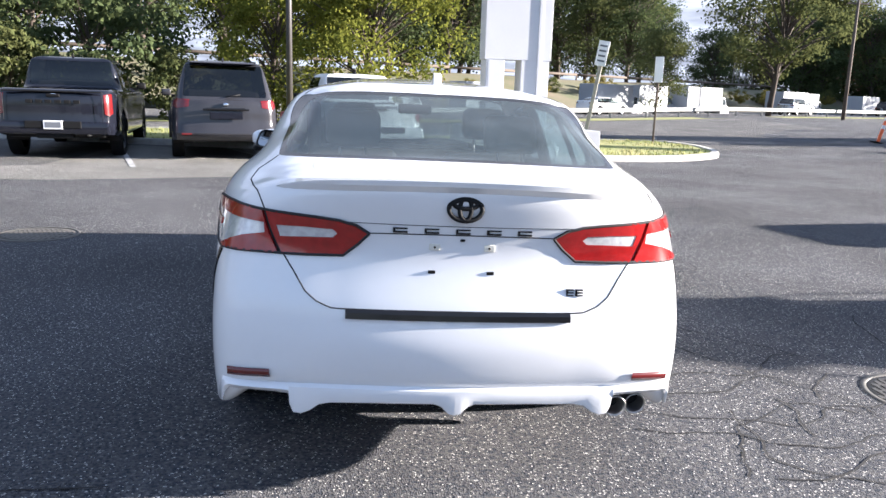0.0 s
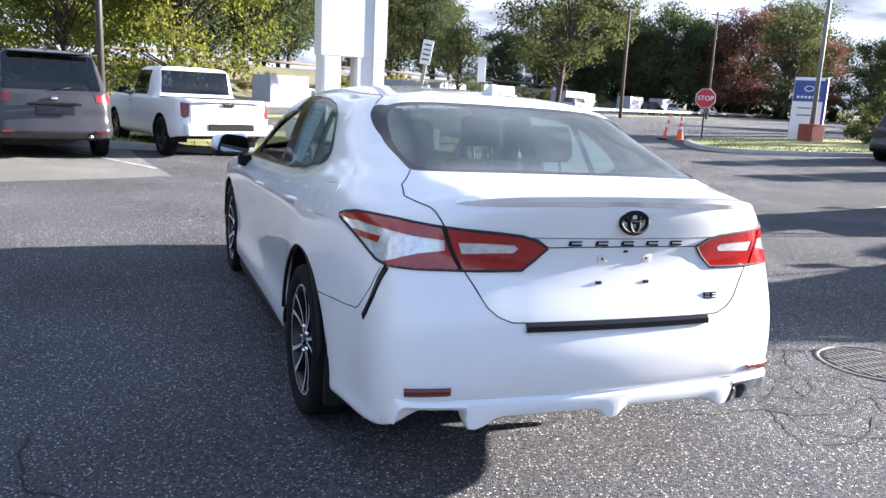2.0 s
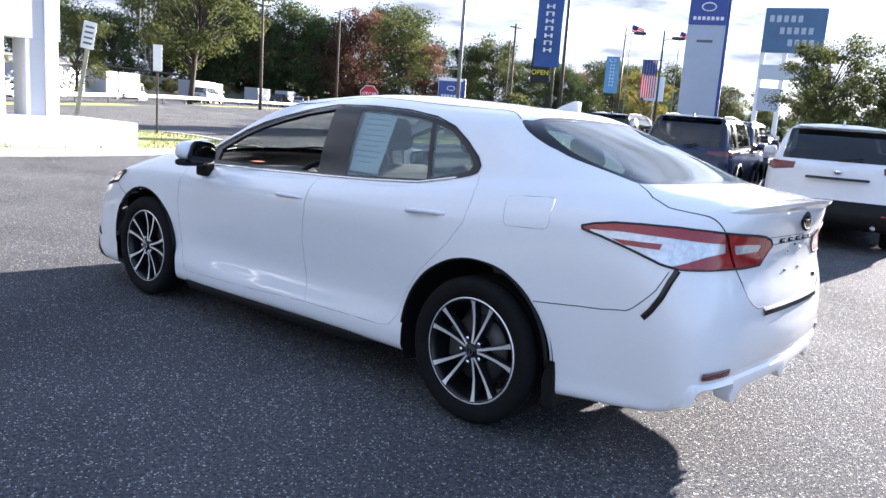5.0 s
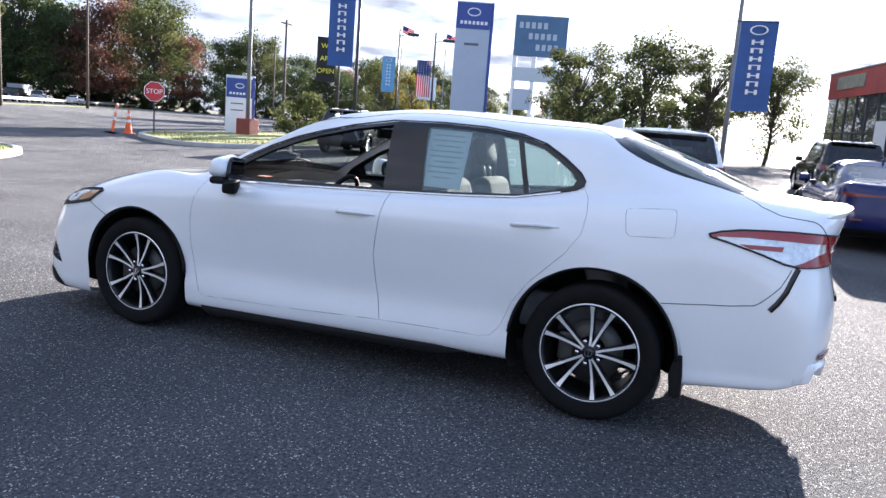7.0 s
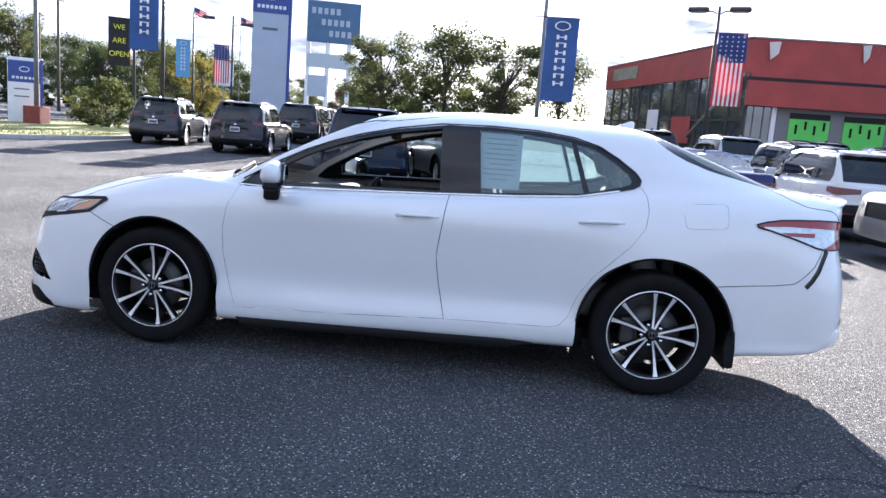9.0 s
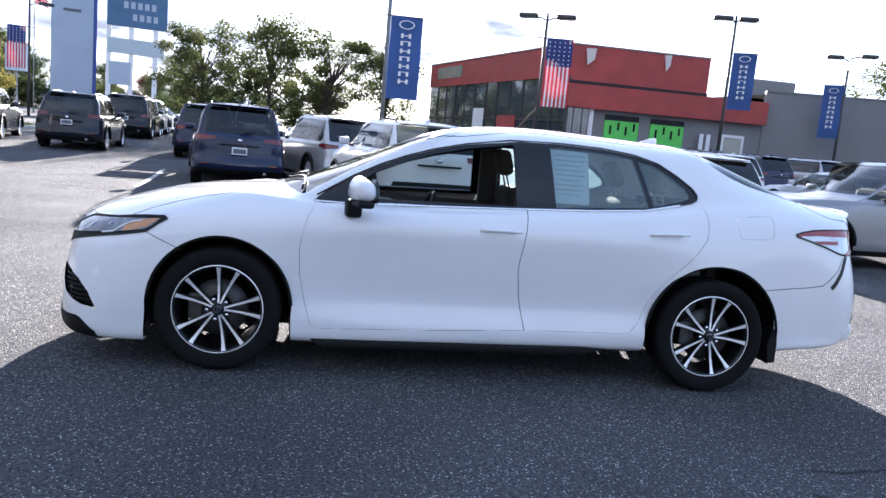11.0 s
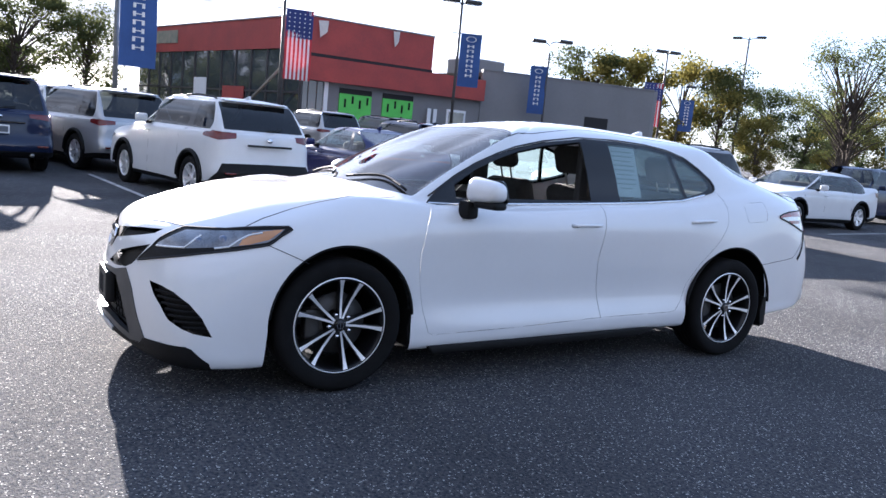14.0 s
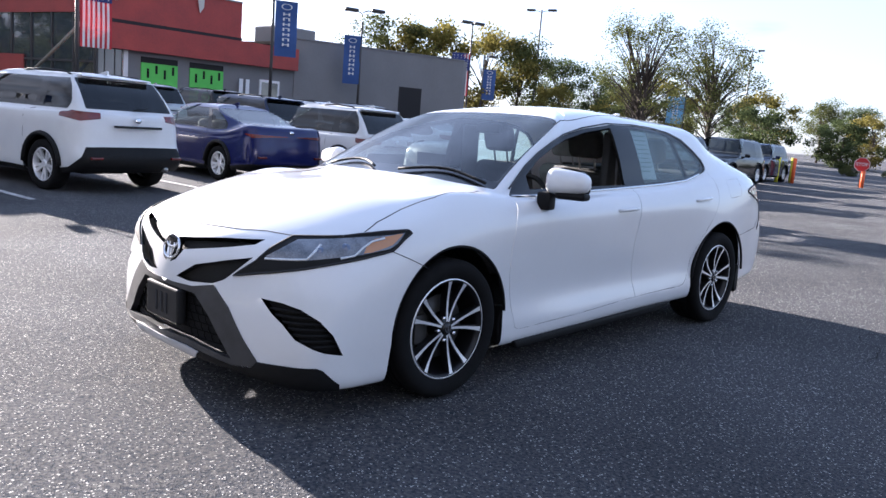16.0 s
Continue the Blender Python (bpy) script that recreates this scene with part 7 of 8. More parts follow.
def banner(x, y, z, width, height, kind, side=-1, phase=0.0, label=""):
    """A cloth banner beside a pole. side: -1 hangs to the left of the pole as seen from the car, 1 to the right."""
    b = thing("pole_banner", facing(x, y, z=terrain(x, y) + z), label, "banner")
    shift = Matrix.Translation((.08 if side > 0 else -.08 - width, 0, 0))

    def add(name, bm, m, dx=0.0, dz=0.0, fy=0.0, lab=""):
        o = part(name, bm, m, b, lab)
        o.matrix_basis = shift @ Matrix.Translation((dx, fy, dz))
        return o
    if kind == "flag":
        for k in range(13):
            w_ = width / 13
            bm = cloth(w_, height, .03, phase + k * .17, 2, 12)
            add("stripe", bm, CLOTH_RED if k % 2 == 0 else CLOTH_WHITE, k * w_)
        add("canton", cloth(width, height * .40, .03, phase, 8, 8), CLOTH_NAVY, 0, height * .60, -.03, "navy field with white stars")
        for r_ in range(6):
            for c_ in range(5):
                add("star", box((-.028, -.004, -.028), (.028, .004, .028), .006), CLOTH_WHITE, width * (.12 + .19 * c_), height * (.635 + .062 * r_), -.075)
    else:
        add("cloth", cloth(width, height, .05, phase), {"blue": CLOTH_BLUE, "pale": CLOTH_PALE, "open": CLOTH_BLACK}[kind])
        if kind == "open":
            for k, word in enumerate(("WE", "ARE", "OPEN")):
                o = letters(word, width * .36, YELLOW, b, shift @ Matrix.Translation((width / 2, -.09, height * (.80 - .28 * k))), .01, "word", "yellow capital letters")
        else:                                   # a column of plain white marks in place of the maker's name
            o = add("mark", lathe([(width * .20, -.01), (width * .25, -.01), (width * .25, .01), (width * .20, .01)], 20, axis="z", closed=True), CLOTH_WHITE, width / 2, height * .90, -.07)
            o.matrix_basis = o.matrix_basis @ Euler((radians(90), 0, 0)).to_matrix().to_4x4() @ Matrix.Diagonal((1, .55, 1, 1))
            for k in range(7):
                zz = height * (.74 - .092 * k)
                bm = box((width * .34, -.012, zz), (width * .42, .0, zz + height * .055), .004)
                box((width * .58, -.012, zz), (width * .66, .0, zz + height * .055), .004, bm)
                if k % 2 == 0:
                    box((width * .42, -.012, zz + height * .022), (width * .58, .0, zz + height * .034), .002, bm)
                else:
                    box((width * .42, -.012, zz + height * .045), (width * .58, .0, zz + height * .055), .002, bm)
                add("letter_bar", bm, CLOTH_WHITE, 0, 0, -.07)
    part("bracket", tube([(-.40 * side, 0, height), ((width + .1) * side, 0, height)], .02, 6), POLE_DARK, b)
    return b


def flag_on_top(x, y, z, label):
    f = thing("flag", facing(x, y, z=z), label, "flag")
    part("staff", tube([(0, 0, -1.6), (0, 0, .9)], .02, 6), POLE_GREY, f)
    for k in range(7):
        part("stripe", cloth(1.1, .085, .06, .4 + k * .1, 8, 1), CLOTH_RED if k % 2 == 0 else CLOTH_WHITE, f).matrix_basis = Matrix.Translation((0, 0, .25 + k * .085)) @ Euler((0, radians(18), 0)).to_matrix().to_4x4()
    part("canton", cloth(.45, .34, .04, .4, 4, 3), CLOTH_NAVY, f).matrix_basis = Matrix.Translation((0, -.02, .50)) @ Euler((0, radians(18), 0)).to_matrix().to_4x4()


stop_sign(facing(19.64, 21.4), "red octagonal stop sign on a dark post at the lot entrance", 1.76, .41)
stop_sign(facing(7.71, -35.13), "small red stop sign at the far exit", 1.1, .36)


def cone(x, y, tall, label, lean=0.0):
    c = thing("traffic_cone", Matrix.Translation((x, y, terrain(x, y) + .005)) @ Euler((0, radians(lean), 0)).to_matrix().to_4x4(), label, "traffic cone")
    part("foot", box((-.20, -.20, 0), (.20, .20, .04), .015), BLACK if lean else ORANGE, c)
    r0, r1 = (.15, .035) if not lean else (.06, .05)
    part("body", lathe([(r0, .04), (r1, tall), (r1 * .6, tall + .015), (.001, tall + .015)], 20, axis="z"), ORANGE, c, "orange body")
    for f in (.45, .72):
        ra_, rb_ = r0 + (r1 - r0) * f, r0 + (r1 - r0) * (f + .12)
        part("band", lathe([(ra_ + .004, .04 + (tall - .04) * f), (rb_ + .004, .04 + (tall - .04) * (f + .12))], 20, axis="z"), CLOTH_WHITE, c, "white reflective band")


cone(19.62, 22.68, .95, "orange traffic cone with white bands")
cone(18.93, 22.86, 1.15, "leaning orange delineator post", lean=14)
for k, (x, y) in enumerate(((9.4, -30.99), (9.7, -31.59), (9.9, -30.38))):
    pole(x, y, 1.15, .08, YELLOW if k else ORANGE, "bright guard post at the lot exit", name="bollard", top=.08, cat="bollard")
pole(7.51, -34.84, .8, .09, ORANGE, "short orange guard post", name="bollard", top=.09, cat="bollard")

# white double-column pylon on its plinth
py = thing("sign_pylon", Matrix.Translation((3.88, 17.0, terrain(3.9, 17.0))) @ Euler((0, 0, radians(4))).to_matrix().to_4x4(), "tall white clad sign pylon with two legs on a low plinth", "sign pylon")
part("plinth", box((-1.58, -2.35, 0), (1.60, .55, .70), .01), PYLON_WHITE, py, "low white plinth")
part("leg", box((-.86, -.30, .68), (-.36, .30, 2.50), .008), PYLON_WHITE, py)
part("leg", box((.10, -.30, .68), (.86, .30, 2.50), .008), PYLON_WHITE, py)
part("leg_recess", box((-.80, -.312, .70), (-.70, -.298, 2.40), .003), PYLON_WHITE, py)
part("rib", box((.52, -.345, .70), (.62, -.30, 9.55), .008), PYLON_WHITE, py, "upright rib on the front")
part("panel", box((-.90, -.31, 2.42), (.52, .31, 9.6), .008), PYLON_WHITE, py, "white upper panel")
part("side_panel", box((.62, -.31, 2.42), (.90, .31, 9.6), .008), PYLON_WHITE, py)
for z in (4.4, 6.6):
    part("panel_joint", box((-.89, -.314, z), (.51, -.309, z + .012)), SIGN_GREYBLUE, py)

# small signs by the islands
sg = thing("road_sign", facing(9.03, 19.82), "blank white sign on a thin brown post", "sign")
part("post", box((-.03, -.02, 0), (.03, .02, 2.2), .004), WOOD_POLE, sg)
part("plate", box((-.12, -.03, 2.02), (.14, -.015, 2.80), .006), SIGN_WHITE, sg)
sg = thing("road_sign", facing(7.3, 21.56) @ Euler((0, radians(9), 0)).to_matrix().to_4x4(), "leaning white notice on a wooden post", "sign")
part("post", box((-.06, -.04, 0), (.06, .04, 2.9), .008), mat("pale_timber", (.38, .36, .30), .85, noise_amount=.3), sg)
part("plate", box((-.20, -.07, 2.55), (.16, -.045, 3.35), .006), SIGN_WHITE, sg)
for k in range(4):
    part("print_bar", box((-.14, -.075, 2.68 + k * .16), (.10, -.069, 2.74 + k * .16)), INK, sg)
pole(-2.29, 19.97, 8.5, .10, POLE_DARK, "dark bronze light pole on a red foot", base=(.28, .75), arms=((.5, 8.4, 60),))
pole(24.48, 20.47, 9.0, .10, POLE_GREY, "tall grey light pole on a red concrete foot", base=(.36, .85, 1), arms=((.6, 8.9, 180),))
# entrance sign of the dealership
es = thing("entrance_sign", facing(25.18, 21.38), "white slab sign with a blue head and a silver mark", "sign")
part("slab", box((-.68, -.12, 0), (.62, .12, 2.75), .02), SIGN_WHITE, es)
part("blue_head", box((-.66, -.135, 1.75), (.50, -.115, 2.62), .005), SIGN_BLUE, es, "blue panel")
part("side_band", box((.50, -.13, .1), (.62, -.112, 2.7), .004), SIGN_BLUE, es)
for k in range(6):
    part("letter_bar", box((-.52 + k * .15, -.145, 1.88), (-.42 + k * .15, -.134, 1.98), .003), SIGN_WHITE, es)
part("mark", tube([(.18 * math.cos(a) - .07, -.14, 2.28 + .10 * math.sin(a)) for a in (math.tau * k / 24 for k in range(25))], .018, 6, cap=False), SIGN_WHITE, es)
for z in (1.45, 1.15):
    part("print_bar", box((-.45, -.126, z), (.1, -.119, z + .05)), INK, es)
# tall dealership pylon
tp = thing("sign_pylon", facing(57.13, 21.89, z=terrain(57, 22) - .65), "tall silver-blue pylon sign with a dark blue head", "sign pylon")
part("slab", box((-1.5, -.35, 0), (1.35, .35, 12.1), .05), SIGN_GREYBLUE, tp)
part("edge", box((1.35, -.33, 0), (1.6, .35, 12.1), .03), SIGN_BLUE, tp)
part("blue_head", box((-1.48, -.40, 9.9), (1.33, -.34, 12.0), .01), SIGN_BLUE, tp, "dark blue head panel")
for k in range(7):
    part("letter_bar", box((-1.15 + k * .34, -.43, 10.25), (-.92 + k * .34, -.395, 10.52), .01), SIGN_WHITE, tp)
part("mark", tube([(.52 * math.cos(a) - .05, -.42, 11.25 + .30 * math.sin(a)) for a in (math.tau * k / 24 for k in range(25))], .05, 6, cap=False), SIGN_WHITE, tp)
part("print_bar", box((-.7, -.37, 8.55), (.5, -.345, 8.75)), INK, tp)
# mall sign far off
ms = thing("billboard_sign", facing(103.34, 28.52, z=terrain(103, 28) - 1.0), "large blue mall sign on three white posts", "sign")
for x in (-3.4, -.7, 2.3):
    part("post", box((x - .3, -.3, 0), (x + .3, .3, 13.2), .02), SIGN_WHITE, ms)
part("panel", box((-3.7, -.5, 12.8), (3.7, .5, 18.4), .05), mat("sign_steel_blue", (.06, .13, .24), .5, noise_amount=.15, noise_scale=.5), ms, "steel blue panel with pale bars")
part("second_panel", box((-3.5, -.45, 9.3), (3.4, .45, 11.2), .05), mat("sign_pale_blue", (.42, .48, .52), .5, noise_amount=.1), ms)
part("third_panel", box((-3.3, -.4, 5.2), (-.7, .4, 8.2), .04), SIGN_GREYBLUE, ms)
for z, x0, n_ in ((16.6, -3.1, 5), (15.1, -1.7, 5), (13.6, -.6, 4)):
    for k in range(n_):
        part("letter_bar", box((x0 + k * .85, -.56, z), (x0 + k * .85 + .55, -.49, z + .85), .03), SIGN_GREYBLUE, ms)

# banners on the lot's lamp posts
pole(25.96, 15.88, 9.2, .09, POLE_DARK, "dark lamp post carrying a blue banner", arms=((.5, 8.0, 20),))
banner(25.66, 15.84, 3.45, 1.1, 3.3, "blue", -1, .3, "blue cloth banner with a column of white marks")
pole(34.29, 21.52, 8.6, .09, POLE_DARK, "dark lamp post with a banner", arms=((.7, 8.3, -60),))
banner(34.2, 21.62, 3.05, 1.05, 2.45, "open", -1, 1.3, "black banner lettered in yellow")
pole(50.44, 25.48, 8.2, .09, POLE_DARK, "dark lamp post with a pale blue banner", arms=((.7, 7.8, -60),))
banner(50.34, 25.58, 3.35, 1.0, 2.7, "pale", -1, 2.0, "pale blue cloth banner")
pole(51.82, 23.04, 8.2, .09, POLE_DARK, "dark lamp post with a flag banner", arms=((.7, 7.6, -60),))
banner(51.72, 23.14, 3.2, 1.1, 2.8, "flag", -1, .8, "stars and stripes banner")
sb = thing("road_sign", facing(58.15, 26.2), "pale blank board on a post", "sign")
part("post", box((-.06, -.05, 0), (.06, .05, 3.6)), POLE_GREY, sb)
part("plate", box((-.8, -.09, 3.2), (.8, -.055, 5.2), .02), SIGN_GREYBLUE, sb)
for x, y, z in ((59.41, 29.49, 9.2), (65.66, 27.72, 9.4)):
    pole(x, y, z - .6, .05, POLE_GREY, "thin grey metal flag pole", name="flagpole", cat="flagpole")
    flag_on_top(x, y, z, "waving stars and stripes flag")
pole(26.9, 0.28, 9.4, .10, POLE_GREY, "tall grey pole carrying a large blue banner", name="banner_pole", cat="pole")
banner(26.79, 0.28, 2.6, 1.3, 3.3, "blue", 1, .9, "large blue cloth banner with white marks")
pole(31.3, -7.5, 7.4, .10, POLE_DARK, "dark twin-arm lamp post with a flag banner", arms=((.55, 7.2, 70), (.55, 7.2, 250)))
banner(31.2, -7.5, 3.05, 1.25, 3.2, "flag", 1, .2, "stars and stripes banner hung lengthwise")
flag_on_top(31.3, -7.5, 9.0, "small stars and stripes flag on the lamp post")
pole(30.6, -16.7, 8.2, .09, POLE_DARK, "dark lamp post with two tilted floodlights", arms=((.25, 8.0, 75), (.25, 8.0, 255)), lamp=POLE_DARK)
banner(30.55, -16.7, 3.75, 1.1, 2.7, "blue", 1, 1.6, "blue cloth banner with white marks")
flag_on_top(30.6, -16.7, 9.6, "small stars and stripes flag on the lamp post")
pole(35.57, -26.58, 7.0, .09, POLE_DARK, "dark lamp post with twin box lamps", arms=((.45, 7.6, 75), (.7, 7.75, 255)))
banner(35.47, -26.58, 3.1, 1.05, 3.0, "blue", -1, 2.2, "faded blue banner torn along one edge")
pole(38.52, -40.21, 9.2, .09, POLE_DARK, "dark lamp post with two tilted floodlights", arms=((.25, 9.0, 75), (.25, 9.0, 255)))
banner(38.42, -40.21, 3.4, 1.4, 3.3, "flag", -1, 1.1, "faded stars and stripes banner")
pole(46.7, -51.18, 8.0, .09, POLE_DARK, "dark lamp post with a blue banner", arms=((.6, 7.8, 250),))
banner(46.7, -51.18, 3.7, 1.2, 2.9, "blue", 1, .5, "blue cloth lamp-post banner")
pole(23.98, -48.48, 6.6, .08, POLE_DARK, "dark lamp post at the lot's end", arms=((.5, 6.5, 200),))
banner(23.88, -48.38, 2.6, 1.2, 2.0, "pale", -1, 2.9, "pale blue cloth banner")
pole(46.69, -59.52, 13.5, .13, POLE_GREY, "tall grey light mast", arms=((.8, 13.4, 20), (.8, 13.4, 200)))
pole(42.66, -103.81, 15.0, .14, POLE_GREY, "tall grey light mast", arms=((.8, 14.8, 20), (.8, 14.8, 200)))
for x, y, h in ((57.56, 64.93, 11.5), (58.68, 41.29, 9.8), (14.25, 65.42, 11.0), (37.25, 52.18, 9.0), (89.88, 63.74, 12.0)):
    u = thing("utility_pole", Matrix.Translation((x, y, terrain(x, y))), "weathered wooden utility pole with a cross-arm", "utility pole")
    part("pole", tube([(0, 0, 0), (0, 0, h)], .15, 10, taper=.10), WOOD_POLE, u)
    part("cross_arm", box((-1.1 * .8, -.06, h - .4), (1.1 * .8, .06, h - .28), .01), WOOD_POLE, u)
# lattice mast beyond the railway
lm = thing("lattice_mast", Matrix.Translation((50.5, 94.0, 4.0)), "steel lattice mast beyond the railway", "mast")
for k in range(4):
    sx, sy = (-1, 1)[k % 2], (-1, 1)[k // 2]
    part("leg", tube([(sx * .9, sy * .9, 0), (sx * .45, sy * .45, 16)], .07, 6), POLE_GREY, lm)
for k in range(10):
    z0_, z1_ = k * 1.6, (k + 1) * 1.6
    a0, a1 = .9 - .45 * z0_ / 16, .9 - .45 * z1_ / 16
    for p, q in (((-a0, -a0, z0_), (a1, -a1, z1_)), ((a0, -a0, z0_), (-a1, -a1, z1_)), ((-a0, -a0, z0_), (-a1, a1, z1_)), ((-a0, a0, z0_), (-a1, -a1, z1_)), ((a1, -a1, z1_), (-a1, -a1, z1_))):
        part("brace", tube([p, q], .04, 5), POLE_GREY, lm)


# ---- the red and grey building ----
def wall_slab(name, a, b, z0, z1, thick, material, parent, label="", out=0.0):
    """An upright slab from a to b (plan), standing out of the line by out towards the lot."""
    a, b = Vector(a), Vector(b)
    way = (b - a).normalized()
    nrm = Vector((way.y, -way.x))
    if nrm.dot(Vector((-5, 0)) - a) < 0:
        nrm = -nrm
    p = [a + nrm * out, b + nrm * out, b + nrm * (out - thick), a + nrm * (out - thick)]
    bm = bmesh.new()
    lo = [bm.verts.new((q.x, q.y, z0)) for q in p]
    hi = [bm.verts.new((q.x, q.y, z1)) for q in p]
    bm.faces.new(lo); bm.faces.new(hi)
    for k in range(4):
        bm.faces.new((lo[k], lo[(k + 1) % 4], hi[(k + 1) % 4], hi[k]))
    bmesh.ops.recalc_face_normals(bm, faces=bm.faces)
    return part(name, bm, material, parent, label, smooth=False)


def building():
    b = thing("dealership_building", pose(0, 0, 0), "low showroom wrapped in red sheeting with a plain grey wing", "building")
    g = .32
    K, KR, KL, G0, G1 = (38.5, -11.1), (38.5, -19.7), (60.9, -5.8), (38.05, -23.3), (34.7, -35.4)
    mixp = lambda p, q, f: (p[0] + (q[0] - p[0]) * f, p[1] + (q[1] - p[1]) * f)
    # right front
    wall_slab("red_fascia", K, KR, 5.40, 7.42, .5, RED_WRAP, b, "red wrapped upper fascia", .0)
    wall_slab("lower_fascia", mixp(K, KR, .0), G0, 3.85, 5.18, .6, RED_WRAP, b, "red wrapped lower fascia", .45)
    # near-black slab: the shade between the two fascias, put in as colour
    wall_slab("fascia_gap_shade", K, KR, 5.18, 5.40, .5, DARK_GAP, b, "", .10)
    wall_slab("coping", K, KR, 7.42, 7.50, .6, mat("coping_metal", (.22, .20, .19), .5, metal=.4), b, "", .06)
    f0 = mixp(K, G0, .13)
    wall_slab("front_wall", f0, G0, g - .3, 3.85, .3, GREY_WALL, b, "grey wall", -.05)
    for s, e in ((.20, .37), (.43, .60)):
        wall_slab("window_head", mixp(K, G0, s), mixp(K, G0, e), 3.30, 3.62, .1, DARK_GAP, b, "", .0)
        board = wall_slab("window_board", mixp(K, G0, s), mixp(K, G0, e), 1.4, 3.30, .1, GREEN_BOARD, b, "bright green sheathing board", .02)
        for k in range(4):
            q = mixp(mixp(K, G0, s), mixp(K, G0, e), .15 + .23 * k)
            q2 = mixp(mixp(K, G0, s), mixp(K, G0, e), .15 + .23 * k + .06)
            wall_slab("board_mark", q, q2, 2.5 + .25 * (k % 2), 3.0 + .2 * (k % 2), .02, BLACK, board, "", .035)
    for s, e, m, z in ((.675, .695, SIGN_WHITE, 3.0), (.71, .73, SIGN_WHITE, 3.0)):
        wall_slab("notice", mixp(K, G0, s), mixp(K, G0, e), 1.6, z, .04, m, b, "", .3)
    wall_slab("door_frame", mixp(K, G0, .80), mixp(K, G0, .915), g, 3.1, .1, SIGN_WHITE, b, "", .02)
    wall_slab("door_pane", mixp(K, G0, .812), mixp(K, G0, .903), g + .2, 2.95, .1, SHOP_GLASS, b, "", .04)
    wall_slab("corner_post", mixp(K, G0, .12), mixp(K, G0, .14), g - .3, 3.85, .25, SIGN_WHITE, b, "white corner post", .05)
    # glazed front on both sides of the corner
    for k in range(3):
        wall_slab("shop_window", mixp(K, f0, k / 3 + .01), mixp(K, f0, (k + 1) / 3 - .01), g, 3.85, .06, SHOP_GLASS, b, "", -.1)
        wall_slab("mullion", mixp(K, f0, k / 3 - .012), mixp(K, f0, k / 3 + .012), g, 3.85, .12, POLE_DARK, b, "", -.05)
    wall_slab("red_fascia", K, KL, 5.60, 7.42, .5, RED_WRAP, b, "red wrapped fascia", .0)
    wall_slab("coping", K, KL, 7.42, 7.50, .6, mat("coping_metal_2", (.22, .20, .19), .5, metal=.4), b, "", .06)
    wall_slab("sign_scar", mixp(K, KL, .70), mixp(K, KL, .92), 6.2, 7.1, .05, mat("scraped_board", (.35, .30, .22), .8, colour2=(.15, .18, .14), noise_scale=1.5), b, "scraped patch of an old sign", .05)
    for k in range(12):
        wall_slab("shop_window", mixp(K, KL, k / 12 + .003), mixp(K, KL, (k + 1) / 12 - .003), g, 5.60, .06, SHOP_GLASS, b, "", -.1)
        wall_slab("mullion", mixp(K, KL, k / 12 - .003), mixp(K, KL, k / 12 + .003), g, 5.60, .12, POLE_DARK, b, "", -.03)
    wall_slab("transom", K, KL, 3.0, 3.12, .12, POLE_DARK, b, "", -.03)
    wall_slab("poster", mixp(K, KL, .28), mixp(K, KL, .40), 1.6, 3.3, .05, RED_WRAP, b, "red poster", .0)
    wall_slab("poster", mixp(K, KL, .50), mixp(K, KL, .58), 1.9, 3.8, .05, SIGN_WHITE, b, "white banner sheets", .0)
    part("loose_strut", tube([(38.2, -10.8, 5.5), (40.2, -9.6, 3.4), (42.3, -9.0, 2.0)], .10, 6), mat("torn_trim", (.30, .26, .20), .8, noise_amount=.3), b, "torn trim hanging from the fascia")
    for s, w_, z in ((.10, .07, 6.5), (.66, .05, 6.6)):
        bm = bmesh.new()
        a, c = mixp(K, KR, s), mixp(K, KR, s + w_)
        vs = [bm.verts.new((a[0] - .06, a[1], z + .75)), bm.verts.new((c[0] - .10, c[1], z + .8)), bm.verts.new((c[0] - .22, c[1] + .1, z + .15)), bm.verts.new((a[0] - .18, a[1] - .1, z - .2))]
        bm.faces.new(vs)
        part("torn_flap", bm, mat("wrap_underside", (.55, .52, .48), .8, noise_amount=.15), b, "loose pale flap of sheeting", smooth=False)
    # grey wing
    wall_slab("grey_wing", G0, G1, g - .4, 5.85, .4, GREY_WALL, b, "plain grey wall", .0)
    wall_slab("coping", G0, G1, 5.85, 5.93, .55, GREY_WALL, b, "", .06)
    wall_slab("gate_opening", mixp(G0, G1, .60), mixp(G0, G1, .74), g - .3, 3.6, .08, DARK_GAP, b, "dark loading door", .03)
    wall_slab("wing_end", G1, (60, -34), g - .4, 5.85, .4, GREY_WALL, b, "", 0)
    # roofs and roof plant
    bm = bmesh.new()
    for poly, z in (([(K[0], K[1]), (KL[0], KL[1]), (60, -21), (KR[0], KR[1])], 7.1), ([(G0[0], G0[1]), (60, -21), (60, -34), (G1[0], G1[1])], 5.7)):
        bm.faces.new([bm.verts.new((x, y, z)) for x, y in poly])
    part("roof", bm, mat("flat_roof_felt", (.12, .12, .12), .9, noise_amount=.3), b, smooth=False)
    part("roof_unit", box((41, -27.0, 5.7), (44, -24.0, 6.9), .1), GREY_WALL, b, "grey roof plant box")


building()
# distant vehicles on the highway
TRUCK_WHITE = mat("truck_white", (.30, .315, .34), .45, noise_amount=.06, noise_scale=1)


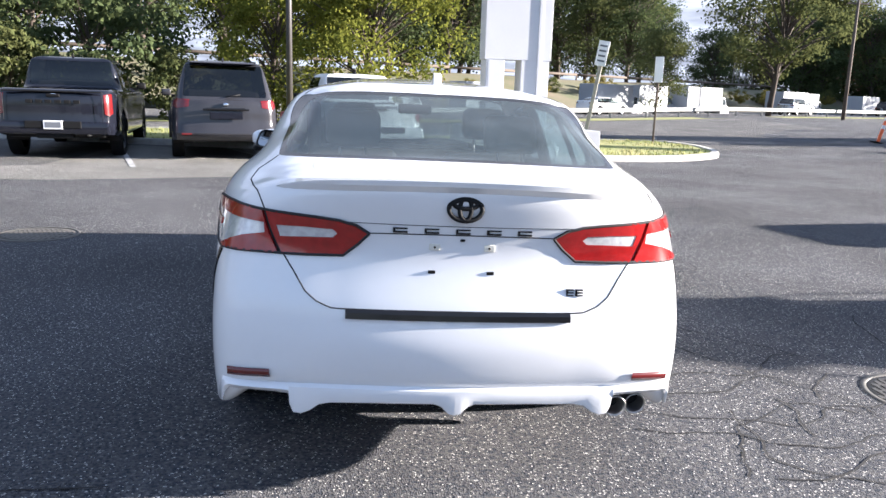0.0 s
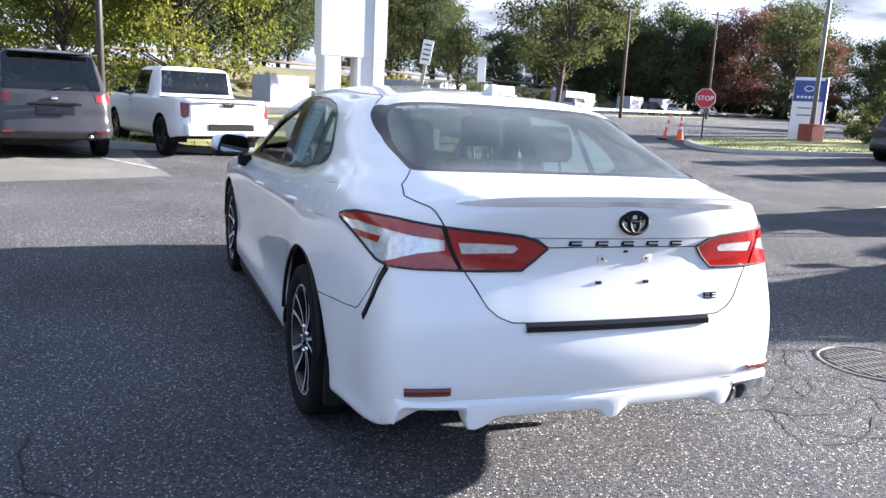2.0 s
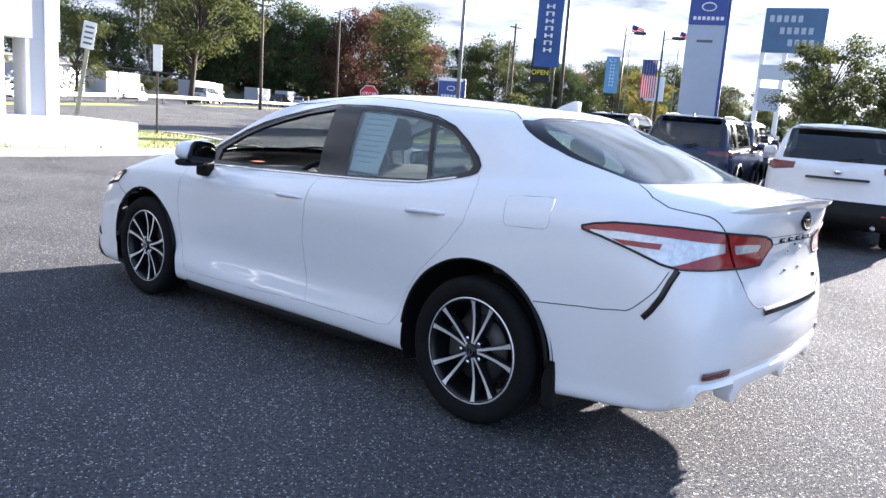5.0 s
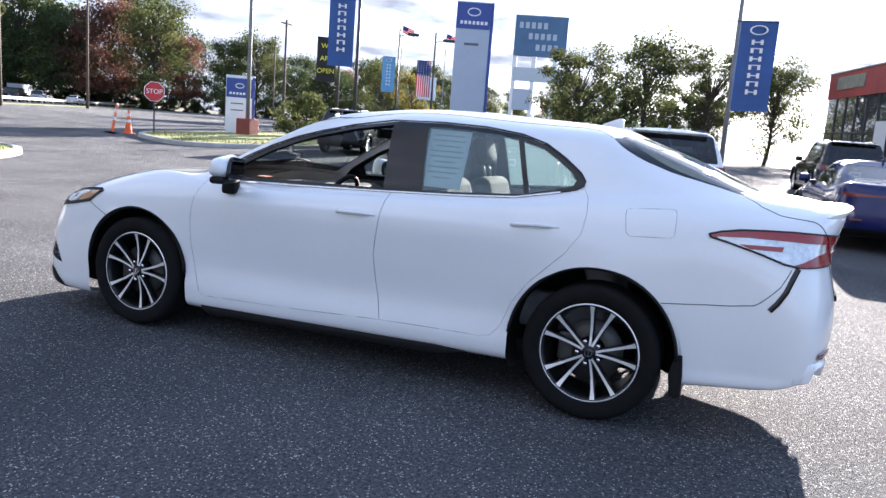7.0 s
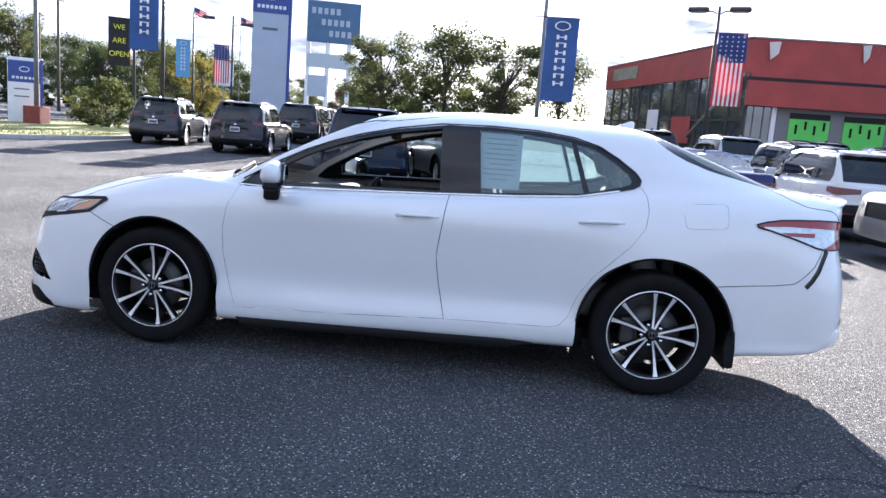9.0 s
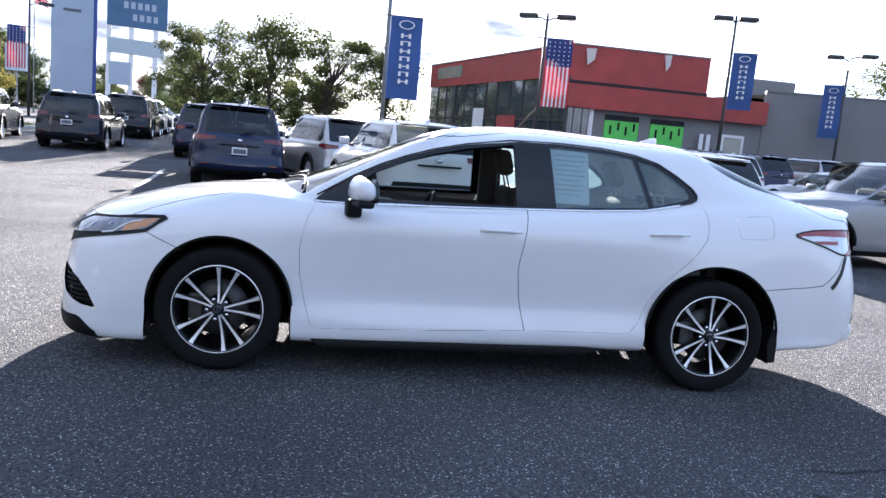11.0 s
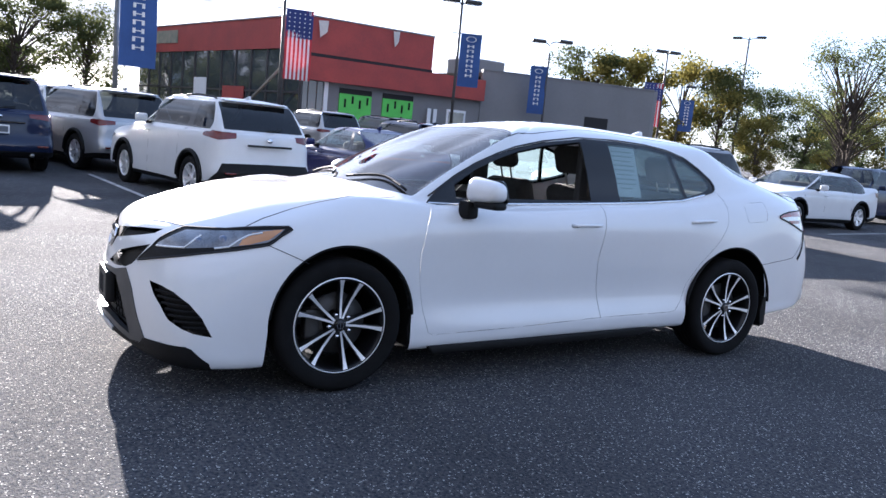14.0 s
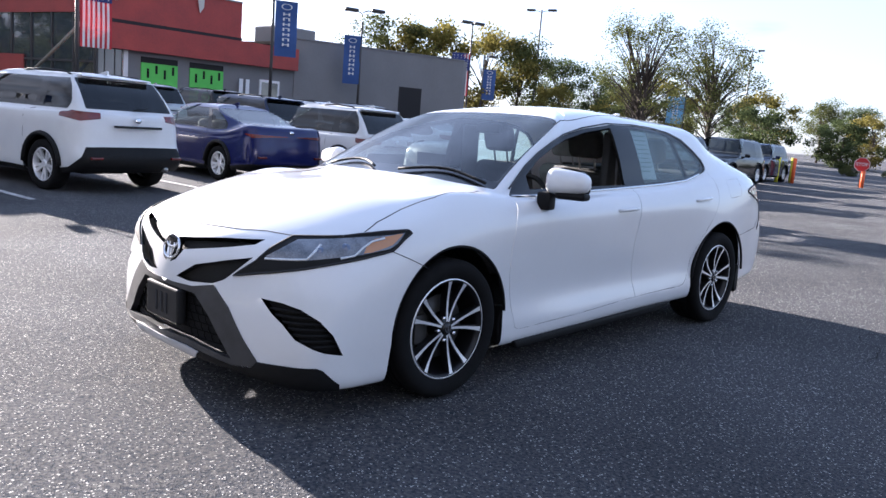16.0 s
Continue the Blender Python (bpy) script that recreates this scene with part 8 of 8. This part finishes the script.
def box_truck(s, n, length, label):
    p = D * s + N * n
    t = thing("box_truck", Matrix.Translation((p.x, p.y, terrain(p.x, p.y) - .55)) @ Euler((0, 0, math.atan2(D.y, D.x) - math.pi / 2)).to_matrix().to_4x4(), label, "truck")
    part("cargo_box", box((-1.2, -length, .95), (1.2, 0, 3.5), .04), TRUCK_WHITE, t, "white cargo box")
    bm = prism([(.15, .6), (2.0, .6), (2.0, 1.35), (1.35, 1.55), (.95, 2.45), (.15, 2.5)], 2.1, to=lambda a, b, c: (c - 1.05, a, b), bevel=.06)
    part("cab", bm, TRUCK_WHITE, t, "white cab")
    part("cab_window", prism([(.45, 1.6), (1.18, 1.6), (.88, 2.3), (.45, 2.3)], 2.14, to=lambda a, b, c: (c - 1.07, a, b)), SHOP_GLASS, t)
    part("windscreen", prism([(1.40, 1.58), (1.43, 1.58), (1.03, 2.42), (1.0, 2.42)], 1.8, to=lambda a, b, c: (c - .9, a, b)), SHOP_GLASS, t)
    for y in (1.3, -length * .65):
        for x in (-.95, .95):
            plain_wheel(.45, t, x, y, -1 if x < 0 else 1)
    t.scale = (.85, .85, .85)
    return t


for k, (s, n, ln) in enumerate(((52.5, 40, 5.5), (59.0, 41, 5.0), (66.5, 40, 6.8), (84.0, 40, 6.5), (30.8, 43, 5.0), (93.0, 43, 5.5), (108.0, 42, 6.0), (120.0, 42, 5.0), (40, 43, 4.6))):
    box_truck(s, n, ln, ("white box truck on the highway", "white delivery truck behind the guard rail")[k % 2])
for k, (s, n) in enumerate(((76, 37), (46, 38), (100, 37), (113, 38), (126, 37), (140, 38))):
    p = D * s + N * n
    copy_thing((suv_silver, sedan_white, suv_black)[k % 3], Matrix.Translation((p.x, p.y, terrain(p.x, p.y))) @ Euler((0, 0, math.atan2(D.y, D.x) - math.pi / 2)).to_matrix().to_4x4())

# ---- trees and bushes ----
def leaf_material(name, colour, colour2, light=0.35):
    m = bpy.data.materials.new(name)
    m.use_nodes = True
    n, l = m.node_tree.nodes, m.node_tree.links
    n.remove(n["Principled BSDF"])
    g = n.new("ShaderNodeNewGeometry")
    tc = n.new("ShaderNodeTexCoord")
    no = n.new("ShaderNodeTexNoise"); no.inputs["Scale"].default_value = 0.45
    l.new(tc.outputs["Object"], no.inputs["Vector"])
    ad = n.new("ShaderNodeMath"); ad.operation = "MULTIPLY_ADD"; ad.inputs[1].default_value = 0.5
    l.new(g.outputs["Random Per Island"], ad.inputs[0])
    of = n.new("ShaderNodeMath"); of.operation = "MULTIPLY_ADD"; of.inputs[1].default_value, of.inputs[2].default_value = 1.6, -0.55
    l.new(no.outputs["Fac"], of.inputs[0]); l.new(of.outputs[0], ad.inputs[2])
    mix = n.new("ShaderNodeMix"); mix.data_type = "RGBA"
    mix.inputs["A"].default_value, mix.inputs["B"].default_value = (*colour, 1), (*colour2, 1)
    l.new(ad.outputs[0], mix.inputs["Factor"])
    d = n.new("ShaderNodeBsdfDiffuse"); t = n.new("ShaderNodeBsdfTranslucent")
    l.new(mix.outputs["Result"], d.inputs["Color"]); l.new(mix.outputs["Result"], t.inputs["Color"])
    x = n.new("ShaderNodeMixShader"); x.inputs[0].default_value = light
    l.new(d.outputs[0], x.inputs[1]); l.new(t.outputs[0], x.inputs[2])
    l.new(x.outputs[0], n["Material Output"].inputs["Surface"])
    return m


BARK = mat("tree_bark", (0.075, 0.058, 0.045), 0.95, noise_amount=0.45, noise_scale=6, bump=0.6, bump_scale=25)
GREEN = leaf_material("dark_green_leaves", (0.042, 0.060, 0.029), (0.100, 0.122, 0.050))
OLIVE = leaf_material("olive_autumn_leaves", (0.058, 0.074, 0.030), (0.122, 0.128, 0.047))
LIME = leaf_material("yellow_green_leaves", (0.085, 0.105, 0.020), (0.20, 0.205, 0.037))
RUST = leaf_material("dark_red_leaves", (0.105, 0.050, 0.047), (0.19, 0.11, 0.070))
GOLD = leaf_material("golden_leaves", (0.13, 0.125, 0.035), (0.24, 0.20, 0.055))


def tree_meshes(seed, height, spread, clumps, leaves, leaf, clear=.22, airy=.16, up=1.0, stems=1):
    """A trunk with tapering limbs, and a crown of leaves gathered in uneven clumps at their ends."""
    rnd = random.Random(seed)
    wood = bmesh.new()
    ends = []
    for st in range(stems):
        lean = Vector((rnd.uniform(-.12, .12), rnd.uniform(-.12, .12), 0)) * (2.2 if stems > 1 else 1)
        p, pts = Vector((0.15 * st, 0, -.1)), []
        for k in range(6):
            pts.append(p.copy())
            p = p + Vector((lean.x * height * .14 + rnd.gauss(0, .012) * height, lean.y * height * .14 + rnd.gauss(0, .012) * height, height * .15))
        tube(pts, height * (.020 if stems == 1 else .012), 8, wood, taper=height * .006)
        for k in range(clumps // stems):
            f = clear + (1 - clear) * rnd.random() ** .8
            base_i = min(f * .8 * 5, 4.99)
            a, b = pts[int(base_i)], pts[int(base_i) + 1]
            start = a + (b - a) * (base_i % 1)
            ang = rnd.random() * math.tau
            prof = math.sin(min(max((f - clear * .55) / (1.12 - clear * .55), 0), 1) * math.pi) ** .65
            reach = spread * prof * rnd.uniform(.35, 1.05)
            end = Vector((start.x + reach * math.cos(ang), start.y + reach * math.sin(ang), height * f * rnd.uniform(.92, 1.04)))
            midp = (start + end) / 2 + Vector((0, 0, height * .03 * up))
            tube([start, midp, end], height * .0065, 5, wood, taper=height * .0012, cap=False)
            ends.append(end)
    crown_v, crown_f = [], []
    per = leaves // max(len(ends), 1)
    for e in ends:
        size = height * airy * rnd.uniform(.55, 1.1)
        flat = rnd.uniform(.55, .85)
        for _ in range(per):
            d = Vector((rnd.gauss(0, 1), rnd.gauss(0, 1), rnd.gauss(0, 1)))
            d = d.normalized() * (rnd.random() ** .45) * size
            c = e + Vector((d.x, d.y, d.z * flat))
            n = (Vector((rnd.gauss(0, .8), rnd.gauss(0, .8), rnd.gauss(.5, .8))) + d.normalized() * .6).normalized()
            a = n.orthogonal().normalized()
            a = (a * math.cos(rnd.random() * 6.28) + n.cross(a) * math.sin(rnd.random() * 6.28)).normalized()
            b = n.cross(a)
            s = leaf * rnd.uniform(.6, 1.3)
            i = len(crown_v)
            crown_v += [c - a * s * .5, c + b * s * .32 - n * s * .06, c + a * s * .5, c - b * s * .32 - n * s * .06]
            crown_f.append((i, i + 1, i + 2, i + 3))
    me = bpy.data.meshes.new("crown")
    me.from_pydata([tuple(v) for v in crown_v], [], crown_f)
    return mesh_of(wood), me


KINDS = {}


def plant(kind, x, y, z=None, turn=0.0, size=1.0, label="", tall=1.0):
    wood, crown, material = KINDS[kind]
    t = thing("tree", Matrix.Translation((x, y, terrain(x, y) if z is None else z)) @ Euler((0, 0, turn)).to_matrix().to_4x4() @ Matrix.Diagonal((size, size, size * tall, 1)), label, "tree", "trees round the lot")
    a = new("trunk", wood); a.parent = t
    c = new("crown", crown); c.parent = t
    return t


def kind(name, material, *args, **kw):
    wood, crown = tree_meshes(*args, **kw)
    wood.materials.append(BARK); crown.materials.append(material)
    KINDS[name] = wood, crown, material


kind("oak", GREEN, 1, 14.0, 5.6, 64, 11000, .34, clear=.14)
kind("oak2", GREEN, 2, 13.0, 5.0, 56, 10000, .34, clear=.12)
kind("ash", OLIVE, 3, 14.0, 4.8, 50, 9000, .34, clear=.15)
kind("rust", RUST, 4, 13.0, 4.6, 50, 8500, .34, clear=.15)
kind("lime", LIME, 5, 7.6, 3.6, 60, 13000, .19, clear=.10)
kind("bigoak", OLIVE, 6, 13.0, 6.4, 60, 12000, .30, clear=.25, airy=.13)
kind("gold", GOLD, 7, 8.0, 4.0, 46, 8000, .26, clear=.12)
kind("airy", OLIVE, 8, 9.0, 3.3, 84, 9000, .13, clear=.36, airy=.115, stems=3)
kind("airy2", OLIVE, 9, 9.0, 3.5, 90, 13000, .13, clear=.30, airy=.115, stems=2)
kind("bare", OLIVE, 10, 14.0, 4.4, 54, 3800, .26, clear=.30, airy=.09)
kind("shrub", OLIVE, 11, 2.2, 1.7, 30, 4200, .16, clear=.0, airy=.26)
kind("brush", GOLD, 12, 2.0, 1.9, 26, 3000, .18, clear=.0, airy=.28)
kind("low", GREEN, 13, 6.0, 4.2, 46, 7000, .30, clear=.0, airy=.2)

LABELS = {"oak": "dense dark green roadside tree", "oak2": "dense dark green woodland tree", "ash": "olive green tree turning yellow", "rust": "tree with dark red autumn leaves", "lime": "bushy low yellow-green tree", "bigoak": "broad olive tree with an open crown",
          "gold": "low golden autumn tree", "airy": "slender many-stemmed tree with thin foliage", "airy2": "tall open-crowned green tree", "bare": "half-bare tree with thin leaves", "shrub": "bushy green roadside shrub", "brush": "clump of dry golden brush", "low": "low dense dark green tree"}
rnd = random.Random(21)
# woods beyond the railway
seq = ("oak", "ash", "oak2", "oak", "bare", "oak2", "oak", "oak2", "ash", "oak", "oak2", "bare", "oak")
for row, (n0, step, z0, size) in enumerate(((64, 7.2, 3.6, .95), (74, 8.5, 3.8, 1.12), (88, 10.0, 4.0, 1.2))):
    s = -75.0
    k = row * 3
    while s < 250:
        gap = row < 2 and (62 < s < 74)
        if not gap:
            nm = seq[k % len(seq)]
            p = D * (s + rnd.uniform(-2, 2)) + N * (n0 + rnd.uniform(-3, 3))
            turn = math.degrees(math.atan2(p.y + 3.4, p.x + .4))
            if 60.8 < turn < 67.5:              # open sky beside the lattice mast
                s += step; k += 1
                continue
            far = 1.0 - .24 * min(max((s - 90) / 120, 0), 1)
            plant(nm, p.x, p.y, z0, rnd.random() * 6.28, size * rnd.uniform(.78, 1.15) * far, LABELS[nm], rnd.uniform(.9, 1.12))
        s += step * rnd.uniform(.8, 1.2)
        k += 1
for k in range(46):
    s = -55 + k * 4.6
    p = D * (s + rnd.uniform(-1.5, 1.5)) + N * (53 + rnd.uniform(-2, 4))
    nm = ("shrub", "brush", "brush", "shrub", "brush")[k % 5]
    plant(nm, p.x, p.y, 1.2 + rnd.uniform(0, .8), rnd.random() * 6.28, rnd.uniform(.45, .95), LABELS[nm])
# woods closing the highway beyond the lot
RISE = ((62, 6.2), (55, 6.4), (48, 6.9), (40, 5.9), (33, 4.9), (24, 4.2), (15, 3.0), (9, 2.2))
b, k = 62.0, 0
while b > 9:
    el = next(e0 + (e1 - e0) * (b - b0) / (b1 - b0) for (b0, e0), (b1, e1) in zip(RISE, RISE[1:]) if b1 <= b <= b0)
    for r in (142, 158):
        r += rnd.uniform(-5, 5)
        a = radians(b + rnd.uniform(-.5, .5))
        nm = ("oak", "oak2", "ash", "oak", "oak2", "oak", "oak2", "ash", "oak", "rust", "oak2")[k % 11]
        if 44.5 < b < 47.5:
            nm = "rust"
        h = r * math.tan(radians(el)) * rnd.uniform(.58, 1.12)
        plant(nm, -4 + r * math.cos(a), r * math.sin(a), 1.0, rnd.random() * 6.28, h / 13.5, LABELS[nm])
        k += 1
    for off in (.4, 1.5):                       # undergrowth that closes the gaps between the trunks
        a = radians(b - off)
        plant("low", -4 + 150 * math.cos(a), 150 * math.sin(a), .2, rnd.random() * 6.28, rnd.uniform(.55, .85), LABELS["low"])
    b -= rnd.uniform(1.6, 3.0)
# nearer trees along the road
for nm, x, y, size in (("lime", 0.03, 30.73, 1.0), ("lime", -4, 32.29, .9), ("low", -11.08, 30.26, .9), ("oak2", -16.19, 32.73, .68), ("bare", -20.73, 33.63, .75), ("bigoak", 35.79, 60.54, 1.05), ("ash", 24.66, 58.82, .5), ("shrub", -13.59, 28.28, 1.4), ("shrub", -7.34, 29.28, 1.2), ("oak", -24, 36, .8), ("low", -18.64, 29.68, .7)):
    plant(nm, x, y, None, x * 1.7, size, LABELS[nm])
# trees at the far side of the big lot, and towards the clear sky
for nm, x, y, size in (("bigoak", 56.83, 12.44, .62), ("ash", 58.34, 7.46, .66), ("bigoak", 59.9, 2.76, .66), ("ash", 62.02, -1.99, .58), ("oak2", 66.77, 15.58, .5), ("low", 62.94, 9.96, .9), ("low", 65.02, 3.87, .9), ("ash", 89.84, 46.39, .62), ("oak", 99.86, 53.59, .7), ("oak2", 112.91, 50.13, .66), ("gold", 84.6, 39.63, .9), ("ash", 121.38, 42.2, .6), ("oak", 131.42, 32.15, .5), ("oak2", 136.86, 22.11, .5), ("low", 126.99, 13.8, .9),
                       ("bigoak", 57.3, -48.82, .85), ("gold", 53.26, -50.39, 1.35), ("gold", 50.74, -55.96, 1.35), ("ash", 48.21, -58.5, .72), ("oak", 46.69, -63.54, .62), ("oak2", 43.62, -65.99, .58), ("gold", 37.06, -62.04, .75), ("gold", 32.98, -62.93, .85), ("gold", 42.65, -58.06, .7), ("airy", 19.25, -34, .86), ("airy2", 16.88, -38.14, .86), ("airy", 23.4, -40.09, .6),
                       ("low", 30.5, -79.88, .9), ("gold", 34.57, -91.86, 1.0), ("oak2", 38.6, -94.83, .55), ("ash", 30.61, -99.8, .55), ("oak", 25.57, -97.83, .5), ("gold", 20.49, -84.86, .7), ("low", 14.42, -77.91, .75), ("low", 22.49, -81.85, .8), ("oak2", 44.63, -87.87, .55), ("low", 50.7, -81.97, 1.0), ("low", 8.41, -81.94, .7), ("ash", 2, -90, .5), ("low", -6, -86, .8), ("bare", 11.85, -61.91, .42)):
    plant(nm, x, y, None, x * 2.3 + y, size, LABELS[nm])
# round shrub on the entrance island
plant("shrub", 26.31, 18.53, terrain(27, 18.4) + .1, 1.0, .85, "clipped round shrub on the grass island")
plant("shrub", 28.35, 17.19, terrain(29, 17) + .1, 2.2, .55, "low shrub on the grass island")
# dark hedge line by the far exit
for k in range(9):
    plant("shrub", 14 - k * 2.6, -56 - k * .8, None, k * 1.3, .55, "low dark hedge plant")
